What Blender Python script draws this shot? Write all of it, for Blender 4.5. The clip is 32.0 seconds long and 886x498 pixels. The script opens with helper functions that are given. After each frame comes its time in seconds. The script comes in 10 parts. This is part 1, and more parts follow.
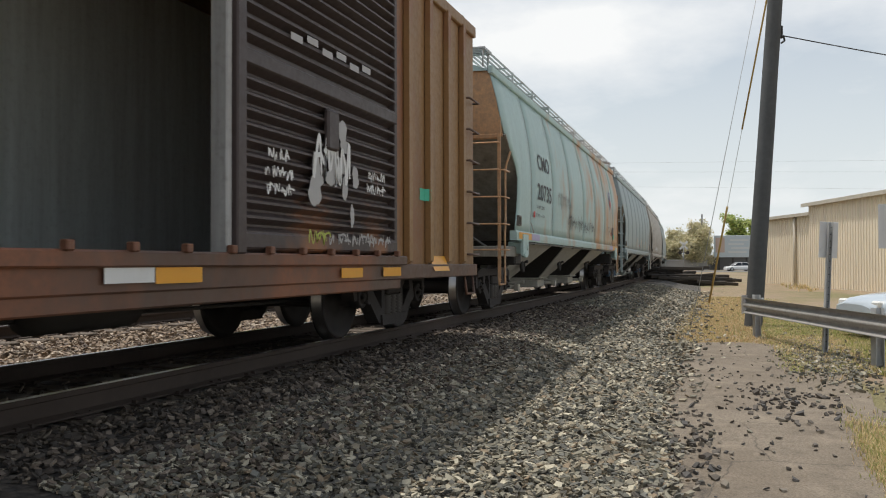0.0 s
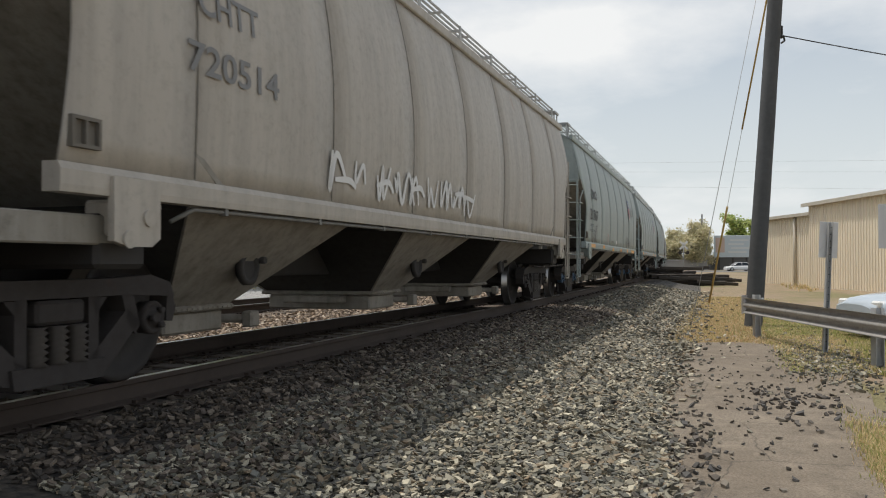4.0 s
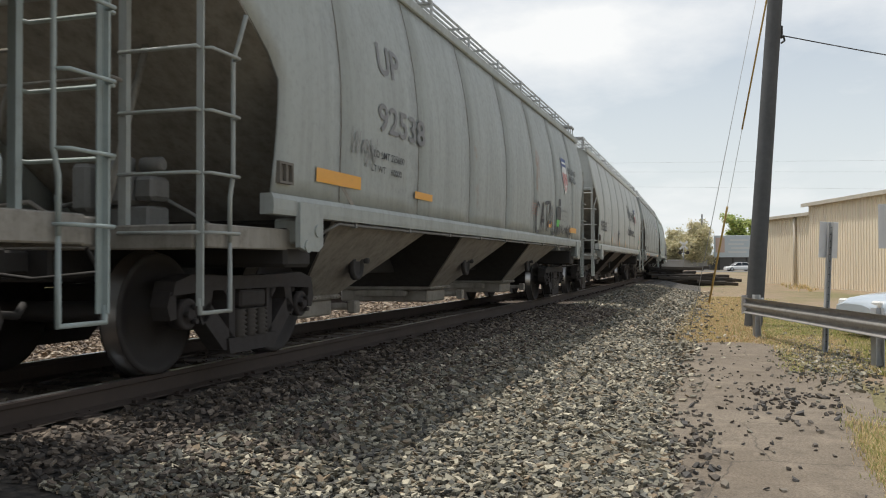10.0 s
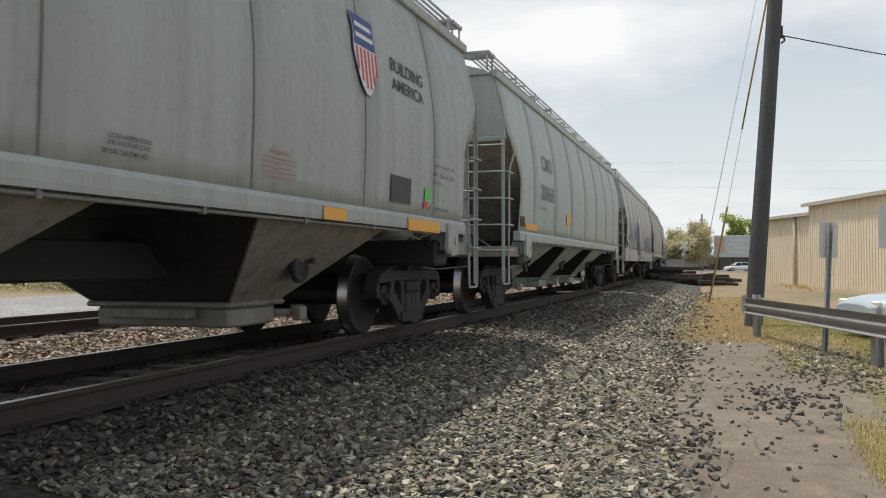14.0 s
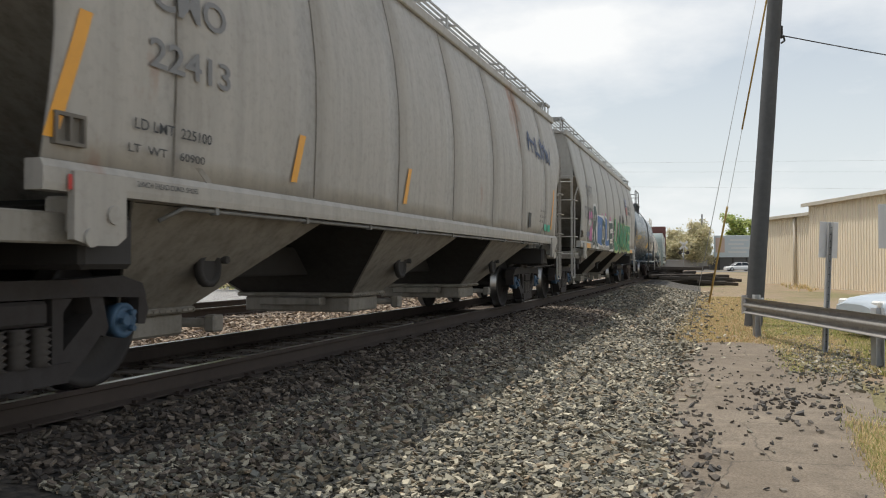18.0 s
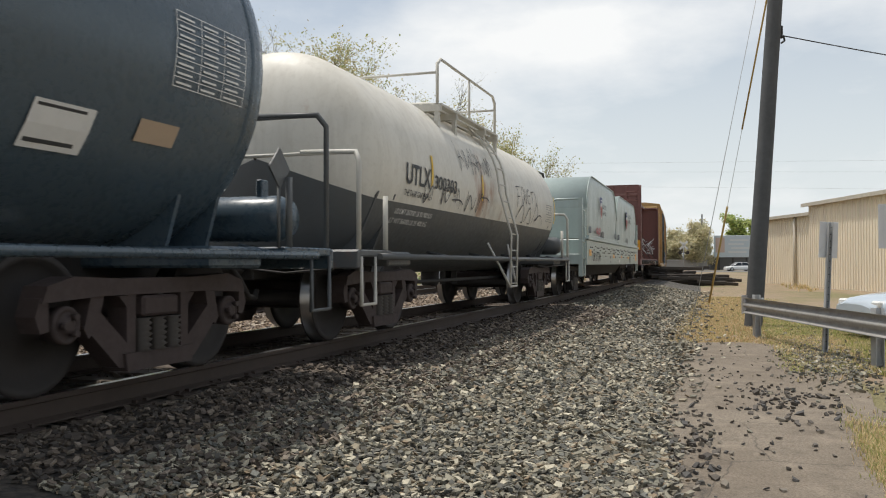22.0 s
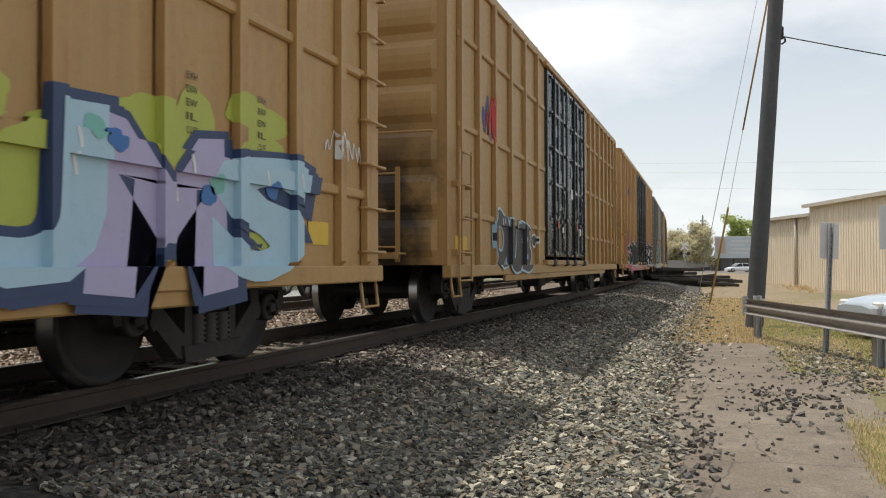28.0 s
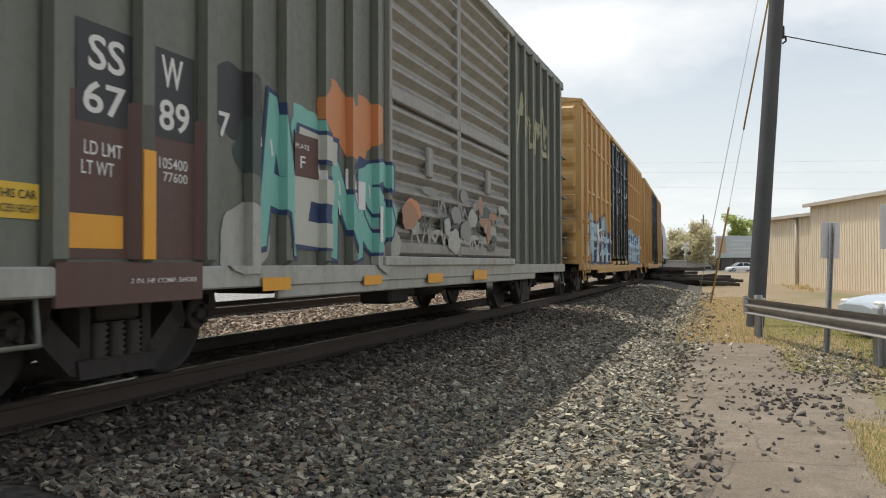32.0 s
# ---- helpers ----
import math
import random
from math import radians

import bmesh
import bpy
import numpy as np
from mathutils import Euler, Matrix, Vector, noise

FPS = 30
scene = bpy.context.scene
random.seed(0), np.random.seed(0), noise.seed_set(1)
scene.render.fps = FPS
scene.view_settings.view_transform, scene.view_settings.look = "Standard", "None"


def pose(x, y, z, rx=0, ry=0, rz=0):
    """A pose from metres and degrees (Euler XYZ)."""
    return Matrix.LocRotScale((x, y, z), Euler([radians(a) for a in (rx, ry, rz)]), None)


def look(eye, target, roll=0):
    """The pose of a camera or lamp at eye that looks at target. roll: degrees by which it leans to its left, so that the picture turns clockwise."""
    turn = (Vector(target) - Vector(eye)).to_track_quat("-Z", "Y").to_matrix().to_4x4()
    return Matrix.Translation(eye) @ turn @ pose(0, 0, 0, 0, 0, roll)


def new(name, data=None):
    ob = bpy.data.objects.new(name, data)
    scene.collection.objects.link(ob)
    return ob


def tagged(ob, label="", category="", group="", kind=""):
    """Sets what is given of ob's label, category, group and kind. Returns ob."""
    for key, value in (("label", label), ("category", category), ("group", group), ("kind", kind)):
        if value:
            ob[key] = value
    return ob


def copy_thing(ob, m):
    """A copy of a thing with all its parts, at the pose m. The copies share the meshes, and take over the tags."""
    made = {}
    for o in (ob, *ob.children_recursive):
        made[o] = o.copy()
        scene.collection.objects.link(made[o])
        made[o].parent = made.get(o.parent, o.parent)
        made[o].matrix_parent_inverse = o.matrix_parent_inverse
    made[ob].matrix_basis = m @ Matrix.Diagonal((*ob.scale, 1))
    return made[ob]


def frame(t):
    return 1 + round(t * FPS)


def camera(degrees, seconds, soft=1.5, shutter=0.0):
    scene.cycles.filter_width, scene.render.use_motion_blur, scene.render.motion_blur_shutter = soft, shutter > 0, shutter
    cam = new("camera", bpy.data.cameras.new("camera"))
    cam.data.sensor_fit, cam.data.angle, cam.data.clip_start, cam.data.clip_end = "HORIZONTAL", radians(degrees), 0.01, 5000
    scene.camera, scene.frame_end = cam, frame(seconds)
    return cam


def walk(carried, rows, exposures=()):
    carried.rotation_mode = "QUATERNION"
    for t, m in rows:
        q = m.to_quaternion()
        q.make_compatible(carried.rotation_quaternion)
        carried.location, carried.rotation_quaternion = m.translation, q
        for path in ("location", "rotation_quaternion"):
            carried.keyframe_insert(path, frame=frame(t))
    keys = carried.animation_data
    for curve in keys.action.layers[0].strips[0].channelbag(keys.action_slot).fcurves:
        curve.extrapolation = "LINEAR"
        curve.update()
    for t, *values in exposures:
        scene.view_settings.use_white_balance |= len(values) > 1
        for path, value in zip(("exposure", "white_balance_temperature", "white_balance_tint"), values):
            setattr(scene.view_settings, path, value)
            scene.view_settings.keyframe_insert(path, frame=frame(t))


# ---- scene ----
# The world: x runs along the track away from the camera, y to the left across it, z = 0 is the top of the rails.
EYE_H, TURN, TILT, LEAN = 0.8284, 0.32004, 0.0170, -0.155
TRACK_Y, CURVE_R, CURVE_X = 4.871, 1260.7, 10.7
GROUND_Z = -0.55


def aim(turn, tilt, lean):
    way = Vector((math.cos(turn) * math.cos(tilt), math.sin(turn) * math.cos(tilt), math.sin(tilt)))
    eye = Vector((0, 0, EYE_H))
    return look(eye, eye + way * 10, lean)


cam = camera(54.97, 32.0, soft=1.1, shutter=0.05)
STILL = aim(TURN, TILT, LEAN)
walk(cam, [(0.0, STILL), (13.0, STILL), (25.5, STILL), (27.5, aim(TURN + 0.0008, TILT + 0.0010, LEAN)), (30.0, aim(TURN + 0.0010, TILT + 0.0011, LEAN)), (32.0, aim(TURN + 0.0017, TILT + 0.0005, LEAN))],
     exposures=[(0.0, -0.06), (1.5, -0.10), (3.0, -0.18), (4.5, -0.12), (6.0, -0.05), (8.0, -0.05), (10.0, -0.04), (13.0, -0.04), (17.0, -0.03), (20.0, 0.0), (22.0, -0.06), (23.0, -0.10), (24.0, -0.25), (25.0, -0.02), (28.0, 0.07), (29.0, 0.09), (32.0, 0.09)])

# ---- light: a hazy noon sky, the sun high behind the train ----
SUN_DIR = Vector((0.07, 0.34, 1.0)).normalized()
sun = new("sun", bpy.data.lights.new("sun", "SUN"))
sun.data.energy, sun.data.angle, sun.data.color = 3.4, radians(0.6), (1.0, 0.95, 0.87)
sun.matrix_world = look(SUN_DIR * 60, (0, 0, 0))


def sky_world():
    w = bpy.data.worlds.new("sky")
    scene.world = w
    w.use_nodes = True
    nt = w.node_tree
    n, l = nt.nodes, nt.links
    bg = n["Background"]
    sky = n.new("ShaderNodeTexSky")
    sky.sky_type, sky.sun_disc = "NISHITA", False
    sky.sun_elevation = math.asin(SUN_DIR.z)
    sky.sun_rotation = math.atan2(SUN_DIR.x, SUN_DIR.y)
    sky.air_density, sky.dust_density, sky.ozone_density = 1.0, 2.5, 1.0
    tc = n.new("ShaderNodeTexCoord")
    sep = n.new("ShaderNodeSeparateXYZ")
    l.new(tc.outputs["Generated"], sep.inputs[0])
    up = n.new("ShaderNodeMath"); up.operation = "ADD"; up.inputs[1].default_value = 0.22
    l.new(sep.outputs[2], up.inputs[0])
    mx = n.new("ShaderNodeMath"); mx.operation = "MAXIMUM"; mx.inputs[1].default_value = 0.05
    l.new(up.outputs[0], mx.inputs[0])
    dv = n.new("ShaderNodeVectorMath"); dv.operation = "DIVIDE"
    cmb = n.new("ShaderNodeCombineXYZ")
    for k in range(3):
        l.new(mx.outputs[0], cmb.inputs[k])
    l.new(tc.outputs["Generated"], dv.inputs[0]); l.new(cmb.outputs[0], dv.inputs[1])
    off = n.new("ShaderNodeVectorMath"); off.operation = "ADD"; off.inputs[1].default_value = CLOUD_SHIFT
    l.new(dv.outputs[0], off.inputs[0])
    nz = n.new("ShaderNodeTexNoise"); nz.inputs["Scale"].default_value = 1.5; nz.inputs["Detail"].default_value = 8; nz.inputs["Roughness"].default_value = 0.55
    l.new(off.outputs[0], nz.inputs["Vector"])
    rp = n.new("ShaderNodeValToRGB")
    rp.color_ramp.elements[0].position, rp.color_ramp.elements[1].position = 0.42, 0.76
    # one brighter bank of cloud stands ahead, over the train
    ahead, over, side = n.new("ShaderNodeVectorMath"), n.new("ShaderNodeMath"), n.new("ShaderNodeVectorMath")
    ahead.operation = side.operation = "DOT_PRODUCT"
    ahead.inputs[1].default_value = (math.cos(TURN), math.sin(TURN), 0)
    side.inputs[1].default_value = (math.sin(TURN), -math.cos(TURN), 0)
    l.new(tc.outputs["Generated"], ahead.inputs[0]); l.new(tc.outputs["Generated"], side.inputs[0])
    bank = n.new("ShaderNodeCombineXYZ")
    for k, src in enumerate((ahead.outputs["Value"], side.outputs["Value"], sep.outputs[2])):
        ax = n.new("ShaderNodeMath"); ax.operation = "MULTIPLY_ADD"
        ax.inputs[1].default_value, ax.inputs[2].default_value = ((2.0, -1.9), (6.6, -0.93), (24.0, -6.2))[k]
        l.new(src, ax.inputs[0]); l.new(ax.outputs[0], bank.inputs[k])
    ln = n.new("ShaderNodeVectorMath"); ln.operation = "LENGTH"
    l.new(bank.outputs[0], ln.inputs[0])
    near = n.new("ShaderNodeMapRange")
    near.inputs["From Min"].default_value, near.inputs["From Max"].default_value = 0.2, 1.6
    near.inputs["To Min"].default_value, near.inputs["To Max"].default_value = 0.22, 0.0
    l.new(ln.outputs["Value"], near.inputs["Value"])
    over.operation = "ADD"
    l.new(nz.outputs[0], over.inputs[0]); l.new(near.outputs[0], over.inputs[1])
    l.new(over.outputs[0], rp.inputs[0])
    hz = n.new("ShaderNodeMapRange")      # haze thickens towards the horizon
    hz.inputs["From Min"].default_value, hz.inputs["From Max"].default_value = 0.0, 0.36
    hz.inputs["To Min"].default_value, hz.inputs["To Max"].default_value = 0.97, 0.30
    l.new(sep.outputs[2], hz.inputs["Value"])
    m1 = n.new("ShaderNodeMix"); m1.data_type = "RGBA"
    l.new(hz.outputs[0], m1.inputs["Factor"]); l.new(sky.outputs[0], m1.inputs["A"]); m1.inputs["B"].default_value = HAZE
    m2 = n.new("ShaderNodeMix"); m2.data_type = "RGBA"
    l.new(rp.outputs[0], m2.inputs["Factor"]); l.new(m1.outputs["Result"], m2.inputs["A"]); m2.inputs["B"].default_value = CLOUD
    l.new(m2.outputs["Result"], bg.inputs[0])
    bg.inputs[1].default_value = 0.113


CLOUD_SHIFT = (0.35, 0.9, 0.0)
HAZE = (7.65, 8.12, 8.25, 1)
CLOUD = (8.75, 8.85, 8.85, 1)
sky_world()

# ---- materials ----
MATS = {}


def nodes_of(name, rough=0.6, metal=0.0):
    m = bpy.data.materials.new(name)
    m.use_nodes = True
    nt = m.node_tree
    b = nt.nodes["Principled BSDF"]
    b.inputs["Roughness"].default_value, b.inputs["Metallic"].default_value = rough, metal
    return m, nt.nodes, nt.links, b


def rgba(c):
    return (c[0], c[1], c[2], 1.0)


def noise_node(n, l, vec, scale, detail=6, rough=0.55, stretch=None, shift=(0, 0, 0)):
    mp = n.new("ShaderNodeMapping")
    l.new(vec, mp.inputs["Vector"])
    mp.inputs["Location"].default_value = shift
    if stretch:
        mp.inputs["Scale"].default_value = stretch
    t = n.new("ShaderNodeTexNoise")
    t.inputs["Scale"].default_value, t.inputs["Detail"].default_value, t.inputs["Roughness"].default_value = scale, detail, rough
    l.new(mp.outputs[0], t.inputs["Vector"])
    return t.outputs["Fac"]


def ramp(n, l, fac, lo, hi, a=(0, 0, 0), b=(1, 1, 1)):
    r = n.new("ShaderNodeValToRGB")
    e = r.color_ramp.elements
    e[0].position, e[1].position, e[0].color, e[1].color = lo, hi, rgba(a), rgba(b)
    l.new(fac, r.inputs[0])
    return r.outputs[0]


def mix(n, l, fac, a, b):
    m = n.new("ShaderNodeMix")
    m.data_type = "RGBA"
    for key, v in (("Factor", fac), ("A", a), ("B", b)):
        if isinstance(v, (int, float)):
            m.inputs[key].default_value = v
        elif isinstance(v, tuple):
            m.inputs[key].default_value = rgba(v)
        else:
            l.new(v, m.inputs[key])
    return m.outputs["Result"]


def scaled(n, l, fac, k):
    m = n.new("ShaderNodeMath")
    m.operation = "MULTIPLY"
    m.inputs[1].default_value = k
    l.new(fac, m.inputs[0])
    return m.outputs[0]


def bump(n, l, b, height, strength, dist=0.01):
    x = n.new("ShaderNodeBump")
    x.inputs["Strength"].default_value, x.inputs["Distance"].default_value = strength, dist
    l.new(height, x.inputs["Height"])
    l.new(x.outputs[0], b.inputs["Normal"])


def coords(n, kind="Object"):
    return n.new("ShaderNodeTexCoord").outputs[kind]


def paint(name, col, rust=0.0, dirt=0.3, seed=0.0, rough=0.45, dirt_col=(0.10, 0.09, 0.075), rust_col=(0.20, 0.085, 0.035), fade=0.25, drift=0.0):
    """Painted steel of a railway car: faded in large patches, streaked with dirt, rusted in spots."""
    m, n, l, b = nodes_of(name, rough)
    v = coords(n)
    s = (seed * 7.3, seed * 3.1, seed * 1.7)
    big = noise_node(n, l, v, 0.35, 4, shift=s)
    c = mix(n, l, scaled(n, l, ramp(n, l, big, 0.3, 0.75), fade), tuple(col), tuple(min(1, k * 0.72 + 0.06) for k in col))
    streak = noise_node(n, l, v, 1.0, 8, 0.65, stretch=(5.0, 5.0, 0.35), shift=s)
    c = mix(n, l, scaled(n, l, ramp(n, l, streak, 0.42, 0.72), dirt), c, dirt_col)
    grime = noise_node(n, l, v, 14.0, 6, 0.7, shift=s)
    c = mix(n, l, scaled(n, l, ramp(n, l, grime, 0.50, 0.75), dirt * 0.7), c, dirt_col)
    if rust > 0:
        patch = noise_node(n, l, v, 0.55, 8, 0.62, stretch=(1.0, 1.0, 0.55), shift=(s[0] + 4, s[1], s[2]))
        if drift:
            # the rust gains towards one end of the car
            way, sum_up = n.new("ShaderNodeSeparateXYZ"), n.new("ShaderNodeMath")
            l.new(v, way.inputs[0])
            sum_up.operation = "MULTIPLY_ADD"
            sum_up.inputs[1].default_value = drift
            l.new(way.outputs[0], sum_up.inputs[0]); l.new(patch, sum_up.inputs[2])
            patch = sum_up.outputs[0]
        c = mix(n, l, scaled(n, l, ramp(n, l, patch, 0.66 - 0.2 * rust, 0.74 - 0.12 * rust), 0.85), c, mix(n, l, ramp(n, l, grime, 0.3, 0.7), rust_col, tuple(min(1, k * 2.0) for k in rust_col)))
    spots = noise_node(n, l, v, 5.0, 10, 0.75, shift=(s[0], s[1] + 9, s[2]))
    c = mix(n, l, scaled(n, l, ramp(n, l, spots, 0.69, 0.73), 0.35 + rust * 0.5), c, rust_col)
    l.new(c, b.inputs["Base Color"])
    l.new(ramp(n, l, grime, 0.2, 0.8, (rough - 0.1,) * 3, (min(1, rough + 0.25),) * 3), b.inputs["Roughness"])
    bump(n, l, b, grime, 0.12, 0.004)
    return m


def plain(name, col, rough=0.6, metal=0.0, vary=0.25, scale=8.0, bumps=0.15):
    m, n, l, b = nodes_of(name, rough, metal)
    v = coords(n)
    f = noise_node(n, l, v, scale, 8, 0.65)
    g = noise_node(n, l, v, scale * 0.12, 4)
    c = mix(n, l, scaled(n, l, ramp(n, l, f, 0.35, 0.7), vary), tuple(col), tuple(k * 0.5 for k in col))
    c = mix(n, l, scaled(n, l, ramp(n, l, g, 0.35, 0.7), vary * 0.8), c, tuple(min(1, k * 1.4 + 0.01) for k in col))
    l.new(c, b.inputs["Base Color"])
    bump(n, l, b, f, bumps, 0.006)
    return m


def flat(name, col, rough=0.55):
    m, n, l, b = nodes_of(name, rough)
    v = coords(n)
    f = noise_node(n, l, v, 9.0, 8, 0.7)
    l.new(mix(n, l, scaled(n, l, ramp(n, l, f, 0.5, 0.8), 0.35), tuple(col), tuple(k * 0.6 + 0.03 for k in col)), b.inputs["Base Color"])
    return m


def stone_mat(name, tones, rough=0.85):
    """Broken stones, each of one tone."""
    m, n, l, b = nodes_of(name, rough)
    g = n.new("ShaderNodeNewGeometry")
    r = n.new("ShaderNodeValToRGB")
    r.color_ramp.interpolation = "CONSTANT"
    e = r.color_ramp.elements
    e[0].position, e[0].color = 0.0, rgba(tones[0])
    e[1].position, e[1].color = 1.0 / len(tones), rgba(tones[1])
    for k in range(2, len(tones)):
        e.new(k / len(tones)).color = rgba(tones[k])
    l.new(g.outputs["Random Per Island"], r.inputs[0])
    v = coords(n)
    f = noise_node(n, l, v, 45.0, 6, 0.7)
    l.new(mix(n, l, scaled(n, l, ramp(n, l, f, 0.4, 0.75), 0.5), r.outputs[0], mix(n, l, 0.5, r.outputs[0], (0.04, 0.035, 0.03))), b.inputs["Base Color"])
    bump(n, l, b, f, 0.35, 0.006)
    return m


def leaf_mat(name, tones):
    """Thin leaves, each of one tone, that let some light through."""
    m = stone_mat(name, tones, 0.7)
    n, l = m.node_tree.nodes, m.node_tree.links
    b, out = n["Principled BSDF"], n["Material Output"]
    col = b.inputs["Base Color"].links[0].from_socket
    thin = n.new("ShaderNodeBsdfTranslucent")
    l.new(col, thin.inputs[0])
    both = n.new("ShaderNodeAddShader")
    l.new(b.outputs[0], both.inputs[0]); l.new(thin.outputs[0], both.inputs[1])
    l.new(both.outputs[0], out.inputs[0])
    return m


def ballast_bed(name, a, c2):
    m, n, l, b = nodes_of(name, 0.9)
    v = coords(n)
    vo = n.new("ShaderNodeTexVoronoi"); vo.inputs["Scale"].default_value = 17.0
    l.new(v, vo.inputs["Vector"])
    sep = n.new("ShaderNodeSeparateColor"); l.new(vo.outputs["Color"], sep.inputs[0])
    big = noise_node(n, l, v, 0.5, 5)
    c = mix(n, l, ramp(n, l, sep.outputs[0], 0.0, 1.0), a, c2)
    c = mix(n, l, scaled(n, l, ramp(n, l, big, 0.35, 0.7), 0.4), c, tuple(k * 0.6 for k in a))
    # near-black in the gaps between the stones: their shade, painted in
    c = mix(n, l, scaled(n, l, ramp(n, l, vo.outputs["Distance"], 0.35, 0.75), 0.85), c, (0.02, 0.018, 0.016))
    l.new(c, b.inputs["Base Color"])
    bump(n, l, b, vo.outputs["Distance"], 0.8, -0.03)
    return m


def ground_mat():
    """Bare dirt with patches of dry and green grass."""
    m, n, l, b = nodes_of("dirt_and_grass", 0.95)
    v = coords(n)
    big = noise_node(n, l, v, 0.16, 6, 0.6)
    mid = noise_node(n, l, v, 1.3, 8, 0.65)
    fine = noise_node(n, l, v, 26.0, 8, 0.7)
    c = mix(n, l, ramp(n, l, fine, 0.3, 0.7), (0.17, 0.122, 0.080), (0.36, 0.275, 0.19))
    c = mix(n, l, scaled(n, l, ramp(n, l, mid, 0.45, 0.6), 0.6), c, mix(n, l, ramp(n, l, fine, 0.35, 0.65), (0.15, 0.125, 0.055), (0.30, 0.25, 0.12)))
    c = mix(n, l, scaled(n, l, ramp(n, l, big, 0.52, 0.64), 0.6), c, mix(n, l, ramp(n, l, fine, 0.35, 0.65), (0.07, 0.085, 0.02), (0.19, 0.19, 0.06)))
    l.new(c, b.inputs["Base Color"])
    bump(n, l, b, fine, 0.5, 0.02)
    return m


def concrete_mat():
    m, n, l, b = nodes_of("old_concrete", 0.9)
    v = coords(n)
    big = noise_node(n, l, v, 0.7, 8, 0.6)
    fine = noise_node(n, l, v, 60.0, 8, 0.75)
    c = mix(n, l, ramp(n, l, big, 0.3, 0.7), (0.185, 0.148, 0.108), (0.275, 0.230, 0.175))
    c = mix(n, l, scaled(n, l, ramp(n, l, fine, 0.42, 0.62), 0.7), c, (0.085, 0.068, 0.05))
    spot_n = noise_node(n, l, v, 4.5, 9, 0.72)
    c = mix(n, l, scaled(n, l, ramp(n, l, spot_n, 0.5, 0.68), 0.55), c, (0.095, 0.075, 0.055))
    pale = noise_node(n, l, v, 2.1, 9, 0.7, shift=(5, 2, 0))
    c = mix(n, l, scaled(n, l, ramp(n, l, pale, 0.55, 0.7), 0.5), c, (0.34, 0.285, 0.215))
    vo = n.new("ShaderNodeTexVoronoi"); vo.feature = "DISTANCE_TO_EDGE"; vo.inputs["Scale"].default_value = 0.75
    wob = n.new("ShaderNodeMix"); wob.data_type = "VECTOR"; wob.inputs["Factor"].default_value = 0.16
    nn = n.new("ShaderNodeTexNoise"); nn.inputs["Scale"].default_value = 2.5; nn.inputs["Detail"].default_value = 6
    l.new(v, nn.inputs["Vector"]); l.new(v, wob.inputs[4]); l.new(nn.outputs["Color"], wob.inputs[5])
    l.new(wob.outputs[1], vo.inputs["Vector"])
    c = mix(n, l, scaled(n, l, ramp(n, l, vo.outputs["Distance"], 0.001, 0.006, (1, 1, 1), (0, 0, 0)), 0.7), c, (0.05, 0.042, 0.035))
    l.new(c, b.inputs["Base Color"])
    bump(n, l, b, fine, 0.7, 0.012)
    return m


def corrugated(name, col):
    return paint(name, col, rust=0.05, dirt=0.22, seed=3, rough=0.5)


def glass_mat(name, col=(0.02, 0.025, 0.03)):
    m, n, l, b = nodes_of(name, 0.08)
    b.inputs["Base Color"].default_value = rgba(col)
    return m


M_RAIL = plain("rusty_rail_steel", (0.050, 0.035, 0.027), 0.8, 0.0, 0.5, 10)
M_RAILHEAD = plain("polished_rail_head", (0.55, 0.55, 0.56), 0.28, 1.0, 0.15, 30, 0.05)
M_TIE = plain("weathered_tie_wood", (0.125, 0.100, 0.078), 0.9, 0.0, 0.55, 14, 0.5)
M_TIEPILE = plain("dark_creosote_wood", (0.060, 0.052, 0.045), 0.9, 0.0, 0.5, 12, 0.5)
M_STONE = stone_mat("grey_ballast_stone", ((0.107, 0.103, 0.083), (0.178, 0.170, 0.135), (0.229, 0.212, 0.162), (0.137, 0.120, 0.087), (0.275, 0.250, 0.190), (0.194, 0.166, 0.118), (0.367, 0.335, 0.252), (0.086, 0.080, 0.067), (0.510, 0.464, 0.352), (0.255, 0.195, 0.128), (0.163, 0.163, 0.141), (0.311, 0.267, 0.190), (0.127, 0.123, 0.105), (0.198, 0.188, 0.147)))
M_STONE_BROWN = stone_mat("tan_ballast_stone", ((0.16, 0.12, 0.085), (0.26, 0.20, 0.145), (0.34, 0.265, 0.19), (0.20, 0.145, 0.10), (0.44, 0.37, 0.29), (0.29, 0.21, 0.14), (0.13, 0.10, 0.08)))
M_STONE_FOUL = stone_mat("fouled_brown_ballast_stone", ((0.068, 0.053, 0.041), (0.098, 0.076, 0.057), (0.130, 0.103, 0.078), (0.080, 0.068, 0.056), (0.170, 0.133, 0.100), (0.110, 0.086, 0.067), (0.25, 0.205, 0.158), (0.058, 0.049, 0.041)))
M_BED_FOUL = ballast_bed("fouled_ballast_bed", (0.048, 0.040, 0.032), (0.100, 0.084, 0.067))
M_STONE_DARK = stone_mat("dark_loose_stone", ((0.07, 0.06, 0.05), (0.10, 0.085, 0.07), (0.12, 0.105, 0.09), (0.20, 0.175, 0.14), (0.085, 0.08, 0.075)))
M_BED = ballast_bed("grey_ballast_bed", (0.085, 0.08, 0.07), (0.19, 0.175, 0.15))
M_BED_TAN = ballast_bed("tan_ballast_bed", (0.20, 0.155, 0.11), (0.36, 0.29, 0.22))
M_BED_PALE = ballast_bed("pale_gravel_bed", (0.36, 0.35, 0.34), (0.60, 0.59, 0.57))
M_GROUND = ground_mat()
M_CONCRETE = concrete_mat()
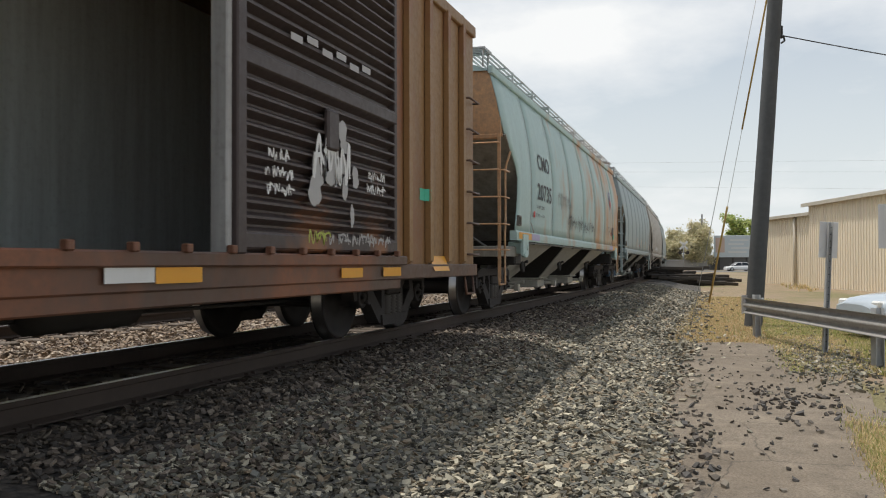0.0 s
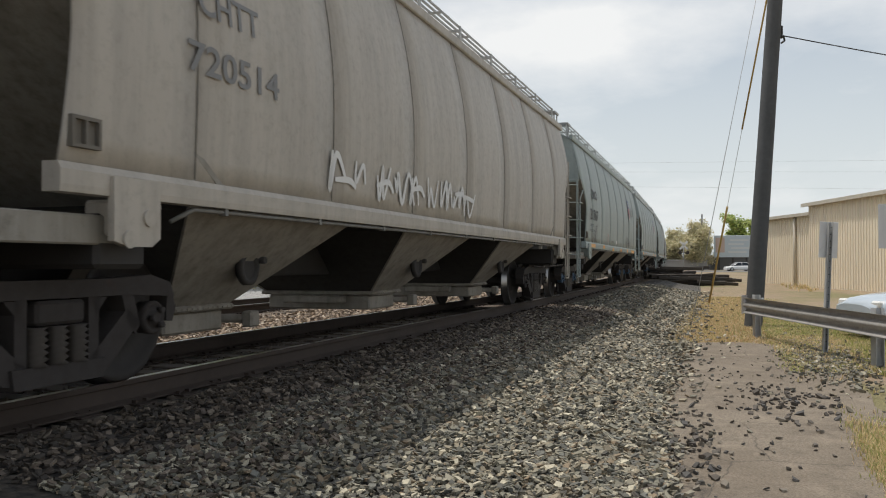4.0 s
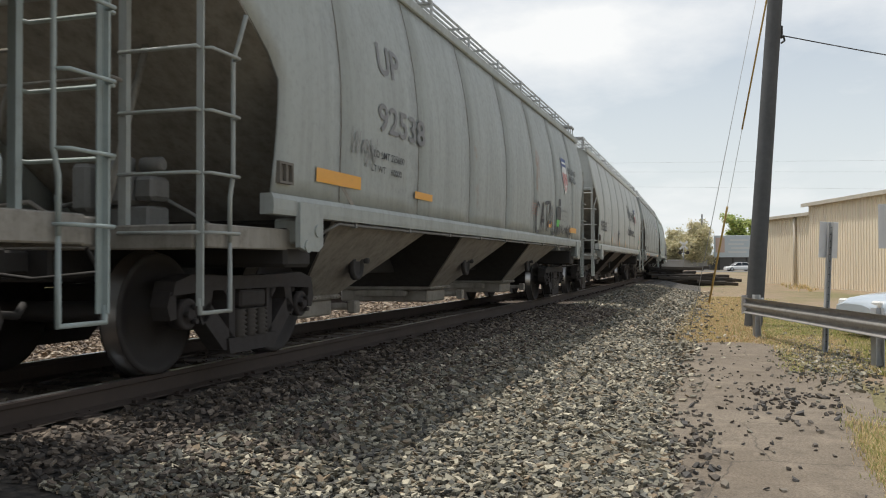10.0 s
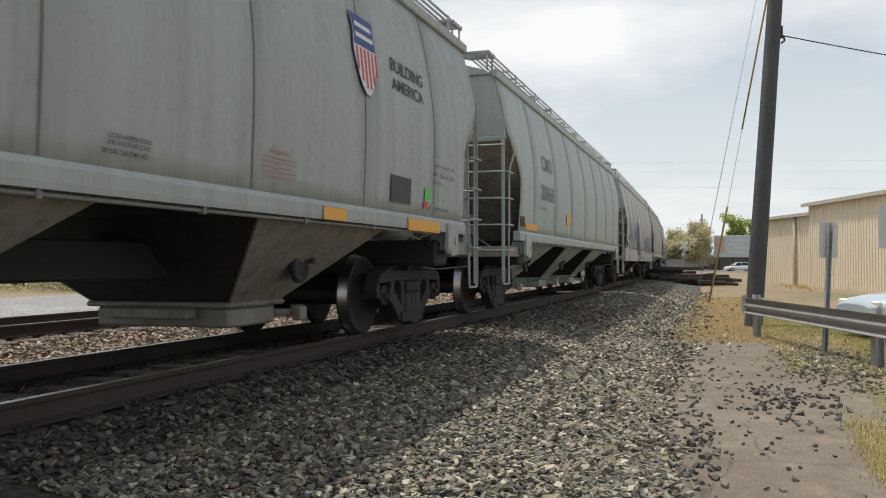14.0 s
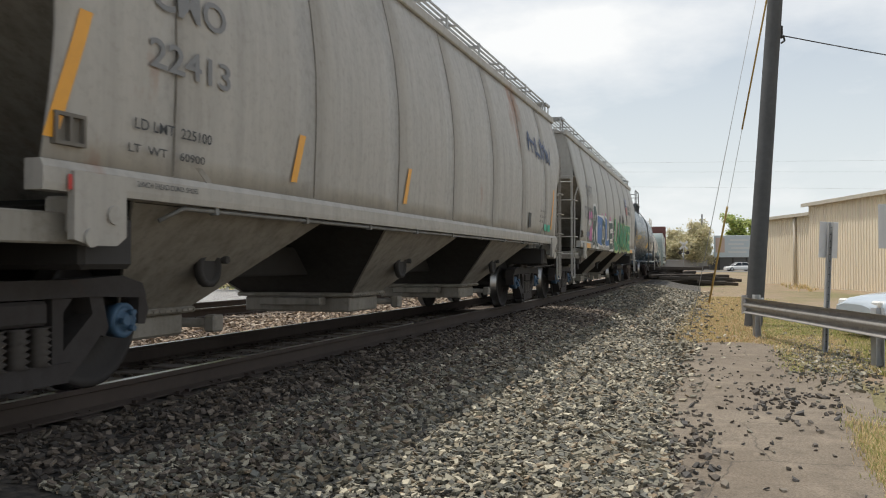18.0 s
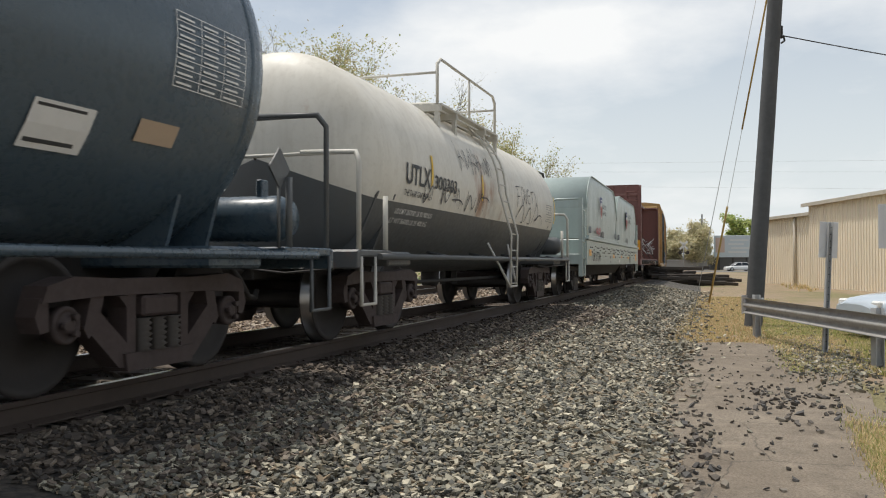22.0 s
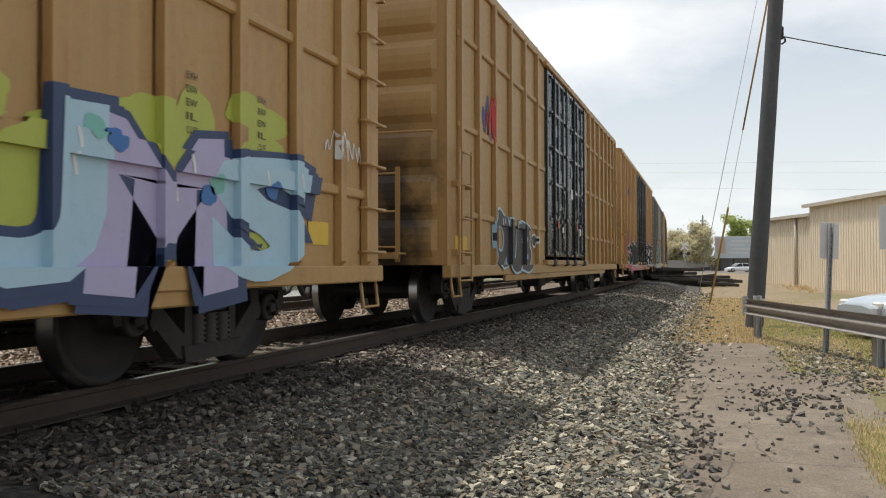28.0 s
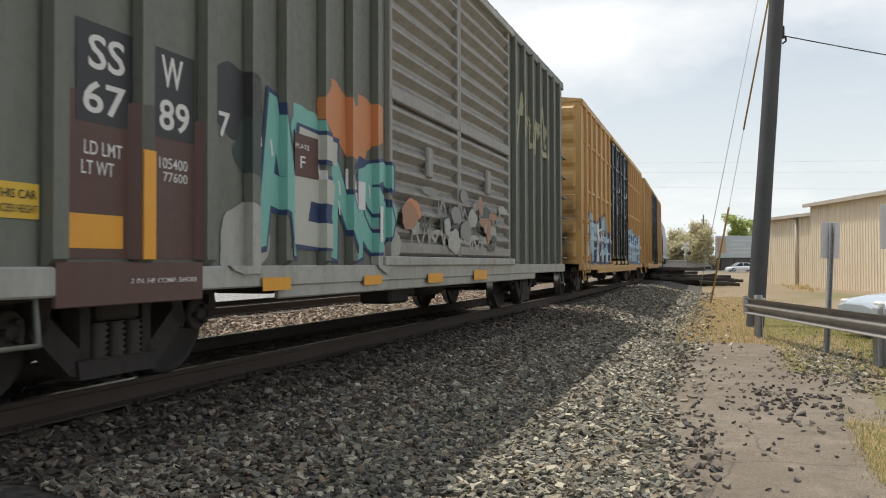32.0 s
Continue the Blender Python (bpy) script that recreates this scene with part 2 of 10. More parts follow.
M_TRUCK = paint("grimy_truck_casting", (0.038, 0.032, 0.030), rust=0.25, dirt=0.4, seed=2, rough=0.82, dirt_col=(0.034, 0.029, 0.026), rust_col=(0.07, 0.034, 0.022))
M_WHEEL = plain("dark_wheel_steel", (0.026, 0.022, 0.020), 0.72, 0.0, 0.5, 7)
M_TREAD = plain("bright_wheel_tread", (0.36, 0.35, 0.34), 0.3, 1.0, 0.2, 20, 0.05)
M_UNDER = plain("black_underframe", (0.034, 0.031, 0.029), 0.75, 0.0, 0.4, 10)
M_WHITE = flat("white_lettering", (0.72, 0.72, 0.70))
M_BLACK = flat("black_lettering", (0.035, 0.037, 0.04))
M_GREYTXT = flat("faded_grey_lettering", (0.20, 0.20, 0.20))
M_RED = flat("red_lettering", (0.55, 0.07, 0.06))
M_FADERED = flat("faded_red_lettering", (0.42, 0.20, 0.17))
M_BLUE = flat("blue_shield_paint", (0.03, 0.06, 0.22))
M_YELLOW = flat("yellow_lettering", (0.70, 0.46, 0.05))
M_ORANGE = flat("yellow_reflector", (0.78, 0.36, 0.03), 0.4)
M_GREEN = flat("green_sticker", (0.12, 0.55, 0.10))
M_TEAL = flat("teal_sticker", (0.08, 0.50, 0.33))
M_GALV = paint("galvanised_steel", (0.42, 0.43, 0.43), rust=0.02, dirt=0.25, seed=5, rough=0.42)
M_POLE = plain("creosoted_pole_wood", (0.080, 0.082, 0.083), 0.9, 0.0, 0.5, 9, 0.4)

# ---- building blocks ----
def track_at(s, lat, z):
    """The place s metres along the track, lat metres from its middle towards the camera."""
    if s < CURVE_X:
        return Vector((s, TRACK_Y - lat, z))
    a = (s - CURVE_X) / CURVE_R
    r = CURVE_R + lat
    return Vector((CURVE_X + r * math.sin(a), TRACK_Y + CURVE_R - r * math.cos(a), z))


def heading(s):
    return max(0.0, s - CURVE_X) / CURVE_R


def box(bm, x0, x1, y0, y1, z0, z1, m=None):
    v = [bm.verts.new((x, y, z)) for x in (x0, x1) for y in (y0, y1) for z in (z0, z1)]
    for f in ((0, 1, 3, 2), (4, 6, 7, 5), (0, 4, 5, 1), (2, 3, 7, 6), (0, 2, 6, 4), (1, 5, 7, 3)):
        bm.faces.new([v[i] for i in f])
    if m is not None:
        for k in v:
            k.co = m @ k.co
    return v


def bevel_box(bm, x0, x1, y0, y1, z0, z1, r=0.01):
    """A box with all its edges chamfered."""
    r = min(r, (x1 - x0) * 0.3, (y1 - y0) * 0.3, (z1 - z0) * 0.3)
    b2 = bmesh.new()
    box(b2, x0, x1, y0, y1, z0, z1)
    bmesh.ops.bevel(b2, geom=b2.edges[:], offset=r, segments=1, affect="EDGES")
    merge(bm, b2)


def merge(bm, other, m=None):
    made = {v: bm.verts.new(m @ v.co if m is not None else v.co) for v in other.verts}
    for f in other.faces:
        nf = bm.faces.new([made[v] for v in f.verts])
        nf.smooth = f.smooth
    other.free()


def rod(bm, a, b, r=0.011, n=6):
    a, b = Vector(a), Vector(b)
    q = (b - a).to_track_quat("Z", "Y").to_matrix()
    ring = []
    for p in (a, b):
        ring.append([bm.verts.new(p + q @ Vector((r * math.cos(2 * math.pi * k / n), r * math.sin(2 * math.pi * k / n), 0))) for k in range(n)])
    for k in range(n):
        f = bm.faces.new((ring[0][k], ring[0][(k + 1) % n], ring[1][(k + 1) % n], ring[1][k]))
        f.smooth = True
    bm.faces.new(ring[0][::-1])
    bm.faces.new(ring[1])


def pipe(bm, pts, r=0.014, n=6):
    """A bent tube through the points."""
    pts = [Vector(p) for p in pts]
    rings, side = [], None
    for i, p in enumerate(pts):
        t0 = (p - pts[i - 1]).normalized() if i else (pts[1] - p).normalized()
        t1 = (pts[i + 1] - p).normalized() if i + 1 < len(pts) else t0
        t = (t0 + t1).normalized() if (t0 + t1).length > 0.01 else t0
        side = t.orthogonal() if side is None else side - t * side.dot(t)
        side.normalize()
        up = t.cross(side)
        wide = min(1.5, 1 / max(0.3, t.dot(t1)))
        rings.append([bm.verts.new(p + (side * math.cos(q) + up * math.sin(q)) * r * wide) for q in (2 * math.pi * k / n for k in range(n))])
    for a, b in zip(rings, rings[1:]):
        for k in range(n):
            bm.faces.new((a[k], a[(k + 1) % n], b[(k + 1) % n], b[k])).smooth = True
    bm.faces.new(rings[0][::-1])
    bm.faces.new(rings[-1])


def lathe(bm, prof, axis="y", n=24, at=(0, 0, 0), cap=True):
    """prof: (radius, place along the axis)."""
    rings = []
    for r, d in prof:
        ring = []
        for k in range(n):
            c, s = math.cos(2 * math.pi * k / n) * r, math.sin(2 * math.pi * k / n) * r
            p = {"y": (c, d, s), "x": (d, c, s), "z": (c, s, d)}[axis]
            ring.append(bm.verts.new((p[0] + at[0], p[1] + at[1], p[2] + at[2])))
        rings.append(ring)
    for a, b in zip(rings, rings[1:]):
        for k in range(n):
            f = bm.faces.new((a[k], a[(k + 1) % n], b[(k + 1) % n], b[k]))
            f.smooth = True
    if cap:
        bm.faces.new(rings[0][::-1])
        bm.faces.new(rings[-1])


def prism(bm, outline, y0, y1):
    """An outline of (x, z) pushed from y0 to y1."""
    a = [bm.verts.new((x, y0, z)) for x, z in outline]
    b = [bm.verts.new((x, y1, z)) for x, z in outline]
    n = len(a)
    bm.faces.new(a)
    bm.faces.new(b[::-1])
    for k in range(n):
        bm.faces.new((a[k], b[k], b[(k + 1) % n], a[(k + 1) % n]))


def prism_x(bm, outline, x0, x1):
    """An outline of (y, z) pushed from x0 to x1."""
    a = [bm.verts.new((x0, y, z)) for y, z in outline]
    b = [bm.verts.new((x1, y, z)) for y, z in outline]
    n = len(a)
    bm.faces.new(a[::-1])
    bm.faces.new(b)
    for k in range(n):
        bm.faces.new((a[k], a[(k + 1) % n], b[(k + 1) % n], b[k]))


def to_mesh(name, bm):
    bmesh.ops.recalc_face_normals(bm, faces=bm.faces[:])
    me = bpy.data.meshes.new(name)
    bm.to_mesh(me)
    bm.free()
    return me


SHARED = {}


def shared(key, build):
    """One mesh for all parts that are alike."""
    if key not in SHARED:
        bm = bmesh.new()
        build(bm)
        SHARED[key] = to_mesh("_".join(str(k) for k in key) if isinstance(key, tuple) else key, bm)
        SHARED[key].materials.append(M_UNDER)
    return SHARED[key]


def place(name, me, mat, parent=None, m=None, label=""):
    ob = new(name, me)
    if not me.materials:
        me.materials.append(mat)
    ob.material_slots[0].link = "OBJECT"
    ob.material_slots[0].material = mat
    if parent is not None:
        ob.parent = parent
    if m is not None:
        ob.matrix_basis = m
    if label:
        tagged(ob, label)
    return ob


def part(name, bm, mat, parent=None, label="", m=None):
    me = to_mesh(name, bm)
    me.materials.append(mat)
    ob = new(name, me)
    if parent is not None:
        ob.parent = parent
    if m is not None:
        ob.matrix_basis = m
    if label:
        tagged(ob, label)
    return ob


def empty(name, label, category, group="", m=None):
    ob = new(name)
    ob.empty_display_size = 0.3
    tagged(ob, label, category, group)
    if m is not None:
        ob.matrix_basis = m
    return ob


def quick_mesh(name, verts, faces, mat, smooth=False):
    me = bpy.data.meshes.new(name)
    me.from_pydata(verts, [], faces)
    me.materials.append(mat)
    if smooth:
        me.polygons.foreach_set("use_smooth", [True] * len(me.polygons))
    return new(name, me)


def stones(name, spots, mat, seed, size=(0.03, 0.055), squash=0.6):
    """Many broken stones in one mesh: spots is an array of x, y, z."""
    rng = np.random.default_rng(seed)
    n = len(spots)
    V = np.array([(x, y, z) for x in (-1, 1) for y in (-1, 1) for z in (-1, 1)], float) * 0.72
    F = np.array([(0, 1, 3), (0, 3, 2), (4, 6, 7), (4, 7, 5), (0, 4, 5), (0, 5, 1), (2, 3, 7), (2, 7, 6), (0, 2, 6), (0, 6, 4), (1, 5, 7), (1, 7, 3)])
    R = rng.uniform(size[0], size[1], n) * rng.choice([0.7, 1.0, 1.0, 1.25], n)
    ang = rng.uniform(0, 6.28, n)
    tilt = rng.normal(0, 0.30, (n, 2))
    rad = V[None] * rng.uniform(0.5, 1.25, (n, len(V), 3))
    rad = rad * R[:, None, None] * np.stack([rng.uniform(0.8, 1.4, n), rng.uniform(0.7, 1.1, n), rng.uniform(squash * 0.7, squash * 1.3, n)], 1)[:, None, :]
    z = rad[..., 2] + rad[..., 0] * tilt[:, :1] + rad[..., 1] * tilt[:, 1:]
    c, s = np.cos(ang)[:, None], np.sin(ang)[:, None]
    x, y = rad[..., 0] * c - rad[..., 1] * s, rad[..., 0] * s + rad[..., 1] * c
    P = np.stack([x, y, z], 2) + spots[:, None, :]
    faces = (F[None] + (np.arange(n) * len(V))[:, None, None]).reshape(-1, 3)
    me = bpy.data.meshes.new(name)
    me.vertices.add(n * len(V)); me.vertices.foreach_set("co", P.reshape(-1))
    me.loops.add(len(faces) * 3); me.loops.foreach_set("vertex_index", faces.reshape(-1).astype(np.int32))
    me.polygons.add(len(faces))
    me.polygons.foreach_set("loop_start", np.arange(0, len(faces) * 3, 3, dtype=np.int32))
    me.update(calc_edges=True)
    me.polygons.foreach_set("use_smooth", np.zeros(len(faces), dtype=bool))
    me.materials.append(mat)
    return new(name, me)


FONT_CACHE = {}


def letters(text, size, bold=0.0, squeeze=1.0):
    """Outline letters as a list of (x, y) and faces."""
    key = (text, size, bold, squeeze)
    if key not in FONT_CACHE:
        cu = bpy.data.curves.new("lettering", "FONT")
        cu.body, cu.size, cu.offset, cu.resolution_u = text, size * 1.42, bold, 3
        cu.space_line = 0.92
        ob = bpy.data.objects.new("lettering", cu)
        me = bpy.data.meshes.new_from_object(ob)
        FONT_CACHE[key] = ([(v.co.x * squeeze, v.co.y) for v in me.vertices], [tuple(p.vertices) for p in me.polygons])
        bpy.data.objects.remove(ob)
        bpy.data.curves.remove(cu)
        bpy.data.meshes.remove(me)
    return FONT_CACHE[key]


def rects(items):
    """Flat rectangles (x0, x1, z0, z1), cut into strips so that they follow a curved side."""
    pts, faces = [], []
    for x0, x1, z0, z1 in items:
        k = max(1, int(abs(z1 - z0) / 0.25) + 1)
        for i in range(k + 1):
            zz = z0 + (z1 - z0) * i / k
            pts += [(x0, zz), (x1, zz)]
        b = len(pts) - 2 * (k + 1)
        faces += [(b + 2 * i, b + 2 * i + 1, b + 2 * i + 3, b + 2 * i + 2) for i in range(k)]
    return pts, faces

# ---- the ground and the tracks ----
BED = [(9.0, -0.58), (4.4, -0.575), (3.95, -0.555), (3.2, -0.47), (2.3, -0.26), (1.5, -0.20), (0.0, -0.20), (-1.5, -0.20), (-2.6, -0.25), (-3.6, -0.25), (-4.4, -0.21), (-6.0, -0.21), (-6.8, -0.24), (-8.0, -0.42), (-9.0, -0.50), (-24.0, -0.53)]
TRACK2 = -5.17


def bed_z(lat):
    for (a, za), (b, zb) in zip(BED, BED[1:]):
        if b <= lat <= a:
            return za + (zb - za) * (a - lat) / (a - b)
    return BED[0][1] if lat > 0 else BED[-1][1]


def strip(name, lats, s0, s1, mat, label, rough=0.02, step=1.0):
    ss = []
    s = s0
    while s < s1:
        ss.append(s)
        s += step * 0.35 if 2 < s < 30 else step * 4
    ss.append(s1)
    verts, faces = [], []
    for s in ss:
        for lat in lats:
            p = track_at(s, lat, bed_z(lat))
            p.z += rough * noise.noise(p * 1.7) if lats[0] != lat != lats[-1] else 0
            verts.append(p[:])
    w = len(lats)
    for i in range(len(ss) - 1):
        for j in range(w - 1):
            a = i * w + j
            faces.append((a, a + w, a + w + 1, a + 1))
    return tagged(quick_mesh(name, verts, faces, mat, True), label, "ground", kind="structure")


def ground_sheet():
    verts = [(x, y, GROUND_Z - 0.02 if abs(x) < 900 else GROUND_Z - 0.02) for x in (-2500, -300, 0, 60, 200, 600, 2500) for y in (-2500, -300, -40, 0, 60, 300, 2500)]
    faces = [(i * 7 + j, (i + 1) * 7 + j, (i + 1) * 7 + j + 1, i * 7 + j + 1) for i in range(6) for j in range(6)]
    tagged(quick_mesh("ground", verts, faces, M_GROUND), "dry bare dirt and patchy spring grass", "ground", kind="structure")


ground_sheet()
fr = lambda a, b, k: [a + (b - a) * i / k for i in range(k + 1)]
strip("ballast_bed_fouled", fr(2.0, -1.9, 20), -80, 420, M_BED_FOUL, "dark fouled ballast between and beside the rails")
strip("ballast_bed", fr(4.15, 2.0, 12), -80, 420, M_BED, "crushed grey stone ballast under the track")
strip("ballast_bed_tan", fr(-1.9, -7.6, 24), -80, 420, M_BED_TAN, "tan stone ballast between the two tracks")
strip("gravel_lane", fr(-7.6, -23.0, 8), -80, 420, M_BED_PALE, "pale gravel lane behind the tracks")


def concrete_apron():
    bm = bmesh.new()
    rng = random.Random(4)
    left = [(x, 0.92 + rng.uniform(-0.1, 0.1)) for x in fr(-3.0, 14.6, 22)]
    right = [(x, -1.15 + rng.uniform(-0.12, 0.12) - 0.02 * x + (0.35 if x < 6 else 0)) for x in fr(14.6, -3.0, 22)]
    out = left + [(15.3, 0.4), (15.6, -0.2), (15.2, -0.9)] + right
    a = [bm.verts.new((x, y, GROUND_Z + 0.012)) for x, y in out]
    b = [bm.verts.new((x, y, GROUND_Z - 0.09)) for x, y in out]
    bm.faces.new(a)
    for k in range(len(a)):
        bm.faces.new((a[k], b[k], b[(k + 1) % len(a)], a[(k + 1) % len(a)]))
    ob = part("concrete_apron", bm, M_CONCRETE, None, "cracked old concrete apron scattered with stones")
    tagged(ob, category="pavement", kind="structure")


concrete_apron()


def rail_mesh(lat, s0, s1):
    prof = [(-0.070, -0.172), (-0.070, -0.160), (-0.012, -0.140), (-0.010, -0.045), (-0.034, -0.036), (-0.036, -0.008), (-0.030, 0.0), (0.030, 0.0), (0.036, -0.008), (0.034, -0.036), (0.010, -0.045), (0.012, -0.140), (0.070, -0.160), (0.070, -0.172)]
    ss = []
    s = s0
    while s < s1:
        ss.append(s)
        s += 1.0 if 0 < s < 60 else 6.0
    ss.append(s1)
    bm = bmesh.new()
    rows = [[bm.verts.new(track_at(s, lat + dy, z)) for dy, z in prof] for s in ss]
    for a, b in zip(rows, rows[1:]):
        for k in range(len(prof)):
            f = bm.faces.new((a[k], b[k], b[(k + 1) % len(prof)], a[(k + 1) % len(prof)]))
            f.material_index = 1 if k == 6 else 0
    bm.faces.new(rows[0]); bm.faces.new(rows[-1][::-1])
    me = to_mesh("rail", bm)
    me.materials.append(M_RAIL); me.materials.append(M_RAILHEAD)
    return me


def tie_mesh():
    bm = bmesh.new()
    bevel_box(bm, -0.115, 0.115, -1.28, 1.28, -0.345, -0.178, 0.012)
    for k in bm.verts:
        k.co += Vector((0.008, 0, 0.006)) * noise.noise(k.co * 3)
    n = len(bm.faces)
    for y in (-0.7525, 0.7525):
        box(bm, -0.10, 0.10, y - 0.17, y + 0.17, -0.180, -0.166)
        for dx in (-0.06, 0.06):
            for dy in (-0.095, 0.095):
                box(bm, dx - 0.013, dx + 0.013, y + dy - 0.018, y + dy + 0.018, -0.168, -0.142)
    bm.faces.ensure_lookup_table()
    for f in bm.faces[n:]:
        f.material_index = 1
    me = to_mesh("tie", bm)
    me.materials.append(M_TIE); me.materials.append(M_RAIL)
    return me


def build_track(name, mid, label, s_near):
    track = empty(name, label, "railway track")
    tagged(track, kind="structure")
    for lat in (0.7525, -0.7525):
        ob = new("rail", rail_mesh(mid + lat, -80, 420))
        ob.parent = track
        tagged(ob, "rusty steel rail with a bright worn head")
    me = tie_mesh()
    rng = random.Random(9)
    s = -2.0
    while s < s_near:
        ob = new("tie", me)
        ob.parent = track
        p = track_at(s, mid + rng.uniform(-0.05, 0.05), rng.uniform(-0.008, 0.004))
        ob.matrix_basis = pose(p.x, p.y, p.z, 0, 0, math.degrees(heading(s)) + rng.uniform(-1.2, 1.2))
        s += 0.51 + rng.uniform(-0.02, 0.02)
    bm = bmesh.new()
    while s < 160:
        p = track_at(s, mid, 0)
        box(bm, -0.115, 0.115, -1.28, 1.28, -0.345, -0.178, pose(p.x, p.y, 0, 0, 0, math.degrees(heading(s))))
        s += 0.51
    tagged(part("far_ties", bm, M_TIE, track), kind="stuff")
    return track


build_track("track_near", 0.0, "main railway track of rusty steel rails on wooden ties", 45)
build_track("track_far", TRACK2, "second railway track lying parallel in tan ballast", 30)


def scatter(name, n, s_range, lat_range, mat, seed, size, label, lift=0.012, edge=0.0, skip_ties=False, bias=1.0, squash=0.45):
    rng = np.random.default_rng(seed)
    s = s_range[0] + (s_range[1] - s_range[0]) * rng.uniform(0, 1, n) ** bias
    lat = rng.uniform(lat_range[0], lat_range[1], n)
    if edge:
        far = rng.uniform(0, 1, n) < 0.10
        lat = np.where(far, lat_range[1] + rng.exponential(edge, n), lat)
    out = []
    for a, b in zip(s, lat):
        if skip_ties and ((a + 2.0) % 0.51 < 0.2) and abs(b) < 1.35:
            continue
        if any(abs(b - r) < 0.10 for r in (0.7525, -0.7525, TRACK2 + 0.7525, TRACK2 - 0.7525)):
            continue
        z = bed_z(b) if b < 4.15 else GROUND_Z + 0.01
        out.append(track_at(a, b, z + lift * rng.uniform(0.2, 1.4))[:])
    ob = stones(name, np.array(out), mat, seed, size, squash)
    tagged(ob, label, "gravel", kind="stuff")


scatter("ballast_stones", 27000, (3.2, 15), (1.8, 4.0), M_STONE, 11, (0.021, 0.040), "loose grey and tan crushed stones beside the rails", 0.02, 0.13, bias=1.25, squash=0.42)
scatter("ballast_stones_rusty", 11000, (3.2, 20), (1.0, 2.55), M_STONE_FOUL, 18, (0.021, 0.038), "rust-brown crushed stones close to the rail", 0.03)
scatter("ballast_stones_beyond", 11000, (15, 42), (1.3, 3.8), M_STONE, 12, (0.03, 0.055), "grey crushed stones along the track shoulder", 0.02, 0.25, bias=1.3)
scatter("ballast_stones_crib", 7500, (2.0, 16), (-1.6, 1.2), M_STONE_FOUL, 13, (0.022, 0.042), "brown crushed stones between the wooden ties", 0.0, 0, True, bias=1.2)
scatter("ballast_stones_between", 13000, (5, 32), (-4.25, -1.6), M_STONE_BROWN, 14, (0.028, 0.052), "sunlit tan crushed stones between the tracks", 0.02)


def loose(name, n, mid, spread, seed, size, label, mat):
    """Stones strewn thinner and thinner from a middle."""
    rng = np.random.default_rng(seed)
    x = rng.normal(mid[0], spread[0], n)
    y = rng.normal(mid[1], spread[1], n)
    spots = np.stack([x, y, np.full(n, GROUND_Z + 0.022)], 1)
    tagged(stones(name, spots, mat, seed, size, 0.6), label, "gravel", kind="stuff")


loose("apron_stones", 270, (8.5, -0.15), (3.0, 0.7), 15, (0.007, 0.026), "dark stones scattered over the concrete", M_STONE_DARK)
loose("apron_stones_heap", 120, (9.0, -0.55), (0.6, 0.24), 16, (0.012, 0.04), "small heap of dark stones on the concrete", M_STONE_DARK)
loose("apron_edge_stones", 1500, (13.2, -1.35), (1.7, 0.30), 17, (0.012, 0.035), "small grey stones along the apron's edge", M_STONE)
def spill():
    """Ballast that has spread over the near part of the concrete."""
    rng = np.random.default_rng(23)
    x = 4.2 + 8.0 * rng.uniform(0, 1, 3600) ** 1.3
    edge = 0.36 + (x - 5.6) * 0.10
    y = edge + rng.uniform(0, 1, 3600) * (1.02 - edge) - rng.exponential(0.05, 3600)
    tagged(stones("ballast_spill", np.stack([x, y, np.full(3600, GROUND_Z + 0.02) + rng.uniform(0, 0.012, 3600)], 1), M_STONE, 24, (0.018, 0.036), 0.45), "grey crushed stone spread onto the concrete", "gravel", kind="stuff")


spill()
loose("apron_near_stones", 240, (6.0, 0.35), (1.4, 0.18), 19, (0.014, 0.034), "grey stones spilled onto the concrete", M_STONE_DARK)
loose("rust_painted_stones", 2, (6.6, 1.6), (0.12, 0.03), 20, (0.03, 0.04), "two stones sprayed red in the ballast", flat("red_marking_paint", (0.45, 0.06, 0.04)))


# ---- beside the track: guard rail, pole, signs, sheds ----
FWD = Vector((math.cos(TURN), math.sin(TURN), 0))
RGT = Vector((math.sin(TURN), -math.cos(TURN), 0))


def spot(ahead, right, z=GROUND_Z):
    """A place so many metres ahead of the camera and to its right."""
    p = FWD * ahead + RGT * right
    return Vector((p.x, p.y, z))


M_BEAM = paint("weathered_guard_rail_zinc", (0.36, 0.345, 0.325), rust=0.08, dirt=0.35, seed=62, rough=0.36, dirt_col=(0.09, 0.075, 0.06))


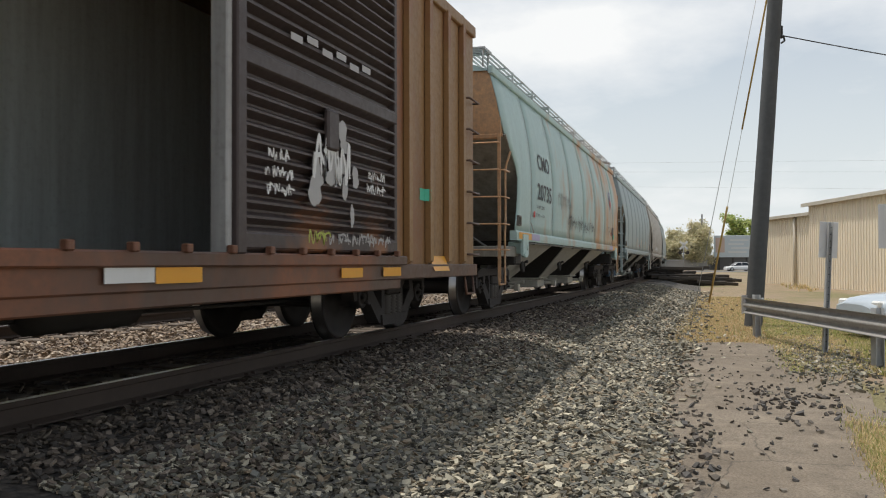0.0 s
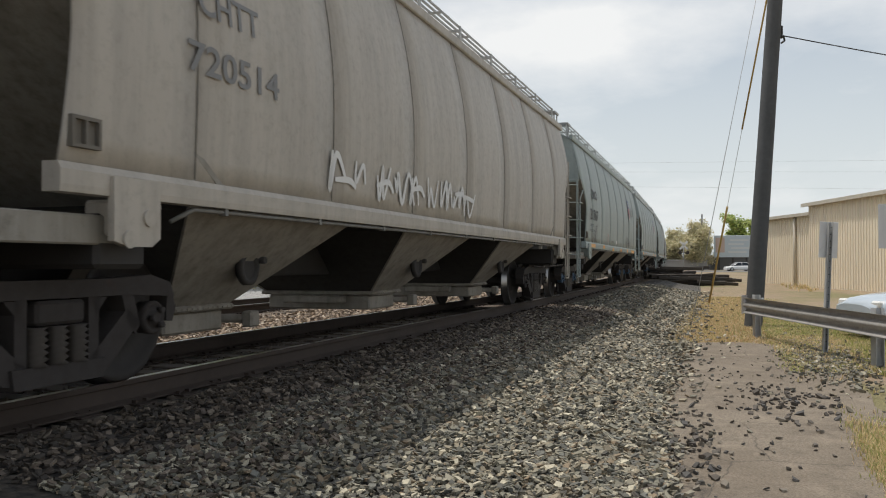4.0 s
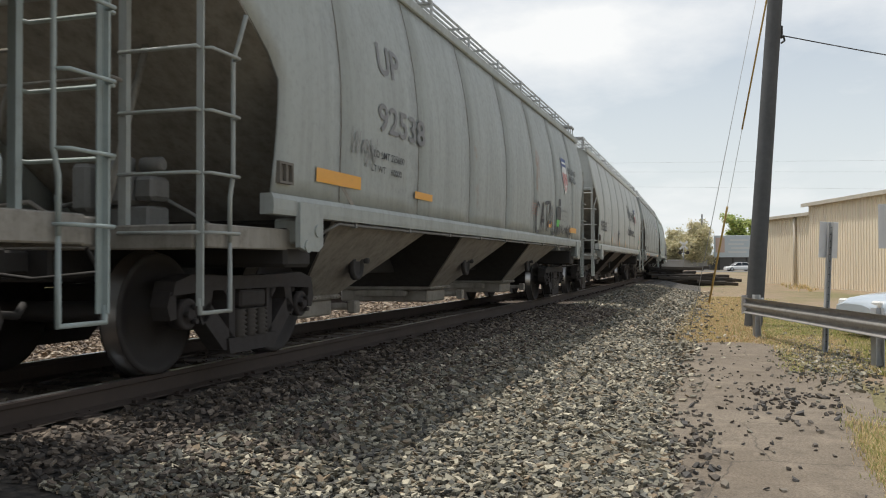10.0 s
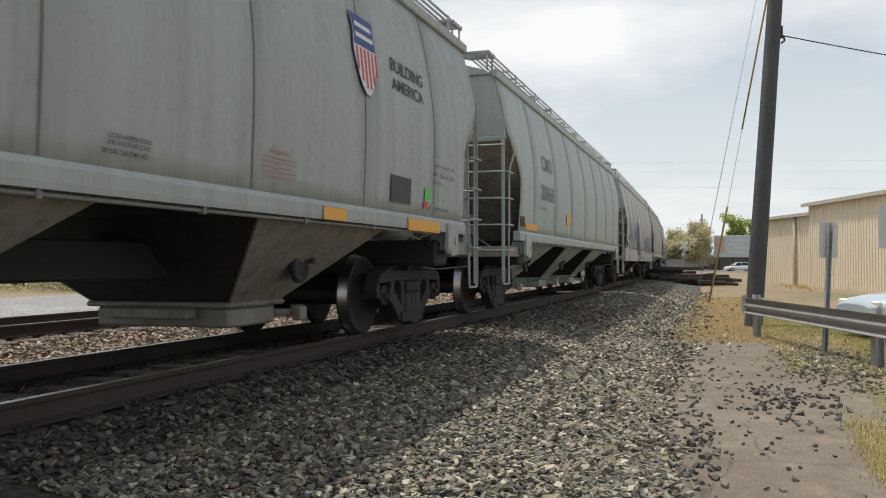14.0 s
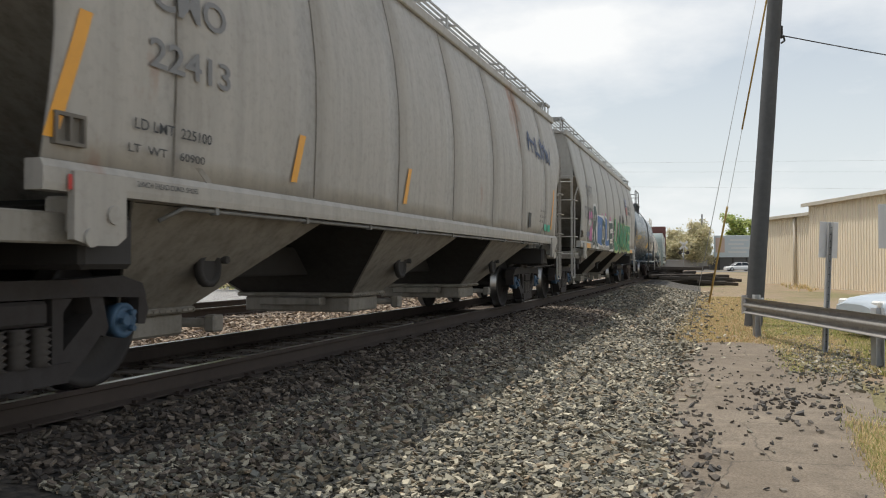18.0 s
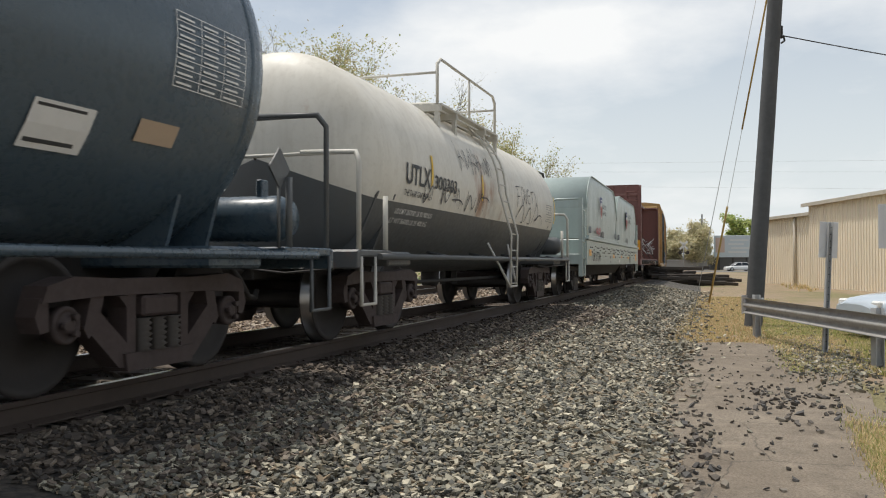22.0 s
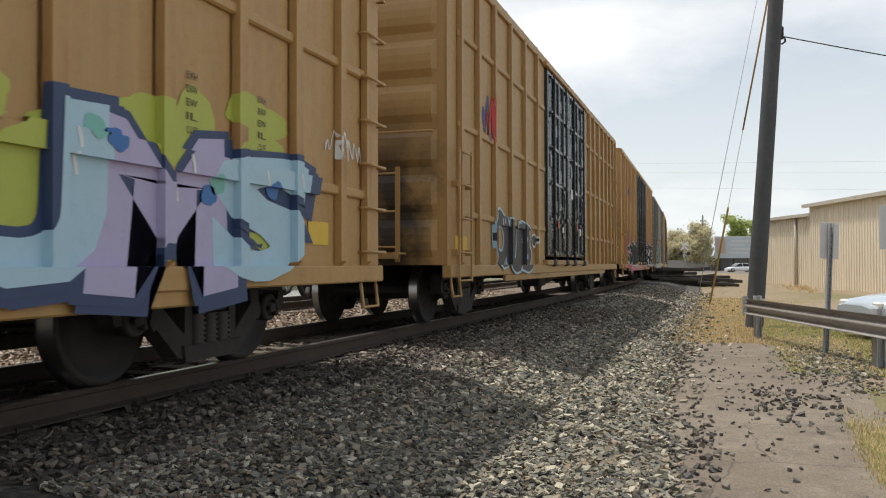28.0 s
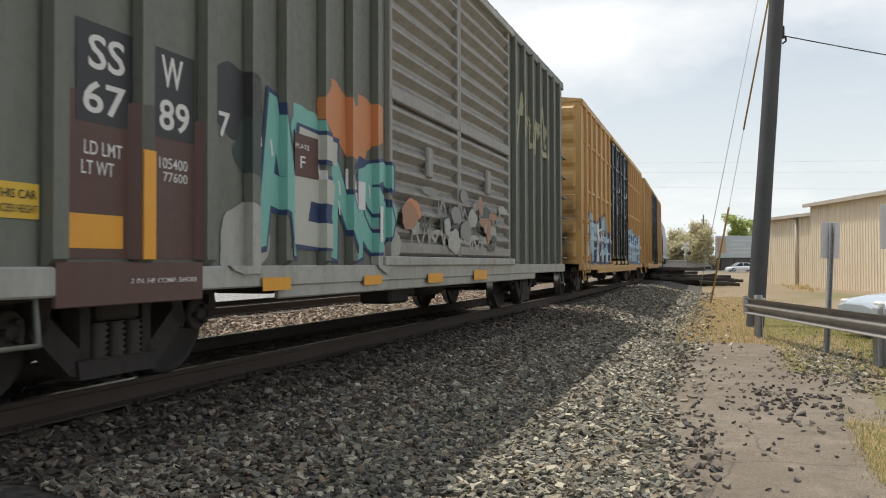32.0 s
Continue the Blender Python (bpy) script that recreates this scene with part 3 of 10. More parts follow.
def guard_rail():
    g = empty("guard_rail", "weathered galvanised steel guard rail on short posts", "guard rail")
    a, b = Vector((16.95, -0.55, 0)), Vector((12.0, -2.0, 0))
    d = (b - a).normalized()
    nrm = Vector((-d.y, d.x, 0))
    if nrm.dot(FWD) < 0:
        nrm = -nrm
    prof = [(0.0, 0.43), (0.03, 0.45), (0.075, 0.47), (0.08, 0.52), (0.02, 0.555), (0.02, 0.60), (0.08, 0.635), (0.075, 0.685), (0.03, 0.705), (0.0, 0.725)]
    bm = bmesh.new()
    rows = []
    for t in fr(-0.25, 9.0, 24):
        p = a + d * t + nrm * 0.10
        rows.append([bm.verts.new((p.x + nrm.x * (0.09 - u), p.y + nrm.y * (0.09 - u), GROUND_Z + z)) for u, z in prof])
    for r, s in zip(rows, rows[1:]):
        for k in range(len(prof) - 1):
            bm.faces.new((r[k], r[k + 1], s[k + 1], s[k])).smooth = True
    ret = bmesh.ops.extrude_face_region(bm, geom=bm.faces[:])
    for v in [q for q in ret["geom"] if isinstance(q, bmesh.types.BMVert)]:
        v.co += nrm * 0.006
    part("beam", bm, M_BEAM, g, "corrugated steel beam")
    bm = bmesh.new()
    for k in range(7):
        t0, t1 = k / 7 * 1.6, (k + 1) / 7 * 1.6
        p0, p1 = (a - d * (0.25 + 0.34 * math.sin(t)) + nrm * (0.17 - 0.18 * (1 - math.cos(t))) for t in (t0, t1))
        q = [bm.verts.new((p.x, p.y, GROUND_Z + z)) for p, z in ((p0, 0.40), (p1, 0.40), (p1, 0.75), (p0, 0.75))]
        bm.faces.new(q)
    ret = bmesh.ops.extrude_face_region(bm, geom=bm.faces[:])
    for v in [q for q in ret["geom"] if isinstance(q, bmesh.types.BMVert)]:
        v.co += nrm * 0.006
    part("terminal_end", bm, M_BEAM, g, "flared end piece")
    for t in (0.0, 4.75, 8.8):
        p = a + d * t
        bm = bmesh.new()
        for x0, x1, y0, y1 in ((-0.075, 0.075, -0.055, -0.045), (-0.075, 0.075, 0.045, 0.055), (-0.006, 0.006, -0.045, 0.045)):
            box(bm, x0, x1, y0, y1, GROUND_Z - 0.3, GROUND_Z + 0.78)
        part("post", bm, M_GALV, g, m=pose(p.x, p.y, 0, 0, 0, math.degrees(math.atan2(d.y, d.x))))
        bm = bmesh.new()
        bevel_box(bm, -0.07, 0.07, 0.05, 0.12, GROUND_Z + 0.44, GROUND_Z + 0.72, 0.01)
        part("offset_block", bm, M_GALV, g, m=pose(p.x, p.y, 0, 0, 0, math.degrees(math.atan2(d.y, d.x))))


guard_rail()


M_PLATE = paint("bare_aluminium_plate", (0.66, 0.67, 0.67), rust=0.0, dirt=0.15, seed=63, rough=0.4)


def sign_post(base, lean, height, plate, label):
    s = empty("road_sign", label, "sign", m=pose(base.x, base.y, GROUND_Z, 0, 0, math.degrees(TURN) - 90))
    s.matrix_basis = s.matrix_basis @ pose(0, 0, 0, 0, lean, 0)
    bm = bmesh.new()
    prism(bm, [(-0.035, 0.0), (-0.035, height), (-0.028, height), (-0.028, 0.0)], -0.03, 0.03)
    box(bm, -0.028, 0.03, 0.022, 0.030, -0.2, height)
    box(bm, 0.024, 0.034, -0.03, 0.03, -0.2, height)
    part("post", bm, M_GALV, s, "perforated steel channel post")
    bm = bmesh.new()
    for k in range(int(height / 0.1)):
        lathe(bm, [(0.008, -0.034), (0.008, -0.028)], "y", 6, (0.0, 0, 0.1 + k * 0.1))
    tagged(part("bolt_holes", bm, M_UNDER, s), kind="stuff")
    w, h, z = plate
    bm = bmesh.new()
    bevel_box(bm, -w / 2, w / 2, 0.034, 0.042, z - h / 2, z + h / 2, 0.002)
    part("plate", bm, M_PLATE, s, "bare back of a metal sign plate")


sign_post(Vector((13.9, -1.40, 0)), 3.0, 1.98, (0.28, 0.54, 1.72), "leaning steel sign post seen from behind")
p = spot(13.0, 6.92)
sign_post(p, 0.0, 2.45, (0.50, 0.68, 1.93), "second steel sign seen from behind")


def utility_pole():
    base = Vector((19.6, -0.56, GROUND_Z))
    up = (Vector((0, 0, 1)) + RGT * 0.076).normalized()
    u = empty("utility_pole", "dark leaning creosoted wooden utility pole", "utility pole")
    bm = bmesh.new()
    rings = []
    for k in range(13):
        t = k / 12 * 11.5
        r = 0.19 - 0.0045 * t
        c = base + up * (t - 0.3)
        rings.append([bm.verts.new(c + Vector((r * math.cos(q), r * math.sin(q), 0)) * (1 + 0.03 * noise.noise(Vector((q, t, 0))))) for q in fr(0, 2 * math.pi, 20)[:-1]])
    for a, b in zip(rings, rings[1:]):
        for k in range(20):
            bm.faces.new((a[k], a[(k + 1) % 20], b[(k + 1) % 20], b[k])).smooth = True
    bm.faces.new(rings[-1])
    part("shaft", bm, M_POLE, u)
    hook = base + up * 6.32
    bm = bmesh.new()
    pipe(bm, [hook - RGT * 0.02, hook + RGT * 0.24, hook + RGT * 0.26 - Vector((0, 0, 0.10)), hook + RGT * 0.18 - Vector((0, 0, 0.16))], 0.02)
    bevel_box(bm, hook.x - 0.05 + RGT.x * 0.17, hook.x + 0.05 + RGT.x * 0.17, hook.y - 0.05 + RGT.y * 0.17, hook.y + 0.05 + RGT.y * 0.17, hook.z - 0.05, hook.z + 0.22, 0.015)
    part("cable_hook", bm, M_UNDER, u)
    bm = bmesh.new()
    a, b = hook + RGT * 0.26, spot(15.5, 16.5, 3.75)
    pipe(bm, [a + (b - a) * t - Vector((0, 0, 0.25 * math.sin(math.pi * t))) for t in fr(0, 1, 14)], 0.012)
    part("service_cable", bm, M_UNDER, u)
    bm = bmesh.new()
    pipe(bm, [base + up * 9.0 - RGT * 0.16, base + up * 7.6 - RGT * 0.03, hook], 0.008)
    part("drop_wire", bm, M_UNDER, u)
    for foot, top, nm in ((Vector((18.1, 0.69, GROUND_Z)), 10.3, "a"), (Vector((27.3, 0.51, GROUND_Z)), 8.6, "b")):
        bm = bmesh.new()
        head = base + up * top
        rod(bm, foot, head, 0.0065)
        part("guy_wire", bm, M_GALV, u)
        if nm == "b":
            way = (head - foot)
            bm = bmesh.new()
            rod(bm, foot + way * 0.02, foot + way * 0.34, 0.030, 8)
            part("guy_guard", bm, flat("dull_yellow_plastic", (0.42, 0.30, 0.10)), u, "yellow plastic guy guard")
            bm = bmesh.new()
            rod(bm, foot + way * 0.56, foot + way * 0.90, 0.022, 8)
            part("guy_insulator", bm, flat("ochre_fibreglass", (0.40, 0.27, 0.08)), u, "yellow fibreglass strain rod")


utility_pole()


def shed(name, a, b, height, depth, label, ridge=0.6):
    """A metal-clad shed: its ribbed front runs from a to b."""
    s = empty(name, label, "building")
    a, b = Vector((a[0], a[1], 0)), Vector((b[0], b[1], 0))
    d = (b - a)
    length = d.length
    d.normalize()
    back = Vector((-d.y, d.x, 0))
    if back.dot(RGT) < 0:
        back = -back
    z0, z1 = GROUND_Z - 0.1, GROUND_Z + height

    def ribbed(o, way, out, n_len, nm):
        bm = bmesh.new()
        pts = []
        k = 0.0
        while k < n_len:
            for u, h in ((0.0, 0.0), (0.19, 0.0), (0.215, 0.05), (0.255, 0.05)):
                if k + u <= n_len:
                    pts.append((k + u, h))
            k += 0.28
        pts.append((n_len, 0.0))
        lo = [bm.verts.new((*(o + way * u + out * h).to_2d(), z0)) for u, h in pts]
        hi = [bm.verts.new((*(o + way * u + out * h).to_2d(), z1)) for u, h in pts]
        for i in range(len(pts) - 1):
            bm.faces.new((lo[i], lo[i + 1], hi[i + 1], hi[i]))
        ret = bmesh.ops.extrude_face_region(bm, geom=bm.faces[:])
        for v in [q for q in ret["geom"] if isinstance(q, bmesh.types.BMVert)]:
            v.co -= out * 0.05
        part(nm, bm, M_CLAD, s, "tan ribbed metal cladding")
    ribbed(a, d, -back, length, "front_wall")
    ribbed(a, back, -d, depth, "side_wall")
    ribbed(b, back, d, depth, "side_wall")
    bm = bmesh.new()
    o = [a - d * 0.25 - back * 0.25, b + d * 0.25 - back * 0.25, b + d * 0.25 + back * (depth + 0.25), a - d * 0.25 + back * (depth + 0.25)]
    m0, m1 = (o[0] + o[3]) / 2, (o[1] + o[2]) / 2
    lo = [bm.verts.new((p.x, p.y, z1 + 0.02)) for p in o]
    hi = [bm.verts.new((p.x, p.y, z1 + 0.12)) for p in o]
    r = [bm.verts.new((p.x, p.y, z1 + 0.12 + ridge)) for p in (m0, m1)]
    bm.faces.new(lo[::-1])
    for k in range(4):
        bm.faces.new((lo[k], lo[(k + 1) % 4], hi[(k + 1) % 4], hi[k]))
    bm.faces.new((hi[0], hi[1], r[1], r[0])); bm.faces.new((hi[2], hi[3], r[0], r[1]))
    bm.faces.new((hi[1], hi[2], r[1])); bm.faces.new((hi[3], hi[0], r[0]))
    part("roof", bm, M_CLADROOF, s, "pale metal roof")
    bm = bmesh.new()
    p0, p1 = a - d * 0.27 - back * 0.33, b + d * 0.27 - back * 0.33
    q = [bm.verts.new((p.x + back.x * w, p.y + back.y * w, z1 + z)) for p in (p0, p1) for w, z in ((0, -0.06), (0, 0.13), (0.12, 0.13), (0.12, -0.06))]
    for k in range(4):
        bm.faces.new((q[k], q[(k + 1) % 4], q[4 + (k + 1) % 4], q[4 + k]))
    bm.faces.new(q[:4][::-1]); bm.faces.new(q[4:])
    part("gutter", bm, M_CLADROOF, s)
    return s, a, d, back


M_CLAD = paint("tan_metal_cladding", (0.86, 0.765, 0.60), rust=0.03, dirt=0.16, seed=60, dirt_col=(0.16, 0.11, 0.07), rough=0.5)
M_CLADROOF = paint("pale_metal_roofing", (0.55, 0.50, 0.41), rust=0.06, dirt=0.25, seed=61)
sh1, a1, d1, k1 = shed("metal_shed", (51.7, -4.45), (33.0, -10.42), 4.55, 18.0, "long tan metal shed with ribbed cladding", 0.7)
sh2, a2, d2, k2 = shed("lower_metal_shed", (62.3, -2.17), (55.3, -4.9), 4.25, 12.0, "lower tan metal shed behind the long one", 0.4)
bm = bmesh.new()
q = a2 + d2 * 5.6 - k2 * 0.12
pipe(bm, [(q.x, q.y, GROUND_Z), (q.x, q.y, GROUND_Z + 4.2)], 0.09, 8)
part("downspout", bm, M_CLADROOF, sh2, "pale metal downspout")


def weeds(name, n, where, seed, height, tones, label, width=0.006):
    """Blades of grass; where(rng) gives the foot of each tuft."""
    rng = random.Random(seed)
    verts, faces = [], []
    for _ in range(n):
        x, y = where(rng)
        for _b in range(7):
            px, py = x + rng.gauss(0, 0.05), y + rng.gauss(0, 0.05)
            a = rng.uniform(0, 6.28)
            h = height * rng.uniform(0.4, 1.2)
            lean = rng.uniform(0.1, 0.8) * h
            w = width * rng.uniform(0.7, 1.6)
            dx, dy = math.cos(a), math.sin(a)
            k = len(verts)
            verts += [(px - dy * w, py + dx * w, GROUND_Z - 0.02), (px + dy * w, py - dx * w, GROUND_Z - 0.02), (px + dx * lean * 0.4 + dy * w * 0.7, py + dy * lean * 0.4 - dx * w * 0.7, GROUND_Z + h * 0.6), (px + dx * lean * 0.4 - dy * w * 0.7, py + dy * lean * 0.4 + dx * w * 0.7, GROUND_Z + h * 0.6), (px + dx * lean, py + dy * lean, GROUND_Z + h)]
            faces += [(k, k + 1, k + 2, k + 3), (k + 3, k + 2, k + 4)]
    tagged(quick_mesh(name, verts, faces, leaf_mat(name + "_blades", tones)), label, "grass", kind="stuff")


DRY = ((0.392, 0.294, 0.163), (0.308, 0.224, 0.118), (0.434, 0.350, 0.215), (0.266, 0.203, 0.096), (0.224, 0.210, 0.081))
FRESH = ((0.173, 0.189, 0.052), (0.223, 0.231, 0.074), (0.137, 0.147, 0.044), (0.317, 0.266, 0.133), (0.360, 0.287, 0.163))
weeds("dry_grass", 5000, lambda r: (r.uniform(15.3, 36), r.gauss(0.2, 0.75)), 81, 0.035, DRY, "short dry straw-coloured grass beside the pole")
weeds("green_grass", 8000, lambda r: (r.uniform(11.5, 26), -0.75 - abs(r.gauss(0, 2.2))), 82, 0.04, FRESH, "short green spring grass behind the guard rail")
weeds("corner_weeds", 3200, lambda r: (r.gauss(6.2, 0.75), -0.98 - abs(r.gauss(0, 0.28))), 83, 0.055, FRESH + DRY, "tufts of weeds at the apron's edge", 0.004)
weeds("rail_weeds", 500, lambda r: (16.9 - abs(r.gauss(0, 2.2)), -0.75 - r.uniform(0.0, 1.1)), 84, 0.06, DRY, "dry weeds round the guard rail posts")
weeds("shed_weeds", 45, lambda r: (r.uniform(44, 58), -3.2 - r.uniform(0, 1.2) - (52 - 44) * 0.0), 85, 0.2, DRY, "dry weeds along the shed", 0.012)


def tie_pile():
    rng = random.Random(5)
    pile = empty("tie_pile", "jumbled pile of old dark railway ties", "timber pile")
    def m_tie(bm):
        bevel_box(bm, -1.3, 1.3, -0.115, 0.115, -0.09, 0.09, 0.015)
    me = shared("loose_tie", m_tie)
    for k in range(58):
        u = rng.uniform(-1, 1)
        p = spot(53 + rng.uniform(-1.8, 2.2), 15.4 + u * 1.9)
        top = 0.10 + rng.random() ** 1.3 * (0.95 if u < 0.2 else 0.45)
        place("tie", me, M_TIEPILE, pile, pose(p.x, p.y, GROUND_Z + top, rng.uniform(-8, 8), rng.uniform(-7, 7), math.degrees(TURN) - 90 + rng.uniform(-28, 28)))


tie_pile()


# ---- vehicles ----
def saloon(name, m, col, label):
    car = empty(name, label, "car", m=m)
    paint_m, n, l, b = nodes_of(name + "_paint", 0.25)
    b.inputs["Base Color"].default_value = rgba(col)
    b.inputs["Coat Weight"].default_value = 0.6
    bm = bmesh.new()
    xs = [-2.25, -2.15, -1.7, -1.0, -0.4, 0.6, 1.1, 1.7, 2.1, 2.28]
    top = [0.70, 0.84, 0.91, 0.93, 0.93, 0.92, 0.86, 0.80, 0.73, 0.62]
    wid = [0.74, 0.84, 0.90, 0.92, 0.92, 0.92, 0.91, 0.88, 0.82, 0.66]
    rows = []
    for x, t, w in zip(xs, top, wid):
        rows.append([bm.verts.new((x, y * w, z)) for y, z in ((-0.9, 0.22), (-1.0, 0.40), (-1.0, t - 0.18), (-0.94, t - 0.05), (-0.5, t), (0.5, t), (0.94, t - 0.05), (1.0, t - 0.18), (1.0, 0.40), (0.9, 0.22))])
    for p, q in zip(rows, rows[1:]):
        for k in range(10):
            bm.faces.new((p[k], p[(k + 1) % 10], q[(k + 1) % 10], q[k])).smooth = True
    bm.faces.new(rows[0]); bm.faces.new(rows[-1])
    part("body", bm, paint_m, car)
    bm = bmesh.new()
    cab = [(-1.75, 0.90, 0.80), (-1.05, 1.36, 0.66), (-0.2, 1.43, 0.64), (0.35, 1.38, 0.66), (1.2, 0.90, 0.82)]
    rows = [[bm.verts.new((x, -w, z)), bm.verts.new((x, w, z))] for x, z, w in cab]
    base = [[bm.verts.new((x, -0.85, 0.88)), bm.verts.new((x, 0.85, 0.88))] for x in (-1.05, -0.2, 0.35)]
    for p, q in zip(rows, rows[1:]):
        bm.faces.new((p[0], p[1], q[1], q[0]))
    for s in (0, 1):
        bm.faces.new([rows[0][s], rows[1][s], rows[2][s], rows[3][s], rows[4][s]])
    part("cabin", bm, glass_mat(name + "_glass"), car, "dark tinted windows")
    bm = bmesh.new()
    bevel_box(bm, -1.1, 0.38, -0.60, 0.60, 1.375, 1.455, 0.03)
    for x0, z0, x1, z1 in ((-1.75, 0.92, -1.05, 1.40), (1.2, 0.92, 0.35, 1.42), (-0.2, 0.92, -0.22, 1.42)):
        for s in (-1, 1):
            rod(bm, (x0, s * 0.82, z0), (x1, s * 0.665, z1), 0.035, 6)
    part("roof", bm, paint_m, car)
    for x in (-1.4, 1.4):
        for s in (-1, 1):
            bm = bmesh.new()
            lathe(bm, [(0.20, 0.70 * s), (0.31, 0.72 * s), (0.325, 0.78 * s), (0.325, 0.88 * s), (0.30, 0.915 * s), (0.20, 0.90 * s)], "y", 20)
            w = part("wheel", bm, plain("tyre_rubber", (0.02, 0.02, 0.02), 0.8), car, "black tyre", m=pose(x, 0, 0.325))
            bm = bmesh.new()
            lathe(bm, [(0.20, 0.895 * s), (0.18, 0.905 * s), (0.05, 0.92 * s)], "y", 12)
            part("rim", bm, M_GALV, w)
    for x, mt, nm in ((2.17, M_WHITE, "headlight"), (-2.2, M_RED, "tail_light")):
        for s in (-1, 1):
            bm = bmesh.new()
            bevel_box(bm, x - 0.12, x + 0.02, s * 0.62 - 0.14, s * 0.62 + 0.14, 0.58, 0.70, 0.03)
            part(nm, bm, mt, car)


rd = math.degrees(TURN) - 90
p = spot(15.5, 9.72)
saloon("parked_car", pose(p.x, p.y, p.z, 0, 0, math.degrees(TURN) + 90), (0.46, 0.52, 0.57), "pale silver-blue saloon parked behind the guard rail")
p = spot(137, 47.6)
saloon("white_car", pose(p.x, p.y, p.z, 0, 0, rd + 180), (0.78, 0.78, 0.77), "white saloon on the road beyond the crossing")


# ---- beyond the crossing ----
def road():
    bm = bmesh.new()
    q = [spot(a, r, GROUND_Z + 0.006) for a, r in ((126, 32), (126, 120), (150, 120), (150, 32))]
    bm.faces.new([bm.verts.new(v) for v in q])
    tagged(part("road", bm, plain("worn_asphalt", (0.16, 0.155, 0.145), 0.9, 0.0, 0.3, 1.2), None, "worn grey asphalt road over the crossing"), category="road", kind="structure")


road()


def facing(ahead, right, z=GROUND_Z):
    p = spot(ahead, right, z)
    return pose(p.x, p.y, p.z, 0, 0, rd)


def billboard():
    b = empty("billboard", "large faded blue and white billboard on posts", "billboard", m=facing(160, 54.5))
    bm = bmesh.new()
    bevel_box(bm, -3.6, 3.6, -0.1, 0.1, 2.4, 6.5, 0.03)
    part("panel", bm, flat("pale_blue_poster", (0.48, 0.54, 0.57)), b)
    bm = bmesh.new()
    box(bm, -3.3, -1.6, -0.13, -0.105, 3.3, 6.1)
    part("poster_figure", bm, flat("pinkish_poster_block", (0.50, 0.38, 0.32)), b)
    bm = bmesh.new()
    for k, (x0, x1) in enumerate(((-0.6, 2.9), (-0.9, 2.0), (-0.4, 3.2), (-0.9, 2.6))):
        box(bm, x0, x1, -0.13, -0.105, 5.5 - k * 0.75, 5.75 - k * 0.75)
    part("poster_bars", bm, flat("poster_white", (0.62, 0.62, 0.60)), b)
    for x in (-2.6, 0.0, 2.6):
        bm = bmesh.new()
        box(bm, x - 0.12, x + 0.12, 0.12, 0.36, 0, 6.2)
        part("post", bm, M_UNDER, b)


billboard()


def block(name, ahead, right, w, d, h, mat, label, category="building", roofmat=None):
    b = empty(name, label, category, m=facing(ahead, right))
    bm = bmesh.new()
    box(bm, -w / 2, w / 2, 0, d, 0, h)
    part("wall", bm, mat, b)
    bm = bmesh.new()
    bevel_box(bm, -w / 2 - 0.2, w / 2 + 0.2, -0.2, d + 0.2, h, h + 0.25, 0.05)
    part("roof", bm, roofmat or mat, b)
    return b


M_DARKWALL = plain("dark_grey_wall", (0.10, 0.105, 0.11), 0.8, 0, 0.3, 0.6)
M_BLOCKWALL = plain("grey_block_wall", (0.34, 0.335, 0.32), 0.9, 0, 0.3, 0.5)
dk = block("dark_store", 168, 57, 8.5, 10, 2.3, M_DARKWALL, "low dark grey building under the billboard")
block("block_wall", 158, 44.5, 9.0, 0.4, 1.7, M_BLOCKWALL, "plain grey block wall beside the road", "wall")
block("far_warehouse", 150, -74, 9, 12, 7.5, plain("far_grey_wall", (0.40, 0.40, 0.40), 0.9, 0, 0.25, 0.4), "pale grey block building behind the field")
block("far_barn", 140, -78, 16, 10, 3.6, plain("far_white_wall", (0.62, 0.62, 0.60), 0.9, 0, 0.2, 0.4), "low white building behind the field")
for r in (51.2, 51.9):
    bm = bmesh.new()
    lathe(bm, [(0.16, 0.0), (0.16, 1.15), (0.05, 1.22)], "z", 12)
    tagged(part("bollard", bm, M_UNDER, None, "dark steel bollard beside the road", m=facing(152, r)), category="bollard")


def crossing_signal():
    c = empty("crossing_signal", "railway crossing signal with white crossbuck and lamps", "signal", m=facing(115, 32.5))
    bm = bmesh.new()
    rod(bm, (0, 0, 0), (0, 0, 4.2), 0.07, 8)
    part("mast", bm, M_GALV, c)
    for a in (45, -45):
        bm = bmesh.new()
        box(bm, -0.75, 0.75, -0.11, -0.08, -0.13, 0.13)
        part("crossbuck_blade", bm, M_WHITE, c, "white reflective blade", m=pose(0, 0, 3.75, 0, a, 0))
    for x in (-0.5, 0.5):
        bm = bmesh.new()
        lathe(bm, [(0.25, -0.14), (0.25, -0.10), (0.12, 0.05)], "y", 14)
        part("lamp", bm, M_UNDER, c, m=pose(x, 0, 2.75))
    bm = bmesh.new()
    rod(bm, (-0.55, 0, 2.75), (0.55, 0, 2.75), 0.04, 6)
    part("lamp_arm", bm, M_UNDER, c)


crossing_signal()
def far_pole(ah, ri, hh):
    u = empty("utility_pole", "thin distant wooden utility pole", "utility pole")
    p = spot(ah, ri)
    bm = bmesh.new()
    rod(bm, (p.x, p.y, p.z - 0.2), (p.x, p.y, p.z + hh), 0.13, 8)
    part("shaft", bm, M_POLE, u)
    return u


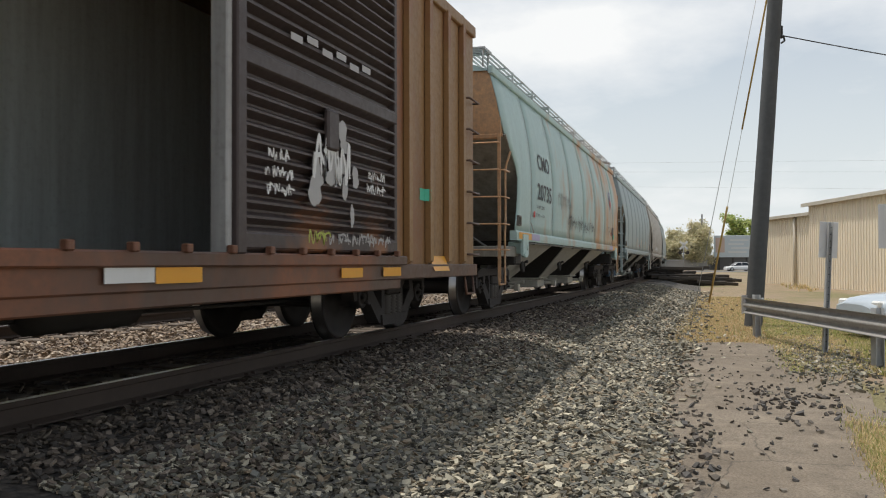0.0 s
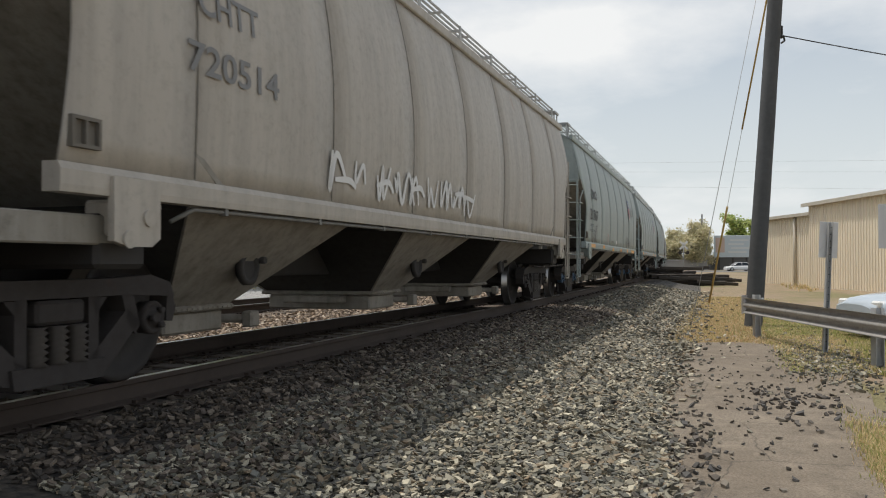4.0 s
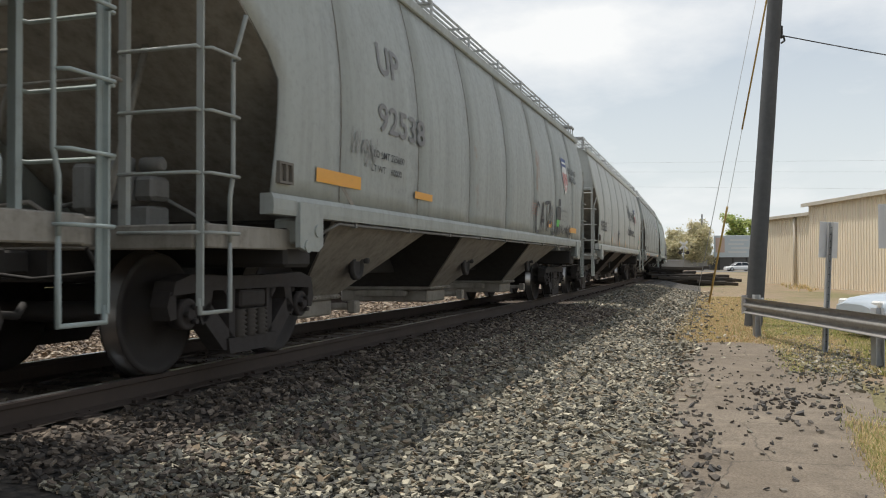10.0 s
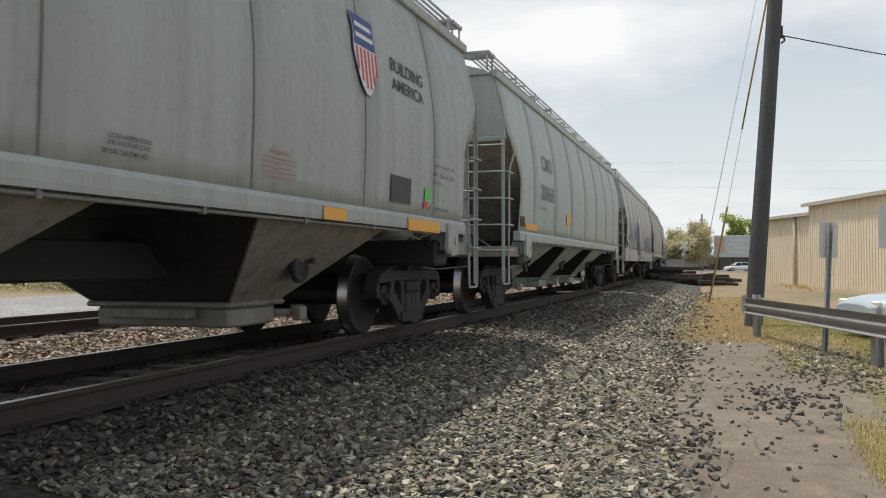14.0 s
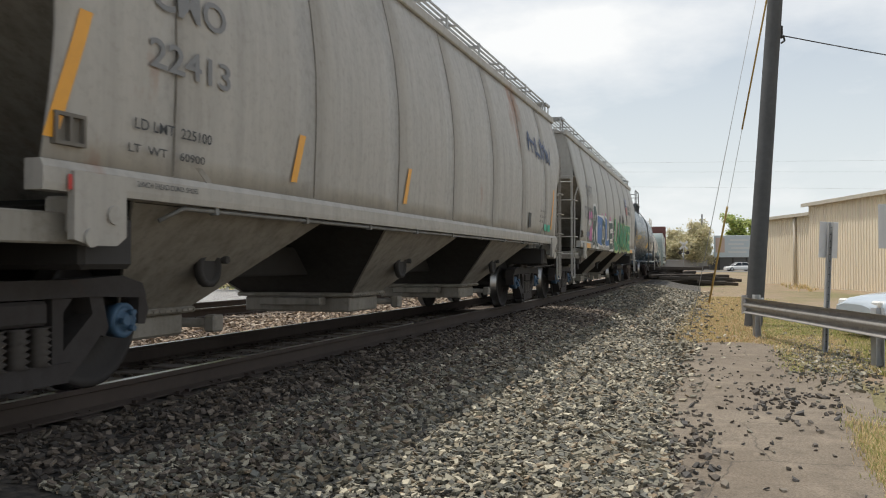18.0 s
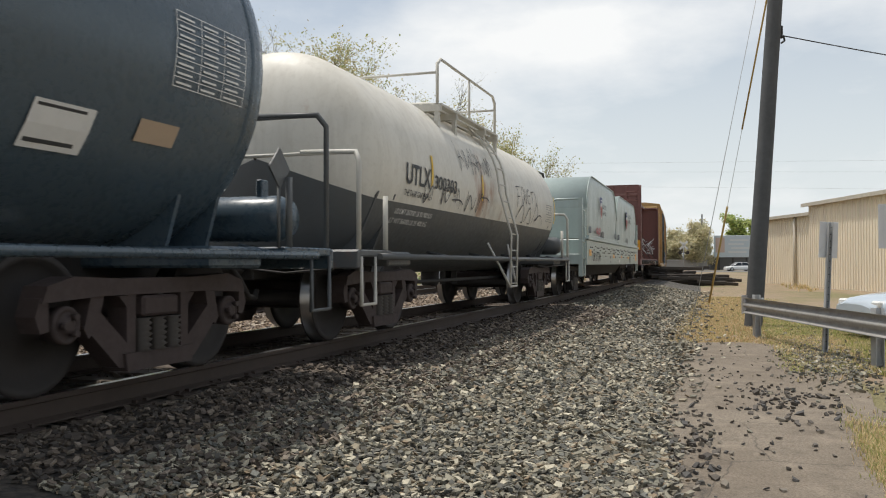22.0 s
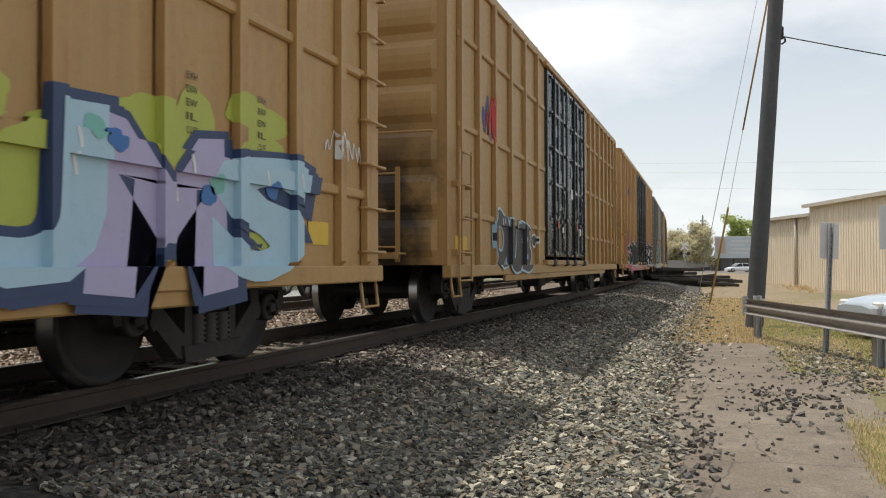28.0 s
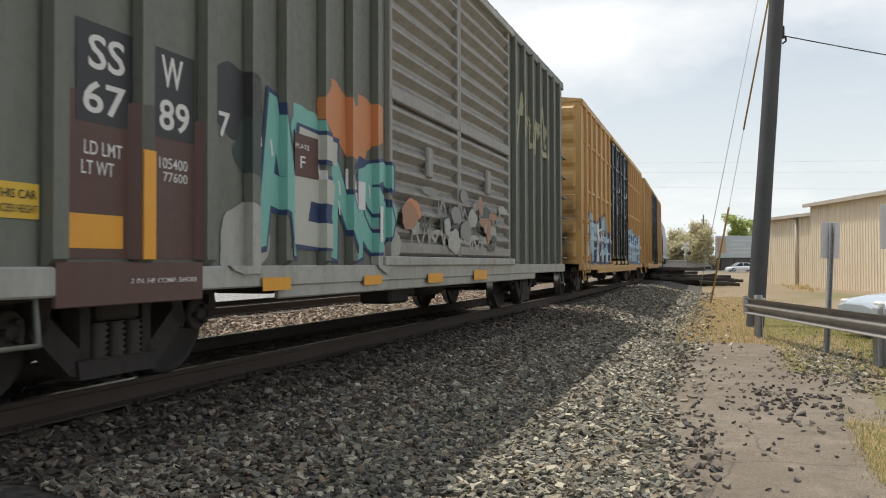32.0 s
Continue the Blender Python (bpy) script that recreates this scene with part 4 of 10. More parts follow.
def power_lines(pole):
    for k, (z, sag) in enumerate(((18.4, 0.5), (16.9, 0.8), (14.4, 0.6))):
        bm = bmesh.new()
        a, b = spot(150, 20, z), spot(150, 130, z + 0.8 - k)
        rod(bm, a, b, 0.012, 4)
        part("power_line", bm, M_GALV, pole, "thin distant overhead power line")


power_lines(far_pole(160, 48.7, 10.5))
far_pole(170, 50.2, 9.2)
far_pole(190, 44.0, 8.0)


# ---- trees ----
def tree_parts(seed, height, spread, leaves, leaf_size, depth=5):
    rng = random.Random(seed)
    wood, tips = bmesh.new(), []

    def limb(p, way, length, r, level):
        n = 3
        q = p
        pts = [p]
        for k in range(n):
            way = (way + Vector((rng.gauss(0, 0.13), rng.gauss(0, 0.13), rng.gauss(0.04, 0.08)))).normalized()
            q = q + way * (length / n)
            pts.append(q)
        for k in range(n):
            r0, r1 = r * (1 - 0.22 * k), r * (1 - 0.22 * (k + 1))
            a, b = pts[k], pts[k + 1]
            m = (b - a).to_track_quat("Z", "Y").to_matrix()
            sides = 7 if level < 2 else 4
            ra = [wood.verts.new(a + m @ Vector((r0 * math.cos(t), r0 * math.sin(t), 0))) for t in fr(0, 2 * math.pi, sides)[:-1]]
            rb = [wood.verts.new(b + m @ Vector((r1 * math.cos(t), r1 * math.sin(t), 0))) for t in fr(0, 2 * math.pi, sides)[:-1]]
            for i in range(sides):
                wood.faces.new((ra[i], ra[(i + 1) % sides], rb[(i + 1) % sides], rb[i]))
            if level >= 2:
                tips.append((b, level))
        if level >= depth:
            return
        for k in range(rng.choice((2, 3, 3)) if level else 8):
            t = rng.uniform(0.35, 1.0) if level else 0.2 + 0.8 * k / 7
            at = pts[min(n, int(t * n))]
            side = Vector((rng.gauss(0, 1), rng.gauss(0, 1), rng.uniform(-0.1, 0.9))).normalized()
            limb(at, (way * 0.75 + side * spread).normalized(), length * rng.uniform(0.55, 0.78), r * rng.uniform(0.42, 0.6), level + 1)
    limb(Vector((0, 0, -0.2)), Vector((0, 0, 1)), height * 0.36, height * 0.010, 0)
    verts, faces = [], []
    for _ in range(leaves):
        c, level = rng.choice(tips)
        c = c + Vector((rng.gauss(0, 0.35), rng.gauss(0, 0.35), rng.gauss(0, 0.35)))
        m = Euler((rng.uniform(-1, 1), rng.uniform(-1, 1), rng.uniform(0, 6.3))).to_matrix()
        s = leaf_size * rng.uniform(0.6, 1.4)
        k = len(verts)
        verts += [(c + m @ Vector(v) * s)[:] for v in ((-0.5, 0, 0), (0, -0.35, 0.06), (0.5, 0, 0), (0, 0.35, 0.06))]
        faces.append((k, k + 1, k + 2, k + 3))
    return wood, verts, faces


M_BARK = plain("grey_brown_bark", (0.10, 0.085, 0.07), 0.9, 0, 0.5, 6, 0.4)
LEAF_GREEN = leaf_mat("spring_green_leaves", ((0.16, 0.21, 0.06), (0.22, 0.27, 0.08), (0.13, 0.17, 0.05), (0.28, 0.30, 0.11)))
LEAF_BUD = leaf_mat("pale_budding_leaves", ((0.22, 0.22, 0.09), (0.16, 0.18, 0.07), (0.28, 0.25, 0.13), (0.20, 0.17, 0.10)))


def tree(m, seed, height, spread, leaves, leaf_size, leafmat, label):
    t = empty("tree", label, "tree", "trees behind the tracks", m)
    wood, verts, faces = tree_parts(seed, height, spread, leaves, leaf_size)
    part("trunk", wood, M_BARK, t)
    me = bpy.data.meshes.new("crown")
    me.from_pydata(verts, [], faces)
    me.materials.append(leafmat)
    new("crown", me).parent = t
    return t


def tree_at(ahead, right, turn=0.0):
    p = spot(ahead, right)
    return pose(p.x, p.y, p.z, 0, 0, turn)


bare = tree(tree_at(54, -22.5), 101, 25.0, 0.75, 3200, 0.12, LEAF_BUD, "tall slender tree just coming into leaf")
green = tree(tree_at(50, -14.3), 102, 20.5, 0.65, 21000, 0.24, LEAF_GREEN, "full young tree with fresh green leaves")
mixed = tree(tree_at(56, -9.0), 103, 25.0, 0.6, 14000, 0.18, LEAF_BUD, "slim tree with pale budding leaves")
for ah, ri, turn, k, src in ((60, -30, 40, 0.95, bare), (52, -25.5, 120, 0.9, bare), (58, -18.5, 200, 0.85, bare), (52, -12.0, 75, 1.0, bare), (60, -6.5, 10, 1.0, mixed), (64, -3.5, 150, 0.95, mixed), (57, -11.2, 260, 0.95, mixed), (66, -1.0, 300, 0.9, bare), (70, 2.0, 30, 0.9, mixed), (61, -35, 300, 1.0, mixed), (64, -40, 20, 0.9, bare), (75, 6.0, 80, 0.9, mixed), (68, -16, 100, 0.8, green), (72, -26, 10, 0.6, green), (48, -20.5, 170, 0.55, mixed)):
    m = tree_at(ah, ri, turn)
    c = copy_thing(src, m)
    c.scale = (k, k, k)
p = facing(160, 46.3)
bush = tree(p, 104, 14.0, 0.95, 14000, 0.36, leaf_mat("olive_brown_leaves", ((0.27, 0.26, 0.16), (0.33, 0.30, 0.19), (0.22, 0.21, 0.12), (0.36, 0.32, 0.22))), "broad olive-brown bush beside the road")
c = copy_thing(bush, facing(163, 43.0)); c.scale = (0.85, 0.85, 0.85)
c = copy_thing(bush, facing(166, 49.3)); c.scale = (0.8, 0.8, 0.8)
far = tree(facing(200, 70), 105, 18.5, 0.8, 15000, 0.5, LEAF_GREEN, "rounded bright green tree beyond the billboard")
c = copy_thing(far, facing(210, 78)); c.scale = (0.95, 0.95, 0.95)


def undergrowth():
    """Low budding scrub at the foot of the trees."""
    rng = random.Random(8)
    verts, faces = [], []
    for k in range(16000):
        base = spot(rng.uniform(44, 62), rng.uniform(-42, 8))
        h = 4.4 + 2.4 * noise.noise(base * 0.25)
        c = base + Vector((0, 0, rng.random() ** 1.9 * h))
        m = Euler((rng.uniform(-1, 1), rng.uniform(-1, 1), rng.uniform(0, 6))).to_matrix()
        s = rng.uniform(0.07, 0.17)
        i = len(verts)
        verts += [(c + m @ Vector(v) * s)[:] for v in ((-1, -0.3, 0), (0.2, -0.6, 0.2), (1, 0.3, 0), (-0.1, 0.6, -0.2))]
        faces.append((i, i + 1, i + 2, i + 3))
    tagged(quick_mesh("undergrowth", verts, faces, LEAF_BUD), "low budding scrub under the trees behind the tracks", "bushes", kind="stuff")


undergrowth()


def far_woods():
    """A hazy belt of low woods at the horizon."""
    rng = random.Random(6)
    verts, faces = [], []
    for k in range(1800):
        a = rng.uniform(-1.35, 1.2)
        d = rng.uniform(330, 420)
        base = FWD * d * math.cos(a) + RGT * d * math.sin(a)
        h = rng.uniform(0.5, 1) * (7 + 3 * noise.noise(Vector((a * 9, 0, 0))))
        m = Euler((rng.uniform(-1, 1), rng.uniform(-1, 1), rng.uniform(0, 6))).to_matrix()
        c = Vector((base.x, base.y, GROUND_Z + rng.random() * h))
        s = rng.uniform(1.2, 2.8)
        i = len(verts)
        verts += [(c + m @ Vector(v) * s)[:] for v in ((-1, -0.4, 0), (0.2, -1, 0.2), (1, 0.3, 0), (-0.1, 0.9, -0.2))]
        faces.append((i, i + 1, i + 2, i + 3))
    tagged(quick_mesh("far_woods", verts, faces, LEAF_BUD), "distant belt of budding woods at the horizon", "woods", kind="stuff")


far_woods()

# ---- lettering and stickers: text, x, z, height, width, paint ----
WORDS = {
    "h1": [('20735', -5.67, 1.99, 0.309, 1.35, 'BLACK'), ('LD LMT  224900', -5.73, 1.83, 0.066, 0.76, 'BLACK'), ('LT WT    61100', -5.77, 1.68, 0.056, 0.77, 'BLACK'), ('EXW 10-8 H 9-6', 4.77, 1.86, 0.047, 0.53, 'BLACK'), ('EW     8-4 H15-0', 4.75, 1.76, 0.047, 0.52, 'BLACK'), ('CU FT 5155', 4.72, 1.67, 0.044, 0.34, 'BLACK')],
    "h2": [('OPEN HATCH COVERS', -0.34, 1.57, 0.042, 0.73, 'RED'), ('BEFORE UNLOADING CAR', -0.44, 1.47, 0.041, 0.84, 'RED'), ('JOB F16028', -1.15, 1.61, 0.03, 0.29, 'BLACK'), ('EXW 10-8 H 9-3', 4.82, 1.93, 0.046, 0.63, 'BLACK'), ('EW     8-2 H 15-2', 4.79, 1.83, 0.052, 0.64, 'BLACK'), ('CU FT 5204', 4.76, 1.74, 0.048, 0.37, 'BLACK'), ('EMPTY LOAD', 4.69, 1.53, 0.041, 0.44, 'BLACK'), ('1/4" ADJ. BLOCK', 4.67, 1.47, 0.044, 0.55, 'BLACK'), ('2 INCH TREAD COND. SHOES', 5.08, 1.27, 0.038, 0.61, 'BLACK')],
    "h3": [('CHTT', -6.12, 2.47, 0.21, 0.76, 'GREYTXT'), ('720514', -6.24, 2.07, 0.207, 1.16, 'GREYTXT')],
    "h4": [('CMO', -6.34, 2.51, 0.26, 1.19, 'BLACK'), ('21767', -6.58, 1.95, 0.297, 1.54, 'BLACK'), ('LD LMT 223200', -6.64, 1.79, 0.059, 0.77, 'BLACK'), ('LT WT   62800', -6.69, 1.65, 0.058, 0.77, 'BLACK'), ('CH-110-L08', -1.79, 1.46, 0.076, 0.79, 'BLACK'), ('WARNING', -2.78, 1.66, 0.042, 0.33, 'RED'), ('BUILDING', 4.83, 2.78, 0.168, 0.98, 'GREYTXT'), ('AMERICA', 4.88, 2.62, 0.161, 0.93, 'GREYTXT')],
    "h5": [('112511', -5.7, 2.64, 0.203, 1.42, 'GREYTXT'), ('CMO', -5.66, 3.03, 0.199, 0.9, 'GREYTXT'), ('LD LMT  223600', -6.0, 1.62, 0.061, 0.78, 'BLACK'), ('LT WT    62400', -6.07, 1.48, 0.056, 0.78, 'BLACK'), ('EXW 10-8 H 9-2', 4.95, 2.07, 0.059, 0.71, 'BLACK'), ('EW      8-2  H 15-2', 4.92, 1.97, 0.05, 0.7, 'BLACK'), ('CU FT 5204', 4.89, 1.87, 0.054, 0.4, 'BLACK'), ('AMERICA', 4.54, 2.74, 0.147, 0.97, 'GREYTXT')],
    "h6": [('CLOSE HOPPER SLIDES', -3.78, 1.73, 0.031, 0.4, 'BLACK'), ('AND ROOF HATCHES', -3.8, 1.69, 0.025, 0.38, 'BLACK'), ('BEFORE CAR IS MOVED', -3.81, 1.64, 0.025, 0.4, 'BLACK'), ('WARNING', -2.31, 1.97, 0.056, 0.5, 'FADERED'), ('THIS CAR HAS 3 COMPARTMENTS', -3.09, 1.4, 0.045, 1.22, 'BLACK'), ('5539', -6.71, 3.92, 0.116, 0.93, 'BLACK')],
    "h7": [('UP', -5.22, 2.73, 0.317, 0.6, 'GREYTXT'), ('92538', -5.28, 2.14, 0.291, 1.37, 'GREYTXT'), ('LD LMT 225600', -5.4, 1.87, 0.072, 0.82, 'BLACK'), ('LT WT    60000', -5.45, 1.73, 0.066, 0.81, 'BLACK'), ('BUILDING', 5.69, 2.81, 0.141, 0.99, 'BLACK'), ('AMERICA', 5.69, 2.63, 0.14, 0.94, 'BLACK'), ('WARNING', 1.9, 1.94, 0.048, 0.34, 'GREYTXT'), ('EXW 10-8 H 9-6', 4.81, 1.92, 0.043, 0.57, 'GREYTXT'), ('EW       8-4 H 15-0', 4.77, 1.81, 0.048, 0.59, 'GREYTXT'), ('CU FT 5235', 4.74, 1.71, 0.048, 0.49, 'GREYTXT')],
    "h8": [('90365', -6.9, 1.75, 0.288, 1.39, 'BLACK'), ('We will', 1.26, 2.43, 0.527, 2.68, 'BLACK'), ('deliver...', 1.15, 1.86, 0.333, 3.21, 'BLACK')],
    "h9": [('CHTT', -6.37, 2.49, 0.314, 1.15, 'GREYTXT'), ('721305', -6.72, 1.96, 0.273, 1.76, 'GREYTXT'), ('LD LMT 222900', -6.99, 1.76, 0.062, 0.77, 'GREYTXT'), ('LT  WT   63100', -7.08, 1.63, 0.067, 0.74, 'GREYTXT'), ('BUILDING', 4.78, 2.84, 0.142, 0.98, 'BLACK'), ('AMERICA', 4.77, 2.64, 0.135, 0.96, 'BLACK'), ('WARNING', 2.23, 1.67, 0.038, 0.35, 'FADERED'), ('CLOSE HOPPER SLIDES', 0.48, 1.54, 0.025, 0.38, 'BLACK'), ('AND ROOF HATCHES', 0.47, 1.5, 0.025, 0.38, 'BLACK'), ('BEFORE CAR IS MOVED', 0.44, 1.45, 0.025, 0.39, 'BLACK'), ('EXW  10-8  H   9-8', 6.04, 1.97, 0.04, 0.77, 'BLACK'), ('EW     8-6  H  15-0', 6.0, 1.86, 0.049, 0.81, 'BLACK'), ('CU FT 5161', 5.98, 1.76, 0.042, 0.4, 'BLACK'), ('2 INCH TREAD COND. SHOES', 6.03, 1.46, 0.031, 0.61, 'BLACK')],
    "h10": [('CMO', -5.41, 2.58, 0.297, 1.05, 'GREYTXT'), ('20668', -5.57, 2.02, 0.299, 1.31, 'GREYTXT'), ('LD LMT 224000', -5.73, 1.83, 0.062, 0.73, 'GREYTXT')],
    "h11": [('FURX', -6.6, 2.12, 0.173, 0.66, 'GREYTXT'), ('842674', -6.7, 1.69, 0.187, 0.91, 'BLACK'), ('LD LMT 224200', -6.8, 1.45, 0.066, 0.77, 'BLACK'), ('LT WT     61800', -6.85, 1.3, 0.065, 0.77, 'BLACK'), ('LIFT HERE', -7.15, 0.97, 0.03, 0.24, 'BLACK'), ('JACK HERE', -6.65, 0.93, 0.031, 0.29, 'BLACK'), ('2 INCH TREAD', -6.14, 1.03, 0.034, 0.37, 'BLACK'), ('COND. SHOES', -6.12, 0.99, 0.034, 0.36, 'BLACK'), ('CLOSE HOPPER GATES & ROOF', -0.4, 1.0, 0.034, 0.82, 'BLACK'), ('HATCHES BEFORE MOVING CAR', -0.4, 0.95, 0.034, 0.82, 'BLACK'), ('CAUTION', 1.99, 1.06, 0.039, 0.28, 'BLACK'), ('OPEN HATCH COVERS', 1.75, 0.98, 0.038, 0.75, 'BLACK'), ('BEFORE UNLOADING CAR', 1.69, 0.91, 0.038, 0.81, 'BLACK')],
    "h12": [('22413', -6.06, 2.01, 0.183, 0.87, 'GREYTXT'), ('CMO', -6.04, 2.38, 0.204, 0.8, 'GREYTXT'), ('LD LMT  225100', -6.18, 1.62, 0.066, 0.78, 'BLACK'), ('LT  WT    60900', -6.23, 1.48, 0.052, 0.76, 'BLACK'), ('2 INCH TREAD COND. SHOES', -6.17, 1.28, 0.033, 0.6, 'BLACK'), ('EXW 10-8 H   9-3', 5.24, 1.78, 0.042, 0.58, 'BLACK'), ('EW     8-2 H 15-2', 5.2, 1.68, 0.045, 0.59, 'BLACK'), ('CU FT 5201', 5.17, 1.59, 0.045, 0.38, 'BLACK')],
    "h13": [('CHTT', -6.29, 2.52, 0.306, 1.09, 'GREYTXT'), ('721320', -6.74, 1.93, 0.319, 1.71, 'GREYTXT'), ('BUILDING', 4.66, 2.8, 0.151, 0.97, 'BLACK'), ('AMERICA', 4.66, 2.61, 0.151, 0.97, 'BLACK')],
    "blk": [('UTLX', -5.82, 1.91, 0.227, 0.92, 'YELLOW'), ('646599', -4.79, 1.94, 0.203, 1.05, 'YELLOW'), ('THE TANK CAR PEOPLE', -5.92, 1.76, 0.065, 0.94, 'YELLOW'), ('LD LMT   190500 LB   86 400 KG', -6.06, 1.56, 0.066, 1.62, 'YELLOW'), ('LT WT      72500 LB    32 900 KG', -6.16, 1.44, 0.055, 1.61, 'YELLOW')],
    "coil": [('BUILDING', 4.17, 2.54, 0.142, 0.95, 'BLACK'), ('AMERICA', 4.17, 2.35, 0.142, 0.92, 'BLACK'), ('21500', -2.69, 0.97, 0.052, 0.35, 'BLACK'), ('70100', -2.64, 0.84, 0.053, 0.27, 'BLACK'), ('0-72 INCH', -1.77, 1.15, 0.07, 0.47, 'BLACK'), ('30-72 INCH', 0.67, 1.15, 0.063, 0.55, 'BLACK')],
    "cb": [('LMT 202700', -3.04, 0.87, 0.067, 0.67, 'WHITE'), ('WT    80300', -3.04, 0.78, 0.061, 0.65, 'WHITE'), ('FBS', -1.91, 0.88, 0.067, 0.23, 'WHITE')],
    "y1": [('OPEN', -1.35, 1.96, 0.106, 0.17, 'WHITE'), ('ABRIR', -1.38, 1.89, 0.106, 0.18, 'WHITE'), ('CLOSE', -1.07, 1.96, 0.054, 0.16, 'WHITE'), ('CERRAR', -1.07, 1.89, 0.054, 0.21, 'WHITE'), ('SEAL', -1.17, 1.38, 0.049, 0.14, 'WHITE'), ('CANDADO', -1.18, 1.3, 0.049, 0.33, 'WHITE'), ('ASD', 0.77, 1.76, 0.07, 0.19, 'WHITE'), ('BRAKE CYLINDER PRESSURE TAP', -1.69, 0.62, 0.044, 1.1, 'BLACK')],
    "y2": [('RETAINING VALVE', -4.02, 0.62, 0.041, 0.59, 'BLACK'), ('RELEASE ROD', -2.98, 0.61, 0.034, 0.4, 'BLACK'), ('70K', -3.88, 1.02, 0.063, 0.19, 'BLACK'), ('DO NOT LUBE DOOR', -2.33, 2.50, 0.05, 0.42, 'WHITE'), ('ROLLERS LUBED', -2.33, 2.42, 0.05, 0.38, 'WHITE'), ('LIBERAR', -2.39, 1.70, 0.05, 0.24, 'WHITE'), ('PARA CERRAR', -2.37, 1.63, 0.05, 0.34, 'WHITE'), ('PUERTA', -2.36, 1.56, 0.05, 0.2, 'WHITE'), ('UNLATCH', -2.36, 1.49, 0.05, 0.24, 'WHITE'), ('TO CLOSE', -2.36, 1.42, 0.05, 0.26, 'WHITE'), ('DOOR', -2.34, 1.35, 0.05, 0.16, 'WHITE'), ('CLOSE', -1.10, 1.98, 0.06, 0.2, 'WHITE'), ('CERRAR', -1.10, 1.91, 0.06, 0.22, 'WHITE'), ('SEAL', -1.05, 1.44, 0.05, 0.14, 'WHITE'), ('STANDARD', -1.08, 1.37, 0.05, 0.26, 'WHITE'), ('ASD', 0.75, 1.78, 0.08, 0.2, 'WHITE'), ('OPEN', 0.95, 2.05, 0.06, 0.16, 'WHITE'), ('CLOSE', 1.2, 2.0, 0.06, 0.2, 'WHITE'), ('ASD', -1.61, 1.74, 0.086, 0.2, 'WHITE'), ('OPEN', -1.38, 2.01, 0.08, 0.2, 'WHITE'), ('ABRIR', -1.41, 1.95, 0.062, 0.21, 'WHITE'), ('EDC-10B', 8.37, 0.85, 0.031, 0.2, 'BLACK')],
    "y3": [('TB OX', -7.3, 2.36, 0.205, 1.31, 'BROWNTXT'), ('6 66 57 9', -7.85, 1.87, 0.237, 2.21, 'BROWNTXT'), ('any', -5.63, 3.38, 0.195, 0.48, 'BROWNTXT'), ('road', -5.65, 3.25, 0.173, 0.5, 'BROWNTXT'), ('load', -8.05, 3.24, 0.135, 0.54, 'BROWNTXT'), ('OPEN', 0.97, 2.07, 0.054, 0.15, 'WHITE'), ('CLOSE', 1.21, 2.09, 0.045, 0.2, 'WHITE'), ('STANDARD CAR', 1.36, 1.46, 0.058, 0.47, 'WHITE'), ('SEAL ONLY', 1.39, 1.4, 0.054, 0.39, 'WHITE'), ('DOOR FIRST', 1.16, 1.02, 0.034, 0.32, 'WHITE'), ('EMPTY LOAD', 6.12, 0.78, 0.047, 0.43, 'WHITE'), ('7/16 ADJ. BLOCK', 6.08, 0.71, 0.046, 0.47, 'WHITE')],
    "ssw": [('SS', -6.71, 1.92, 0.196, 0.3, 'WHITE'), ('67', -6.75, 1.67, 0.185, 0.35, 'WHITE'), ('W', -6.07, 1.94, 0.2, 0.22, 'WHITE'), ('89', -6.09, 1.67, 0.196, 0.31, 'WHITE'), ('7', -5.44, 1.72, 0.176, 0.14, 'WHITE'), ('LD LMT', -6.74, 1.44, 0.077, 0.31, 'WHITE'), ('LT WT', -6.76, 1.33, 0.077, 0.26, 'WHITE'), ('105400', -6.09, 1.43, 0.07, 0.29, 'WHITE'), ('77600', -6.05, 1.35, 0.06, 0.25, 'WHITE'), ('2 IN. HF COMP. SHOES', -6.44, 0.72, 0.029, 0.64, 'WHITE'), ],
}
